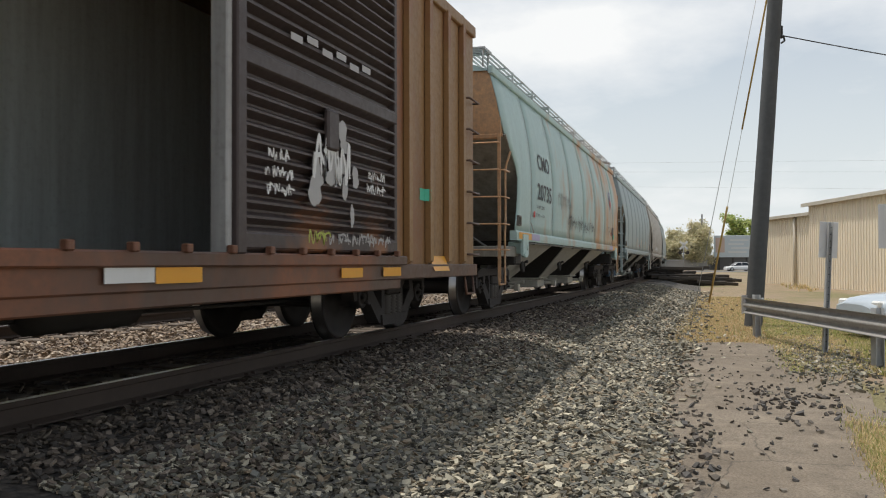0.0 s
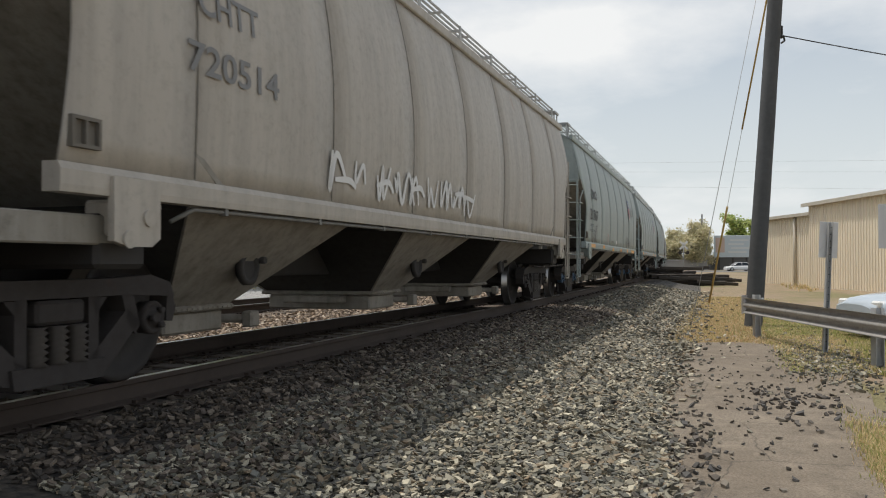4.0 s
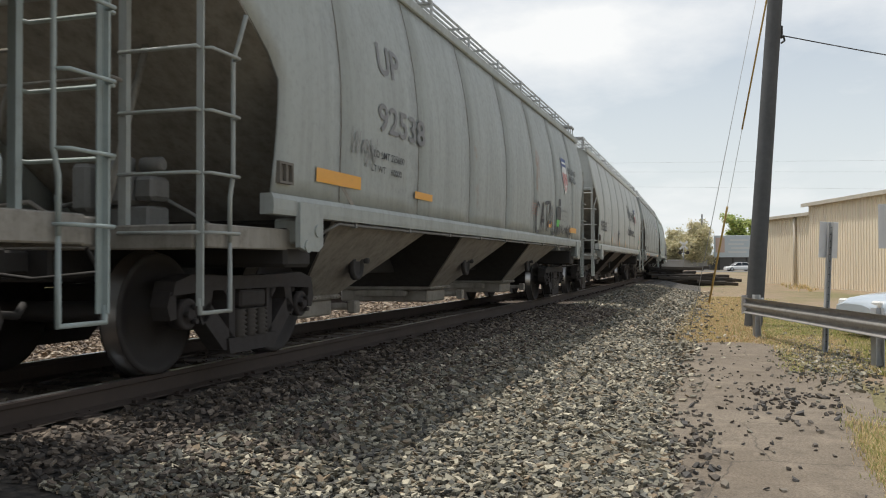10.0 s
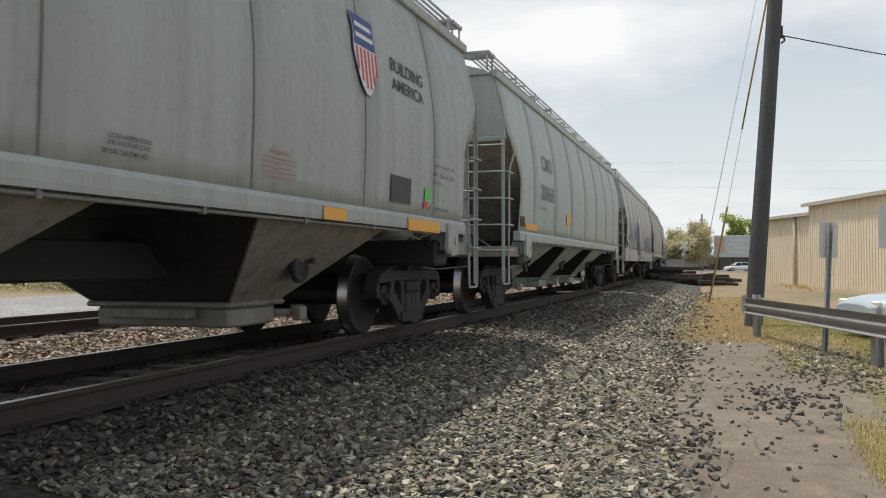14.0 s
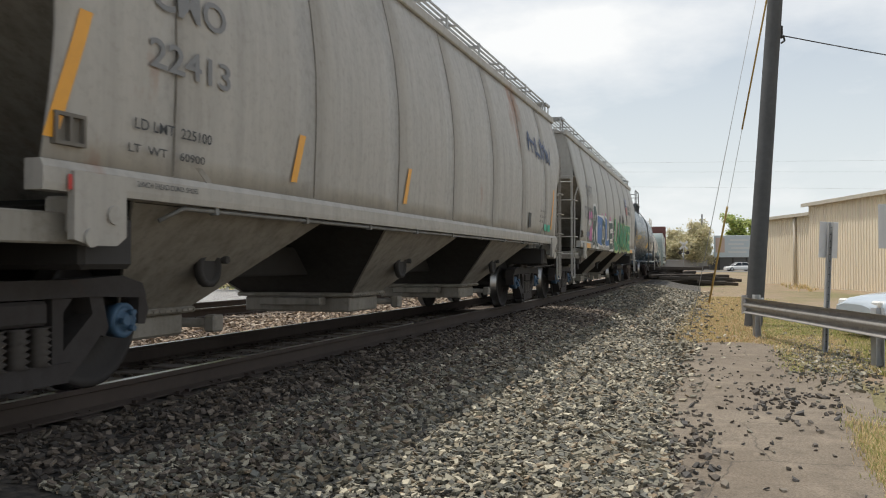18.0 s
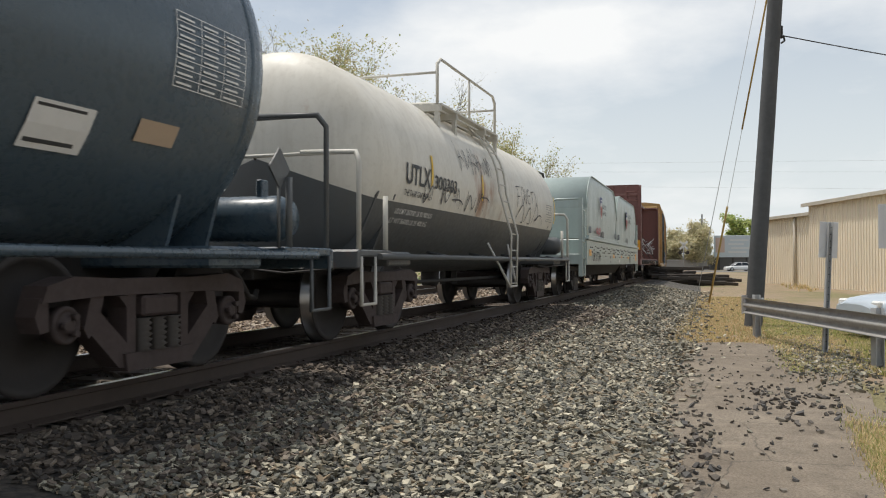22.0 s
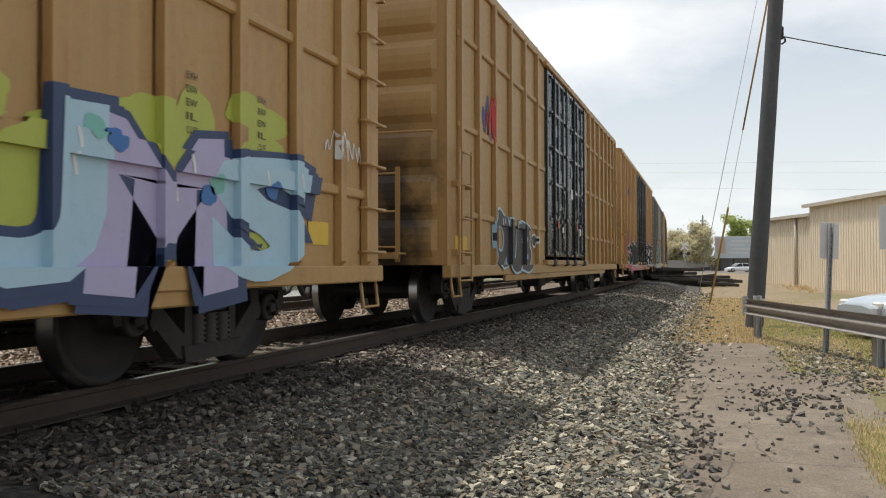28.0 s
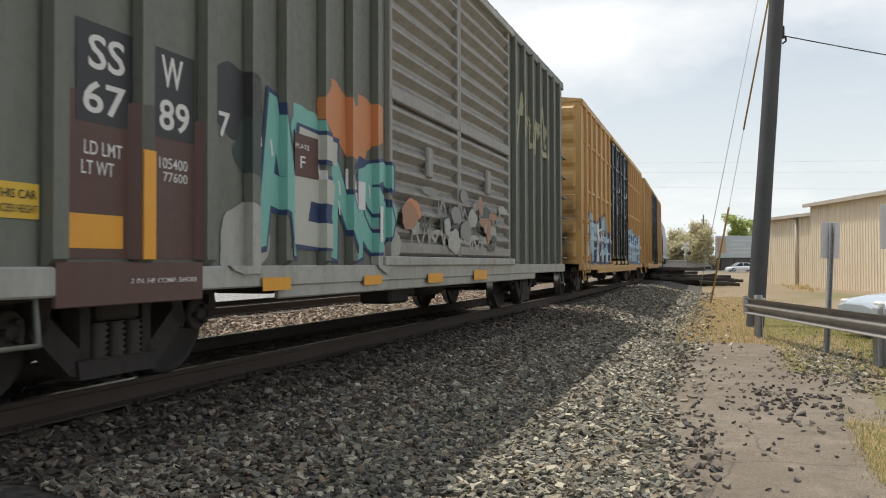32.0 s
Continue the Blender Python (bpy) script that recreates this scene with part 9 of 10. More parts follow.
for line, mt, k in (([(-7.15, 3.85), (-6.75, 3.45), (-6.15, 2.9)], M_RED, 0.012), ([(-6.2, 3.85), (-6.6, 3.5), (-7.1, 3.05)], M_BLUE, 0.016)):
    pts, fcs = [], []
    ribbon(pts, fcs, smooth_line(line, 10), 0.22, 0.0, 6, False)
    drape("painted_emblem", pts, fcs, t3, mt, y3, k)
M_SSW = paint("faded_green_grey_paint", (0.155, 0.165, 0.135), rust=0.12, dirt=0.35, seed=33, dirt_col=(0.06, 0.055, 0.045))
M_SSWDOOR = paint("weathered_grey_door_paint", (0.30, 0.29, 0.26), rust=0.12, dirt=0.35, seed=34)
M_SSWSILL = paint("pale_oversprayed_sill_paint", (0.42, 0.42, 0.38), rust=0.1, dirt=0.4, seed=35)
ssw_posts = [-6.98, -6.28, -5.62, -5.05, -4.55, -3.86, -3.30, -2.7, 3.1, 3.75, 4.4, 5.05, 5.7, 6.35, 7.0]
ssw, t4 = boxcar("ssw", 231.05, 15.1, 4.66, M_SSW, "faded green box car with grey ribbed doors and graffiti", (-2.4, 0.0, 2.7), ssw_posts, (), doormat=M_SSWDOOR, door_kind="slide", inset=1.65, sill_mat=M_SSWSILL, post_d=0.085, side_ladder=False)
M_BROWNPANEL = paint("brown_overpaint", (0.10, 0.045, 0.035), 0.05, 0.3, 36)
patch(ssw, t4, -6.9, -5.66, 0.86, 1.78, M_BROWNPANEL, "brown_panel", "brown overpainted panel", 0.004)
write(ssw, t4, "PLATE", -4.36, 1.78, 0.04, 0.24, M_WHITE, 0.024)
write(ssw, t4, "F", -4.28, 1.62, 0.10, 0.09, M_WHITE, 0.024)
write(ssw, t4, "THIS CAR", -7.34, 1.16, 0.045, 0.26, M_BLACK, 0.012)
write(ssw, t4, "EXCESS HEIGHT", -7.345, 1.09, 0.04, 0.27, M_BLACK, 0.012)
patch(ssw, t4, -6.80, -6.34, 1.62, 2.18, M_BLACK, "stencil_panel", "black stencil panel", 0.006)
patch(ssw, t4, -6.16, -5.72, 1.62, 2.18, M_BLACK, "stencil_panel", "black stencil panel", 0.006)
for k in range(12):
    blot(ssw, t4, (-5.2, -4.9, -4.6, -3.6, -3.2, -2.9, -3.9, -2.6, -5.1, -4.2, -3.0, -2.5)[k], (2.0, 1.7, 1.5, 2.2, 2.05, 2.2, 1.2, 1.3, 1.0, 1.9, 1.6, 1.0)[k], 0.34, 0.26, (M_DARKGRAF, M_SMOKEGRAF, M_TEALGRAF, M_OCHREGRAF, M_OCHREGRAF, M_OCHREGRAF, M_NAVYGRAF, M_TEALGRAF, M_SSWSILL, M_TEALGRAF, M_NAVYGRAF, M_SSWSILL)[k], 0.004 + k * 0.0003, 80 + k)
piece(ssw, t4, "AENS", -5.0, -2.35, 0.86, 2.12, (M_TEALGRAF, flat("cream_spray_paint", (0.50, 0.51, 0.45)), M_TEALGRAF), M_NAVYGRAF, 58, 0.04, None, None, "turquoise and cream graffiti letters", (1.0, 0.85, 0.7, 0.8))
patch(ssw, t4, -4.5, -3.95, 1.55, 1.9, flat("brown_patch_paint", (0.10, 0.045, 0.035)), "stencil_panel", "brown overpainted square", 0.02)
for k in range(2):
    patch(ssw, t4, (-3.2, -2.75)[k], (-2.95, -2.6)[k], (1.35, 1.05)[k], (1.62, 1.4)[k], M_WHITE, "paper_notice", "white paper notice", 0.022)
bm = bmesh.new()
box(bm, -6.335, -6.225, -1.621, -1.610, 0.86, 1.51)
part("reflector", bm, M_ORANGE, ssw, "yellow reflective strip on a post")
bm = bmesh.new()
bevel_box(bm, -7.0, -5.7, -1.594, -1.56, 0.60, 0.845, 0.006)
part("bolster_plate", bm, M_BROWNPANEL, ssw, "brown overpainted sill plate")
M_WORNORANGE = flat("worn_orange_spray_paint", (0.36, 0.19, 0.11))
rng = random.Random(59)
for k in range(22):
    x, z = rng.uniform(-2.2, 2.3), rng.uniform(1.0, 1.72)
    blot(ssw, t4, x, z, rng.uniform(0.10, 0.30), rng.uniform(0.05, 0.16), (M_FAINTGRAF, M_WORNORANGE, M_SSWSILL, M_SMOKEGRAF, M_SSWSILL)[k % 5] if x > -1.2 else (M_WORNORANGE, M_OCHREGRAF, M_SSWSILL)[k % 3], 0.012 + k * 0.0006, 200 + k, "worn orange and white sprayed patch")
strokes_z = (1.12, 1.30, 1.48)
for k, z in enumerate(strokes_z):
    scrawl(ssw, t4, -1.9 + 0.5 * k, 2.0 + 0.1 * k, z - 0.10, z + 0.14, (M_SSWSILL, M_SMOKEGRAF, M_FAINTGRAF)[k], 70 + k, 7, 0.05, "graffiti_stroke")
scrawl(ssw, t4, 3.3, 6.0, 2.6, 3.8, flat("faded_cream_lettering", (0.42, 0.41, 0.27)), 60, 3, 0.12, "faded_letter")
y4, t5 = boxcar("y4", 250.2, 18.0, 4.82, yellow(37), "yellow box car with side rails farther back in the train", (-2.7, -0.25, 2.2), TBOX_POSTS, (1.5, 2.66, 3.85), doormat=M_BLACKDOOR)
mural(y4, t5, -8.0, -3.2, 0.8, 2.2, (M_ICEGRAF, M_WHITE), M_NAVYGRAF, 62, 5)
mural(y4, t5, 2.8, 8.0, 0.8, 2.2, (M_ICEGRAF,), M_BLUEGRAF, 63, 4)
y5, t6 = boxcar("y5", 270.5, 18.0, 4.82, yellow(38, 0.9), "dusty yellow box car near the end of the view", (-2.7, -0.25, 2.2), TBOX_POSTS, (), doormat=M_BLACKDOOR)
h14, s14 = hopper("h14", 290.0, 16.3, paint("pale_grey_paint_g", (0.45, 0.46, 0.44), 0.02, 0.2, 14), "pale grey covered hopper car far back in the train", lower=M_LOWER)
h15, s15 = hopper("h15", 307.5, 16.3, paint("pale_grey_paint_h", (0.45, 0.46, 0.44), 0.02, 0.2, 15), "pale grey covered hopper car at the far end", lower=M_LOWER)
M_BROWN = paint("rusted_brown_yellow_paint", (0.30, 0.165, 0.062), rust=0.62, dirt=0.35, seed=39, dirt_col=(0.07, 0.045, 0.03), rust_col=(0.15, 0.06, 0.03))
M_BROWNDOOR = paint("dark_brown_door_paint", (0.062, 0.043, 0.040), rust=0.42, dirt=0.3, seed=40, dirt_col=(0.035, 0.03, 0.028))
M_BROWNSILL = paint("rusty_sill_paint", (0.11, 0.055, 0.035), rust=0.75, dirt=0.4, seed=41, rust_col=(0.16, 0.06, 0.028))
br, t7 = boxcar("brown", -142.0, 15.6, 4.10, M_BROWN, "rusty orange-brown box car with one door slid open", (1.63, 4.75), [5.15, 5.85, 6.55, 7.2, -7.2, -6.4, -5.6, -4.8, -4.0], (), doormat=M_BROWNDOOR, door_kind="slide", inset=1.9, sill_mat=M_BROWNSILL, open_gap=(-3.4, 4.75), endmat=M_BROWNSILL)
bm = bmesh.new()
box(bm, -7.7, 7.7, 1.44, 1.47, 0.9, 4.05)
part("inner_wall", bm, paint("scuffed_grey_lining", (0.70, 0.76, 0.74), 0.22, 0.30, 42, rust_col=(0.10, 0.06, 0.04)), br, "scuffed grey inner lining")
bm = bmesh.new()
bevel_box(bm, 1.50, 1.57, -1.60, -1.46, 0.90, 4.05, 0.012)
part("door_post", bm, paint("flaking_white_post", (0.46, 0.46, 0.45), 0.45, 0.5, 43), br, "flaking white door post")
bm = bmesh.new()
bevel_box(bm, 1.575, 1.70, -1.64, -1.50, 0.90, 4.05, 0.012)
part("door_edge", bm, M_BROWNDOOR, br, "rusty leading edge of the door")
for k in range(13):
    bm = bmesh.new()
    prism(bm, [(-0.07, 0.91), (-0.05, 0.825), (0.05, 0.825), (0.07, 0.91)], -1.62, -1.585)
    bevel_box(bm, -0.03, 0.03, -1.66, -1.60, 0.90, 0.96, 0.008)
    part("track_bracket", bm, M_BROWNSILL, br, m=pose(-1.6 + 0.52 * k, 0, 0))
for x, z, w, sd in ((2.05, 1.62, 0.34, 64), (2.0, 1.48, 0.44, 65), (2.03, 1.35, 0.42, 66), (3.95, 1.62, 0.4, 67), (3.9, 1.5, 0.5, 68)):
    scrawl(br, t7, x, x + w, z, z + 0.11, M_WHITE, sd, 4, 0.016)
M_CHALK = flat("worn_white_spray_paint", (0.42, 0.41, 0.40))
rng = random.Random(31)
for k in range(16):
    blot(br, t7, rng.gauss(3.15, 0.28), rng.gauss(1.68, 0.16), rng.uniform(0.04, 0.12), rng.uniform(0.05, 0.13), M_CHALK, 0.004 + k * 0.0002, k, "worn white spray patch")
scrawl(br, t7, 2.8, 3.6, 1.5, 1.95, M_WHITE, 69, 4, 0.045)
scrawl(br, t7, 2.7, 3.1, 0.99, 1.12, M_LIMEGRAF, 70, 3, 0.02)
scrawl(br, t7, 3.1, 4.5, 0.99, 1.12, M_CHALK, 71, 9, 0.02)
for k in range(6):
    pts, fcs = rects([(2.4 + 0.28 * k, 2.6 + 0.28 * k, 2.62 + 0.04 * (k % 2), 2.68 + 0.04 * (k % 2))])
    drape("stencil_bar", pts, fcs, t7, M_CHALK, br, 0.012)


# ---- tank cars ----
def tank_car(key, mid, L, r, zc, half, mat, label, rail_col, lower=None, split=None, rail_z=1.95, deck=(-1.2, 1.2), drop=0.0, trucks=None):
    car = empty("tank_car", label, "railway car", "tank cars of the freight train")
    def shell(a0, a1, mt, name):
        bm = bmesh.new()
        prof = [(0.02, -half)] + [(r * math.sin(t), -half + 0.55 - 0.55 * math.cos(t)) for t in fr(0.25, math.pi / 2, 7)]
        prof += [(r, x) for x in fr(-half + 0.55, half - 0.55, 12)[1:-1]]
        prof += [(a, -b) for a, b in prof[::-1] if a < r + 1 and b < -half + 0.56]
        n = 56
        ring = []
        for rr, x in prof:
            ring.append([bm.verts.new((x, rr * math.cos(t), zc + rr * math.sin(t))) for t in fr(a0, a1, n)])
        for p, q in zip(ring, ring[1:]):
            for k in range(n):
                bm.faces.new((p[k], p[k + 1], q[k + 1], q[k])).smooth = True
        bmesh.ops.remove_doubles(bm, verts=bm.verts[:], dist=0.0005)
        part(name, bm, mt, car)
    if split is None:
        shell(-math.pi / 2, 1.5 * math.pi, mat, "tank")
    else:
        a = math.asin((split - zc) / r)
        shell(a, math.pi - a, mat, "tank_upper")
        shell(math.pi - a, 2 * math.pi + a, lower, "tank_lower")
    for x in (-half + 0.62, -half * 0.45, half * 0.45, half - 0.62) if split is None else ():
        bm = bmesh.new()
        lathe(bm, [(r + 0.001, x - 0.03), (r + 0.007, x - 0.02), (r + 0.007, x + 0.02), (r + 0.001, x + 0.03)], "x", 56, (0, 0, zc), False)
        part("weld_seam", bm, mat, car)
    # saddles, sill stubs and end platforms
    for sx in (-1, 1):
        x = sx * (half - 0.75)
        bm = bmesh.new()
        for dx in (-0.25, 0.25):
            prism_x(bm, [(-1.25, zc - 0.35), (-0.95, 0.95), (0.95, 0.95), (1.25, zc - 0.35), (0.7, zc - 1.0), (-0.7, zc - 1.0)], x + dx - 0.02, x + dx + 0.02)
        bevel_box(bm, x - 0.35, x + 0.35, -1.4, 1.4, 0.80, 0.96, 0.02)
        part("saddle", bm, lower or mat, car)
        bm = bmesh.new()
        bevel_box(bm, min(sx * (half - 1.6), sx * L / 2), max(sx * (half - 1.6), sx * L / 2), -0.26, 0.26, 0.66, 0.96, 0.02)
        part("stub_sill", bm, M_UNDER, car)
        bm = bmesh.new()
        bevel_box(bm, min(sx * (L / 2 - 0.85), sx * L / 2), max(sx * (L / 2 - 0.85), sx * L / 2), -1.45, 1.45, 0.90, 0.97, 0.012)
        bevel_box(bm, sx * L / 2 - 0.04, sx * L / 2 + 0.04, -1.45, 1.45, 0.78, 0.96, 0.012)
        part("end_platform", bm, lower or mat, car)
        xe = sx * (L / 2 - 0.05)
        for sy in (-1, 1):
            for nm, pts, thick in (("end_handrail", [(xe, sy * 1.42, 0.95), (xe, sy * 1.42, rail_z - 0.10), (xe - sx * 0.06, sy * 1.36, rail_z), (xe - sx * 0.06, sy * 0.75, rail_z + 0.02)], 0.026), ("stanchion", [(xe - sx * 0.7, sy * 1.42, 0.95), (xe - sx * 0.7, sy * 1.42, 1.55)], 0.03), ("step", [(xe, sy * 1.45, 0.90), (xe, sy * 1.45, 0.42), (xe - sx * 0.35, sy * 1.45, 0.42), (xe - sx * 0.35, sy * 1.45, 0.90)], 0.015)):
                bm = bmesh.new()
                pipe(bm, pts, thick, 8)
                part(nm, bm, rail_col, car)
        bm = bmesh.new()
        pipe(bm, [(xe - sx * 0.06, -1.36, rail_z), (xe - sx * 0.06, 1.36, rail_z)], 0.02, 8)
        part("end_handrail", bm, rail_col, car)
    for sy in (-1, 1):
        bm = bmesh.new()
        pipe(bm, [(-L / 2 + 0.4, sy * 1.50, 0.90), (L / 2 - 0.4, sy * 1.50, 0.90)], 0.035, 8)
        for x in fr(-L / 2 + 1.0, L / 2 - 1.0, 5):
            rod(bm, (x, sy * 1.50, 0.90), (x, sy * 1.10, 0.98), 0.02)
        part("side_rail", bm, lower or mat, car)
        # ladder up the side
        bm = bmesh.new()
        lz = [(1.56, 0.45), (1.58, 1.3), (r + 0.10, zc)] + [((r + 0.10) * math.cos(t), zc + (r + 0.10) * math.sin(t)) for t in fr(0.25, 1.2, 6)]
        for dx in (-0.22, 0.22):
            pipe(bm, [(dx, sy * yy, zz) for yy, zz in lz], 0.018)
        pipe(bm, [(-0.65, sy * 1.3, 1.15), (-0.22, sy * 1.56, 0.45), (0.22, sy * 1.56, 0.45), (0.65, sy * 1.3, 1.15)], 0.018)
        lad = part("ladder", bm, rail_col, car, "thin steel ladder up the tank")
        for k in range(11):
            z = 0.5 + k * 0.27
            bm = bmesh.new()
            if z < zc:
                yy = 1.56 + (r + 0.10 - 1.56) * max(0, (z - 1.3)) / max(0.01, zc - 1.3)
            else:
                q = min(0.98, (z - zc) / (r + 0.1))
                yy = (r + 0.10) * math.sqrt(1 - q * q)
            rod(bm, (-0.22, sy * yy, z), (0.22, sy * yy, z), 0.012)
            part("rung", bm, rail_col, lad)
    top = zc + r
    bm = bmesh.new()
    lathe(bm, [(0.42, top - 0.08), (0.42, top + 0.16), (0.46, top + 0.17), (0.46, top + 0.22), (0.2, top + 0.28)], "z", 20)
    part("manway", bm, mat, car)
    top -= drop
    xa, xb = deck
    for y in fr(-1.0, 1.0, 12):
        if abs(y) > 0.45:
            bm = bmesh.new()
            box(bm, xa, xb, y - 0.06, y + 0.06, top + 0.03, top + 0.06)
            part("platform_slat", bm, rail_col, car)
    for x in (xa, xa + 0.8, xb - 0.8, xb):
        for s in (-1, 1):
            bm = bmesh.new()
            box(bm, x - 0.05, x + 0.05, min(s * 0.42, s * 1.05), max(s * 0.42, s * 1.05), top - 0.06, top + 0.03)
            box(bm, x - 0.04, x + 0.04, s * 1.0 - 0.03, s * 1.0 + 0.03, top - 0.38, top + 0.03)
            part("platform_bracket", bm, rail_col, car)
    for sy in (-1, 1):
        bm = bmesh.new()
        pipe(bm, [(xa, sy * 1.0, top + 0.05), (xa, sy * 1.0, top + 0.62), (xa + 0.15, sy * 1.0, top + 0.72), (xb - 0.15, sy * 1.0, top + 0.72), (xb, sy * 1.0, top + 0.62), (xb, sy * 1.0, top + 0.05)], 0.022, 8)
        rod(bm, ((xa + xb) / 2, sy * 1.0, top + 0.05), ((xa + xb) / 2, sy * 1.0, top + 0.72), 0.02, 8)
        part("top_railing", bm, rail_col, car)
    for x in (xa, xb):
        bm = bmesh.new()
        pipe(bm, [(x, -1.0, top + 0.5), (x, 1.0, top + 0.5)], 0.018)
        part("top_railing", bm, rail_col, car)
    bm = bmesh.new()
    lathe(bm, [(0.13, 0.45), (0.16, 0.5), (0.16, zc - r + 0.1)], "z", 14, (0.3, 0, 0))
    part("bottom_outlet", bm, M_UNDER, car)
    for x in (-1.8, -1.1, 1.0, 1.7):
        bm = bmesh.new()
        box(bm, x - 0.012, x + 0.012, -0.05, 0.05, 0.45, zc - r + 0.1)
        part("rod_hanger", bm, M_UNDER, car)
    bm = bmesh.new()
    pipe(bm, [(-half + 1.8, -0.4, 0.55), (half - 1.8, -0.4, 0.55)], 0.03)
    part("brake_rod", bm, M_UNDER, car)
    place("air_reservoir", shared("air_reservoir", m_reservoir), lower or mat, car, pose(L / 2 - 0.55, -0.75, 1.22, 0, 0, 90))
    add_couplers(car, L / 2)
    wheels = []
    for x in trucks or (-L / 2 + 1.6, L / 2 - 1.6):
        wheels += add_truck(car, x, M_TRUCK_BROWN)
    surf = Surf(lambda x, z: -math.sqrt(max(0.05, (r + 0.004) ** 2 - (z - zc) ** 2)))
    marks(car, key, surf)
    TRAIN.append((car, mid, wheels))
    return car, surf


M_TRUCK_BROWN = paint("brown_truck_casting", (0.052, 0.034, 0.030), 0.2, 0.3, 44, 0.7, (0.025, 0.02, 0.018))
M_TANKBLACK = paint("black_tank_paint", (0.055, 0.085, 0.112), rust=0.0, dirt=0.14, seed=45, rough=0.22, dirt_col=(0.075, 0.088, 0.095))
M_TANKWHITE = paint("cream_tank_paint", (0.68, 0.65, 0.57), rust=0.03, dirt=0.25, seed=46, dirt_col=(0.25, 0.21, 0.15))
M_TANKDARK = paint("dark_grey_tank_paint", (0.085, 0.092, 0.095), rust=0.05, dirt=0.3, seed=47)
bk, t8 = tank_car("blk", 102.3, 16.2, 1.46, 2.34, 7.35, M_TANKBLACK, "black tank car with yellow lettering", M_TANKDARK, rail_z=2.18, trucks=(-6.70, 6.10))
bars, fcs = rects([(5.75, 6.6, 2.50 - 0.062 * k, 2.506 - 0.062 * k) for k in range(9)] + [(5.75 + 0.28 * k, 5.757 + 0.28 * k, 2.005, 2.505) for k in range(4)] + [(5.78 + 0.28 * (k % 3), 5.95 + 0.28 * (k % 3), 2.46 - 0.062 * (k // 3), 2.474 - 0.062 * (k // 3)) for k in range(24)])
drape("stencil_table", bars, fcs, t8, M_WHITE, bk, 0.008)
def placard(car, x, y, z):
    """A diamond placard in a small frame on the end bracket."""
    bm = bmesh.new()
    o = [(0.0, z - 0.17), (0.17, z), (0.0, z + 0.17), (-0.17, z)]
    prism(bm, [(x + u, w) for u, w in o], y - 0.012, y + 0.004)
    holder = part("placard", bm, M_TANKDARK, car, "blank diamond placard holder")
    bm = bmesh.new()
    rod(bm, (x, y, 0.96), (x, y, z - 0.15), 0.015)
    part("stem", bm, M_TANKDARK, holder)


placard(bk, 7.25, -1.38, 1.62)
patch(bk, t8, 5.55, 5.95, 1.62, 1.76, flat("tan_primer_patch", (0.45, 0.34, 0.24)), "primer_patch", "tan primer patch")
wt, t9 = tank_car("wht", 117.0, 12.0, 1.29, 1.98, 5.52, M_TANKWHITE, "cream tank car with a dark grey belly and thin tags", paint("cream_railing_paint", (0.55, 0.53, 0.47), 0.05, 0.2, 48), M_TANKDARK, 1.55, deck=(-2.25, 0.95), drop=0.22, trucks=(-4.43, 4.40))
write(wt, t9, "UTLX", -4.27, 1.78, 0.25, 0.88, M_BLACK)
write(wt, t9, "300303", -3.23, 1.80, 0.18, 0.96, M_BLACK)
write(wt, t9, "LD LMT 207000 LB 93 900 KG", -4.37, 1.42, 0.062, 1.31, M_WHITE)
write(wt, t9, "LT WT 56000 LB 25 400 KG", -4.42, 1.31, 0.06, 1.3, M_WHITE)
patch(wt, t9, -3.37, -3.29, 1.82, 2.22, M_YELLOW, "sticker", "yellow reflective strip")
patch(wt, t9, -0.95, -0.87, 1.80, 2.2, M_YELLOW, "sticker", "yellow reflective strip")
patch(wt, t9, 5.0, 5.08, 1.70, 2.3, M_YELLOW, "sticker", "yellow reflective strip")
write(wt, t9, "THE TANK CAR PEOPLE", -4.27, 1.64, 0.075, 0.95, M_BLACK)
scrawl(wt, t9, -3.6, -0.6, 1.58, 1.95, M_DARKGRAF, 71, 5, 0.022)
strokes(wt, t9, [[(1.45, 1.85), (1.48, 2.25)], [(1.35, 2.22), (1.68, 2.24)], [(1.46, 2.05), (1.64, 2.06)], [(1.78, 2.1), (1.9, 2.26), (2.02, 2.1), (1.9, 1.95), (1.78, 2.1)], [(2.06, 2.24), (2.16, 1.96), (2.28, 2.26)], [(2.5, 2.24), (2.34, 2.22), (2.33, 2.0), (2.52, 1.98)], [(2.35, 2.12), (2.5, 2.13)], [(2.6, 2.2), (2.95, 2.22), (3.1, 1.95)], [(2.72, 2.2), (2.72, 1.98)]], 0.020, M_DARKGRAF)
strokes(wt, t9, [[(1.4, 1.66), (1.9, 1.92), (2.0, 1.62), (1.85, 1.6)], [(2.1, 1.6), (2.5, 1.9), (2.62, 1.62), (2.4, 1.6)], [(2.75, 1.6), (3.1, 2.0), (3.25, 1.75), (3.0, 1.68), (3.5, 1.8), (3.75, 1.62)]], 0.026, M_DARKGRAF)
scrawl(wt, t9, -2.1, -0.2, 2.15, 2.6, M_DARKGRAF, 76, 6, 0.016)
bars, fcs = rects([(4.1, 4.7, 2.06 - 0.05 * k, 2.066 - 0.05 * k) for k in range(8)] + [(4.1 + 0.2 * k, 4.106 + 0.2 * k, 1.71, 2.06) for k in range(4)])
drape("stencil_table", bars, fcs, t9, M_BLACK, wt, 0.008)


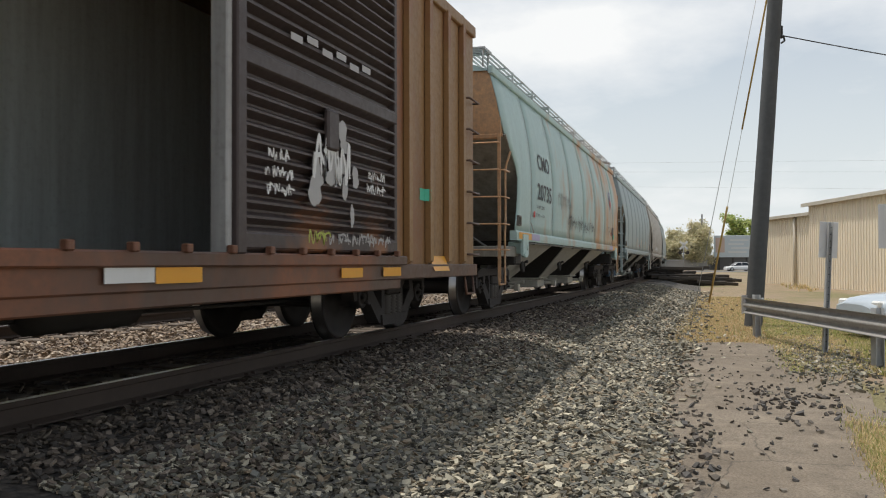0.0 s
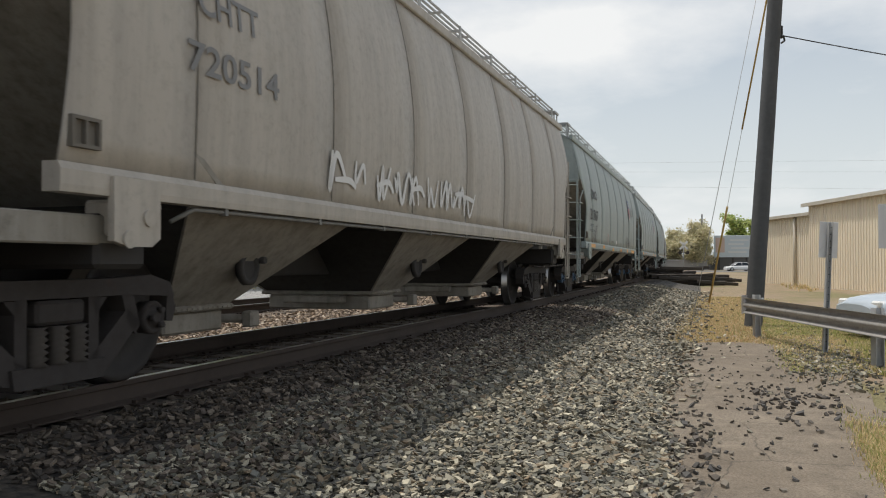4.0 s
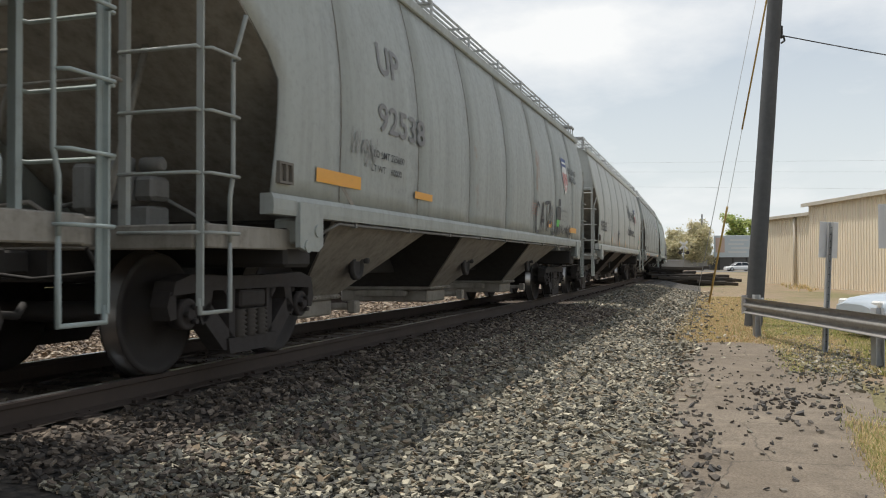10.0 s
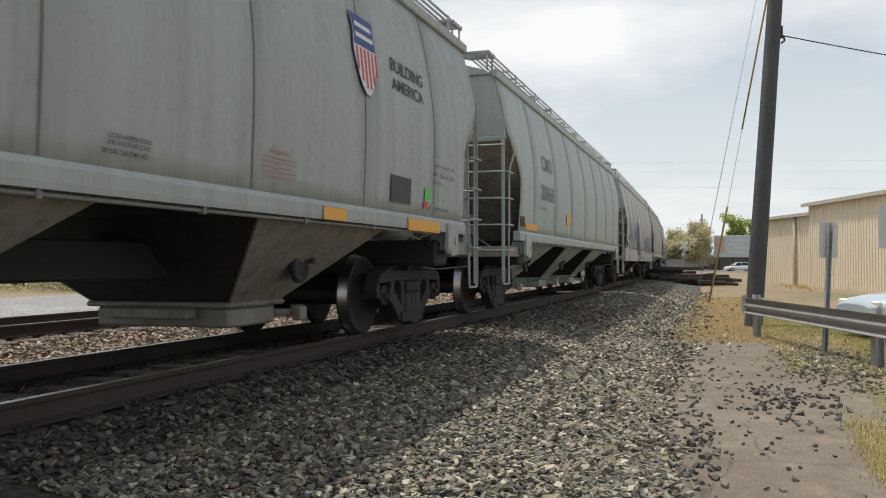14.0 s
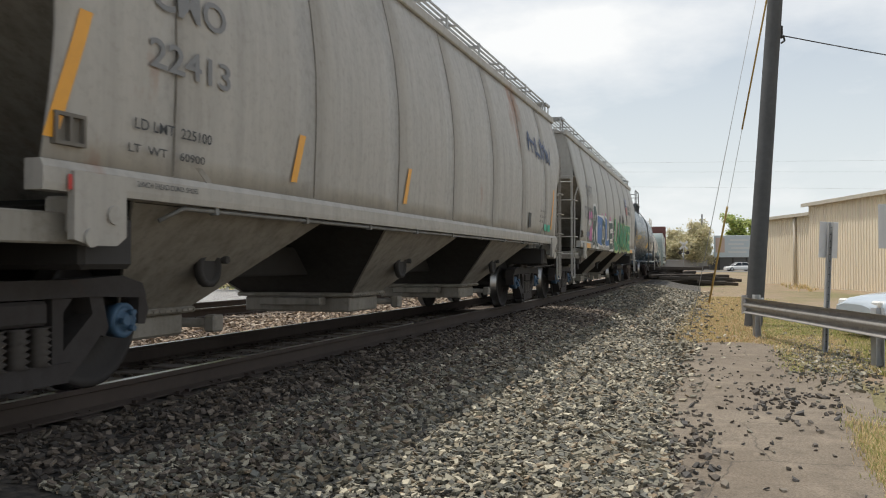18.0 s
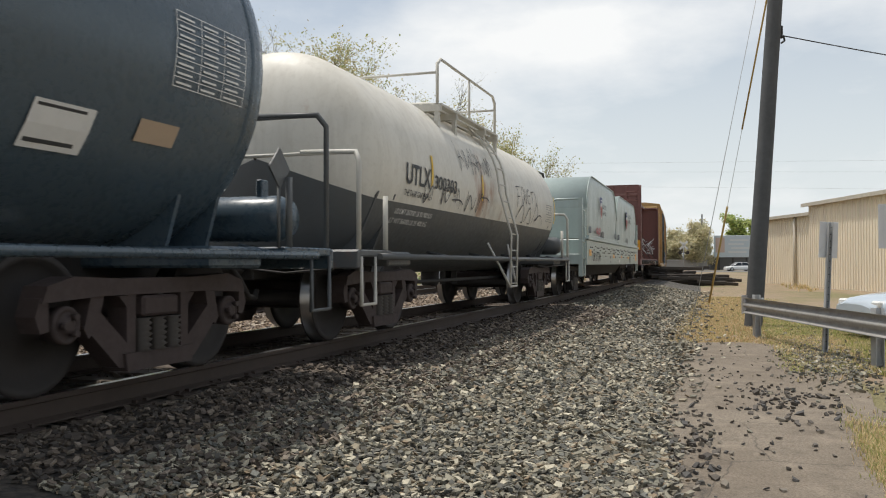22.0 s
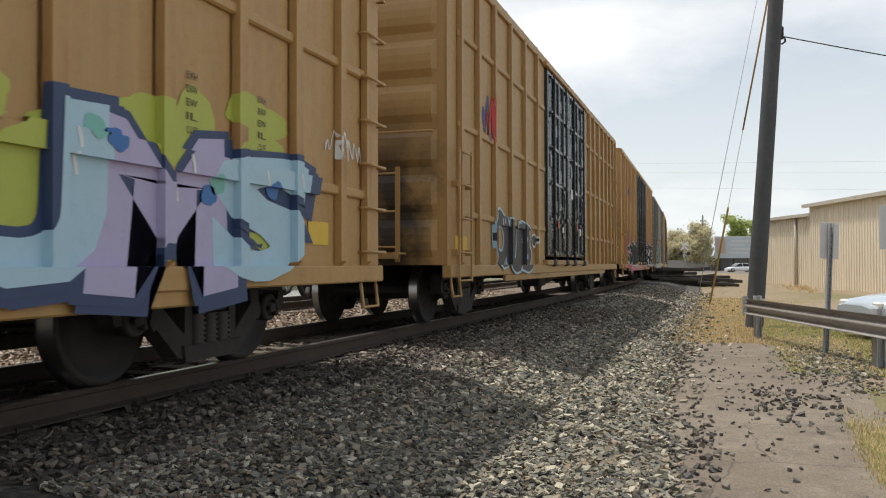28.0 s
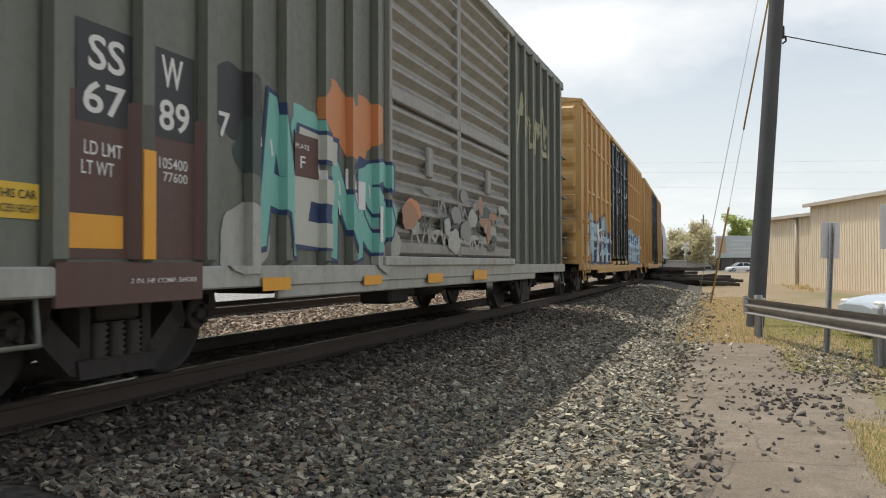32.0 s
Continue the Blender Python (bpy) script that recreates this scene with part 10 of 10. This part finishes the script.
# ---- coil car ----
def coil_car(key, mid, L, mat, label):
    car = empty("coil_car", label, "railway car")
    for sy in (-1, 1):
        y0, y1 = sorted((sy * 1.50, sy * 1.58))
        bm = bmesh.new()
        bevel_box(bm, -L / 2 + 0.55, L / 2 - 0.3, y0, y1, 0.78, 1.42, 0.015)
        part("side_girder", bm, mat, car)
        bm = bmesh.new()
        bevel_box(bm, -L / 2 + 0.5, L / 2 - 0.25, min(sy * 1.46, sy * 1.63), max(sy * 1.46, sy * 1.63), 1.42, 1.48, 0.012)
        part("girder_flange", bm, mat, car)
        bm = bmesh.new()
        for k in range(44):
            x = -L / 2 + 1.2 + k * (L - 2.2) / 43
            for z in ((1.24, 1.12) if k % 4 < 2 else (1.18, 1.02) if k % 4 == 2 else (1.28,)):
                lathe(bm, [(0.019, sy * 1.575), (0.019, sy * 1.595), (0.010, sy * 1.602)], "y", 7, (x, 0, z))
        tagged(part("rivets", bm, M_UNDER, car), kind="stuff")
    bm = bmesh.new()
    prism_x(bm, [(-1.5, 1.35), (-0.9, 0.45), (0.9, 0.45), (1.5, 1.35)], -L / 2 + 2.7, L / 2 - 2.7)
    bevel_box(bm, -L / 2 + 0.1, L / 2 - 0.1, -0.3, 0.3, 0.62, 0.95, 0.02)
    part("trough", bm, M_UNDER, car)
    def hood(a, b, name):
        rx, rz, top = 1.05, 0.90, 3.17
        arc = fr(0, math.pi / 2, 9)
        xs = [a + rx * (1 - math.cos(t)) for t in arc] + fr(a + rx, b - rx, 22)[1:-1] + [b - rx * (1 - math.cos(t)) for t in arc[::-1]]

        def crown(x):
            """The ends roll over in a quarter round."""
            d = max(0.0, 1 - min(x - a, b - x) / rx)
            return top - rz * (1 - math.sqrt(max(0.0, 1 - d * d)))
        bm = bmesh.new()
        rows = 9
        sides = []
        for sy in (-1, 1):
            cols = []
            for x in xs:
                zt = crown(x)
                cols.append([bm.verts.new((x, sy * (1.50 + (0.045 * noise.noise(Vector((x * 1.3, sy, z * 0.45))) + 0.024 * noise.noise(Vector((x * 4.1, sy, z * 1.6)))) * min(1, (zt - z) * 4) * min(1, (z - 1.475) * 4)), z)) for z in (1.475 + (zt - 1.475) * k / rows for k in range(rows + 1))])
            for p, q in zip(cols, cols[1:]):
                for k in range(rows):
                    bm.faces.new((p[k], q[k], q[k + 1], p[k + 1])).smooth = True
            sides.append(cols)
        for i in range(len(xs) - 1):
            f = bm.faces.new((sides[0][i][-1], sides[0][i + 1][-1], sides[1][i + 1][-1], sides[1][i][-1]))
            f.smooth = True
        for i in (0, -1):
            for k in range(rows):
                bm.faces.new((sides[0][i][k], sides[0][i][k + 1], sides[1][i][k + 1], sides[1][i][k]))
        h = part(name, bm, mat, car, "rounded pale green steel hood")
        bm = bmesh.new()
        bevel_box(bm, a + 0.02, b - 0.02, -1.56, -1.50, 1.485, 1.56, 0.01)
        bevel_box(bm, a + 0.02, b - 0.02, 1.50, 1.56, 1.485, 1.56, 0.01)
        part("hood_lip", bm, mat, h)
        for sy in (-1, 1):
            bm = bmesh.new()
            pipe(bm, [(x, sy * 1.505, crown(x)) for x in xs], 0.018)
            part("hood_edge", bm, mat, h)
        for x in (a + 0.45, b - 0.45):
            bm = bmesh.new()
            bevel_box(bm, x - 0.05, x + 0.05, -1.57, -1.50, 1.62, 1.80, 0.01)
            part("hood_latch", bm, M_GALV, h)
        bm = bmesh.new()
        pipe(bm, [(a + 1.2, 0, 3.10), (a + 1.3, 0, 3.36), (a + 1.9, 0, 3.38), (a + 2.0, 0, 3.10)], 0.03)
        part("lifting_eye", bm, M_UNDER, h)
    for sx in (-1, 1):
        bm = bmesh.new()
        bevel_box(bm, min(sx * 7.2, sx * 7.6), max(sx * 7.2, sx * 7.6), -1.5, 1.5, 0.98, 1.44, 0.02)
        part("end_bulkhead", bm, mat, car)
    hood(-7.1, -0.02, "hood")
    hood(0.10, 7.72, "hood")
    for sx in (-1, 1):
        xe = sx * (L / 2 - 0.05)
        bm = bmesh.new()
        bevel_box(bm, min(xe, xe - sx * 1.0), max(xe, xe - sx * 1.0), -1.5, 1.5, 0.98, 1.06, 0.012)
        bevel_box(bm, xe - 0.04, xe + 0.04, -1.5, 1.5, 0.80, 1.06, 0.012)
        part("end_platform", bm, mat, car)
        for sy in (-1, 1):
            bm = bmesh.new()
            box(bm, xe - 0.05, xe + 0.05, sy * 1.50 - 0.05, sy * 1.50 + 0.05, 0.5, 2.45)
            box(bm, xe - sx * 0.45 - 0.04, xe - sx * 0.45 + 0.04, sy * 1.52 - 0.03, sy * 1.52 + 0.03, 0.5, 2.2)
            lad = part("end_ladder", bm, mat, car)
            for z in (0.55, 0.95, 1.35, 1.75, 2.15):
                bm = bmesh.new()
                rod(bm, (xe, sy * 1.54, z), (xe - sx * 0.45, sy * 1.54, z), 0.012)
                part("rung", bm, mat, lad)
            bm = bmesh.new()
            pipe(bm, [(xe, sy * 1.5, 2.42), (xe, sy * 0.9, 2.42), (xe, sy * 0.6, 2.30), (xe, sy * 0.55, 1.05)], 0.028, 8)
            part("handrail", bm, mat, lad)
    add_couplers(car, L / 2)
    wheels = []
    for x in (-L / 2 + 1.8, L / 2 - 1.8):
        wheels += add_truck(car, x)
    surf = Surf(lambda x, z: -1.585 if z < 1.40 else -1.535)
    marks(car, key, surf)
    TRAIN.append((car, mid, wheels))
    return car, surf


ck, t10 = coil_car("coil", 132.5, 16.4, paint("pale_green_grey_hood_paint", (0.36, 0.425, 0.40), rust=0.02, dirt=0.14, seed=49, rough=0.28), "pale grey-green coil car with two rounded hoods")
shield(ck, t10, 3.1, 3.65, 2.04, 2.72)
shield(ck, t10, -4.63, -4.1, 2.1, 2.72)
write(ck, t10, "BUILDING", -3.95, 2.42, 0.12, 0.85, M_BLACK)
write(ck, t10, "AMERICA", -3.95, 2.24, 0.12, 0.85, M_BLACK)
write(ck, t10, "UP 211141", -6.6, 0.88, 0.22, 1.6, M_BLACK)
patch(ck, t10, -7.3, -6.85, 1.02, 1.18, M_ORANGE, "sticker", "yellow reflective strip")
patch(ck, t10, 3.35, 3.75, 1.45, 1.75, M_TANKDARK, "access_plate", "dark access plate")
patch(ck, t10, -4.2, -3.75, 1.45, 1.75, M_TANKDARK, "access_plate", "dark access plate")
scrawl(ck, t10, -5.5, -4.6, 1.6, 1.85, M_REDGRAF, 73, 4, 0.04)


# ---- centre-beam flat car ----
def m_beam_post(bm):
    """A tapered post with two oval windows."""
    z0, z1 = 1.05, 4.30
    cuts = [1.05, 2.10, 2.45, 3.25, 3.58, 4.30]
    half = lambda z: 0.24 - 0.10 * (z - z0) / (z1 - z0)
    for a, b in zip(cuts, cuts[1:]):
        hole = (a, b) in ((2.10, 2.45), (3.25, 3.58))
        if not hole:
            prism(bm, [(-half(a), a), (half(a), a), (half(b), b), (-half(b), b)], -0.016, 0.016)
        else:
            for s in (-1, 1):
                m = (a + b) / 2
                o = [(s * half(a), a), (s * half(b), b), (0.0, b), (s * 0.045, b - 0.015), (s * 0.07, b - 0.07), (s * 0.07, a + 0.07), (s * 0.045, a + 0.015), (0.0, a)]
                prism(bm, o if s > 0 else o[::-1], -0.016, 0.016)
    bmesh.ops.remove_doubles(bm, verts=bm.verts[:], dist=0.0005)


def m_winch(bm):
    lathe(bm, [(0.09, -1.62), (0.11, -1.56), (0.11, -1.40), (0.06, -1.36)], "y", 12, (0, 0, 0.88))
    bevel_box(bm, -0.14, 0.14, -1.58, -1.42, 0.80, 0.98, 0.03)


def m_cable(bm):
    pipe(bm, [(0.0, -1.5, 1.0), (0.45, -0.85, 2.3), (0.6, -0.25, 3.6)], 0.012)
    pipe(bm, [(0.0, -1.5, 1.0), (-0.40, -0.85, 2.2), (-0.56, -0.25, 3.45)], 0.012)


def centrebeam(key, mid, L, mat, label):
    car = empty("centre_beam_car", label, "railway car")
    for sy in (-1, 1):
        bm = bmesh.new()
        bevel_box(bm, -L / 2, L / 2, min(sy * 1.44, sy * 1.56), max(sy * 1.44, sy * 1.56), 0.74, 1.00, 0.015)
        part("side_sill", bm, mat, car)
    n = 13
    for k in range(n):
        x = -L / 2 + 1.7 + k * (L - 3.4) / (n - 1)
        bm = bmesh.new()
        prism_x(bm, [(-1.56, 1.00), (-1.56, 1.04), (-0.1, 0.98), (0.1, 0.98), (1.56, 1.04), (1.56, 1.00), (0.3, 0.85), (-0.3, 0.85)], x - 0.48, x + 0.48)
        part("deck_riser", bm, mat, car)
    posts = [-5.2 + 1.215 * k for k in range(11)]
    for x in posts:
        place("centre_post", shared("centre_post", m_beam_post), mat, car, pose(x, 0, 0))
    for k in range(15):
        for turn in (0, 180):
            place("winch", shared("winch", m_winch), M_UNDER, car, pose(-L / 2 + 1.2 + k * (L - 2.4) / 14, 0, 0, 0, 0, turn))
    for x in posts[1::4]:
        for turn in (0, 180):
            place("tie_down_cable", shared("tie_down_cable", m_cable), M_UNDER, car, pose(x, 0, 0, 0, 0, turn))
    bm = bmesh.new()
    bevel_box(bm, -8.4, 8.65, -0.74, 0.74, 4.28, 4.36, 0.015)
    chord = part("top_chord", bm, mat, car)
    for y in (-0.75, 0.75):
        bm = bmesh.new()
        bevel_box(bm, -8.4, 8.65, y - 0.02, y + 0.02, 4.24, 4.38, 0.012)
        part("chord_flange", bm, mat, chord)
    bm = bmesh.new()
    bevel_box(bm, -L / 2, L / 2, -0.24, 0.24, 0.60, 0.98, 0.02)
    for x in fr(-L / 2 + 2, L / 2 - 2, 9):
        box(bm, x - 0.05, x + 0.05, -1.46, 1.46, 0.72, 0.86)
    part("centre_sill", bm, M_UNDER, car)
    for a, b in ((-5.4, -1.9), (1.5, 6.0)):
        bm = bmesh.new()
        rod(bm, (a + 0.2, -0.1, 4.2), (b - 0.3, -0.1, 1.1), 0.05, 8)
        part("diagonal_brace", bm, mat, car)
        bm = bmesh.new()
        rod(bm, (b - 0.3, -0.1, 1.1), (b + 2.0 if b < 0 else b + 0.8, -0.1, 4.2 if b < 0 else 2.4), 0.05, 8)
        part("diagonal_brace", bm, mat, car)
    bm = bmesh.new()
    o = [(-0.85, 1.0)] + [(-0.85 + 0.85 * math.sin(t), 1.75 - 0.0 - 0.75 * (1 - math.cos(t)) * 0.0 - 0.40 * math.sin(t)) for t in fr(0, math.pi / 2, 6)] + [(0.85 - 0.85 * math.sin(t), 1.75 - 0.40 * math.sin(t)) for t in fr(math.pi / 2, 0, 6)] + [(0.85, 1.0)]
    prism(bm, o, -0.06, 0.06)
    part("gusset", bm, mat, car, m=pose(-1.9, 0, 0))
    for sx, xi, xo in ((-1, -8.33, -8.60), (1, 8.62, 8.90)):
        bm = bmesh.new()
        prism_x(bm, [(-1.56, 0.98), (-1.56, 4.20), (-1.40, 4.36), (1.40, 4.36), (1.56, 4.20), (1.56, 0.98)], min(xo, xo - sx * 0.05), max(xo, xo - sx * 0.05))
        bh = part("bulkhead", bm, mat, car)
        for y in (-1.50, -0.93, -0.3, 0.3, 0.93, 1.50):
            bm = bmesh.new()
            bevel_box(bm, min(xo, xo + sx * 0.07), max(xo, xo + sx * 0.07), y - 0.055, y + 0.055, 1.0, 4.3, 0.008)
            part("rib", bm, mat, bh)
        for z in (1.45, 2.05, 3.0, 3.9):
            bm = bmesh.new()
            bevel_box(bm, min(xo, xo + sx * 0.05), max(xo, xo + sx * 0.05), -1.5, 1.5, z - 0.05, z + 0.05, 0.008)
            part("cross_rib", bm, mat, bh)
        for sy in (-1, 1):
            bm = bmesh.new()
            prism(bm, [(xi, 0.98), (xo, 0.98), (xo, 4.15), (xo - sx * 0.12, 4.36), (xi, 4.36)] if sx > 0 else [(xi, 4.36), (xo - sx * 0.12, 4.36), (xo, 4.15), (xo, 0.98), (xi, 0.98)], min(sy * 1.52, sy * 1.58), max(sy * 1.52, sy * 1.58))
            part("bulkhead_side", bm, mat, car)
            for k in range(8):
                z = 1.25 + 0.40 * k
                bm = bmesh.new()
                pipe(bm, [(xo + sx * 0.05, sy * 1.46, z), (xo + sx * 0.13, sy * 1.44, z), (xo + sx * 0.13, sy * 0.97, z), (xo + sx * 0.05, sy * 0.95, z)], 0.012)
                part("grab_iron", bm, mat, car)
        bm = bmesh.new()
        bevel_box(bm, min(xo, xi), max(xo, xi), -1.5, 1.5, 4.30, 4.37, 0.015)
        part("bulkhead_cap", bm, mat, car)
    add_couplers(car, L / 2 + 0.3)
    wheels = []
    for x in (-L / 2 + 1.92, L / 2 - 1.92):
        wheels += add_truck(car, x)
    surf = Surf(lambda x, z: -1.59)
    marks(car, key, surf)
    TRAIN.append((car, mid, wheels))
    return car, surf


cb, t11 = centrebeam("cb", 151.1, 18.0, paint("oxide_red_paint", (0.165, 0.058, 0.047), rust=0.15, dirt=0.45, seed=50, dirt_col=(0.075, 0.04, 0.034), rust_col=(0.09, 0.04, 0.025)), "oxide red centre-beam lumber car running empty")
scrawl(cb, t11, -8.56, -8.40, 1.02, 1.35, M_WHITE, 75, 2, 0.02)
def end_mark(name, pts, fcs, mat):
    """Paint on the bulkhead's outer face, which looks down the track."""
    me = bpy.data.meshes.new(name)
    me.from_pydata([(-8.685, p[0], p[1]) for p in pts], [], fcs)
    me.materials.append(mat)
    new(name, me).parent = cb


pts, fcs = letters("117", 1.0, 0.02)
wide = max(p[0] for p in pts)
end_mark("lettering", [(-0.45 - p[0] / wide * 0.40, 1.98 + p[1] * 0.16) for p in pts], fcs, M_WHITE)
end_mark("sticker", *rects([(-1.535, -1.37, 1.42, 1.86)]), M_ORANGE)
end_mark("stencil_panel", *rects([(-0.86, -0.46, 1.14, 1.42)]), M_BLACK)
for k in range(4):
    end_mark("stencil_bar", *rects([(-0.84 + 0.04 * (k % 2), -0.50, 1.36 - 0.065 * k, 1.385 - 0.065 * k)]), M_WHITE)
rng = random.Random(21)
for k in range(7):
    keys = [(rng.uniform(-1.35, -0.55), rng.uniform(1.35, 2.5)) for _ in range(4)]
    pts, fcs = [], []
    ribbon(pts, fcs, smooth_line(keys, 8), 0.035)
    me = bpy.data.meshes.new("graffiti_tag")
    me.from_pydata([(8.84, q[0], q[1]) for q in pts], [], fcs)
    me.materials.append(M_WHITE)
    new("graffiti_tag", me).parent = cb


# ---- the train rolls towards the camera ----
def train_s(t):
    """How far the train has come at t seconds, counted from 13 s."""
    return 11.366 * (t - 13) + 0.01265 * (t - 13) ** 2


def motions():
    for car, mid, wheels in TRAIN:
        rows = []
        for k in range(0, 33):
            s = mid - train_s(k)
            p = track_at(s, 0, 0)
            rows.append((float(k), pose(p.x, p.y, 0, 0, 0, math.degrees(heading(s)))))
        walk(car, rows)
        near = [k for k in range(0, 32 * FPS + 1) if -14 < mid - train_s(k / FPS) < 42]
        if not near:
            continue
        times = sorted({0, *near, 32 * FPS})
        for wheel, dx in wheels:
            turned, last, spin = 0.0, None, []
            for k in times:
                if last is not None and k - last == 1:
                    turned -= math.degrees((train_s(k / FPS) - train_s(last / FPS)) / WHEEL_R)
                spin.append((k / FPS, pose(dx, 0, WHEEL_R, 0, turned % 360, 0)))
                last = k
            walk(wheel, spin)


motions()
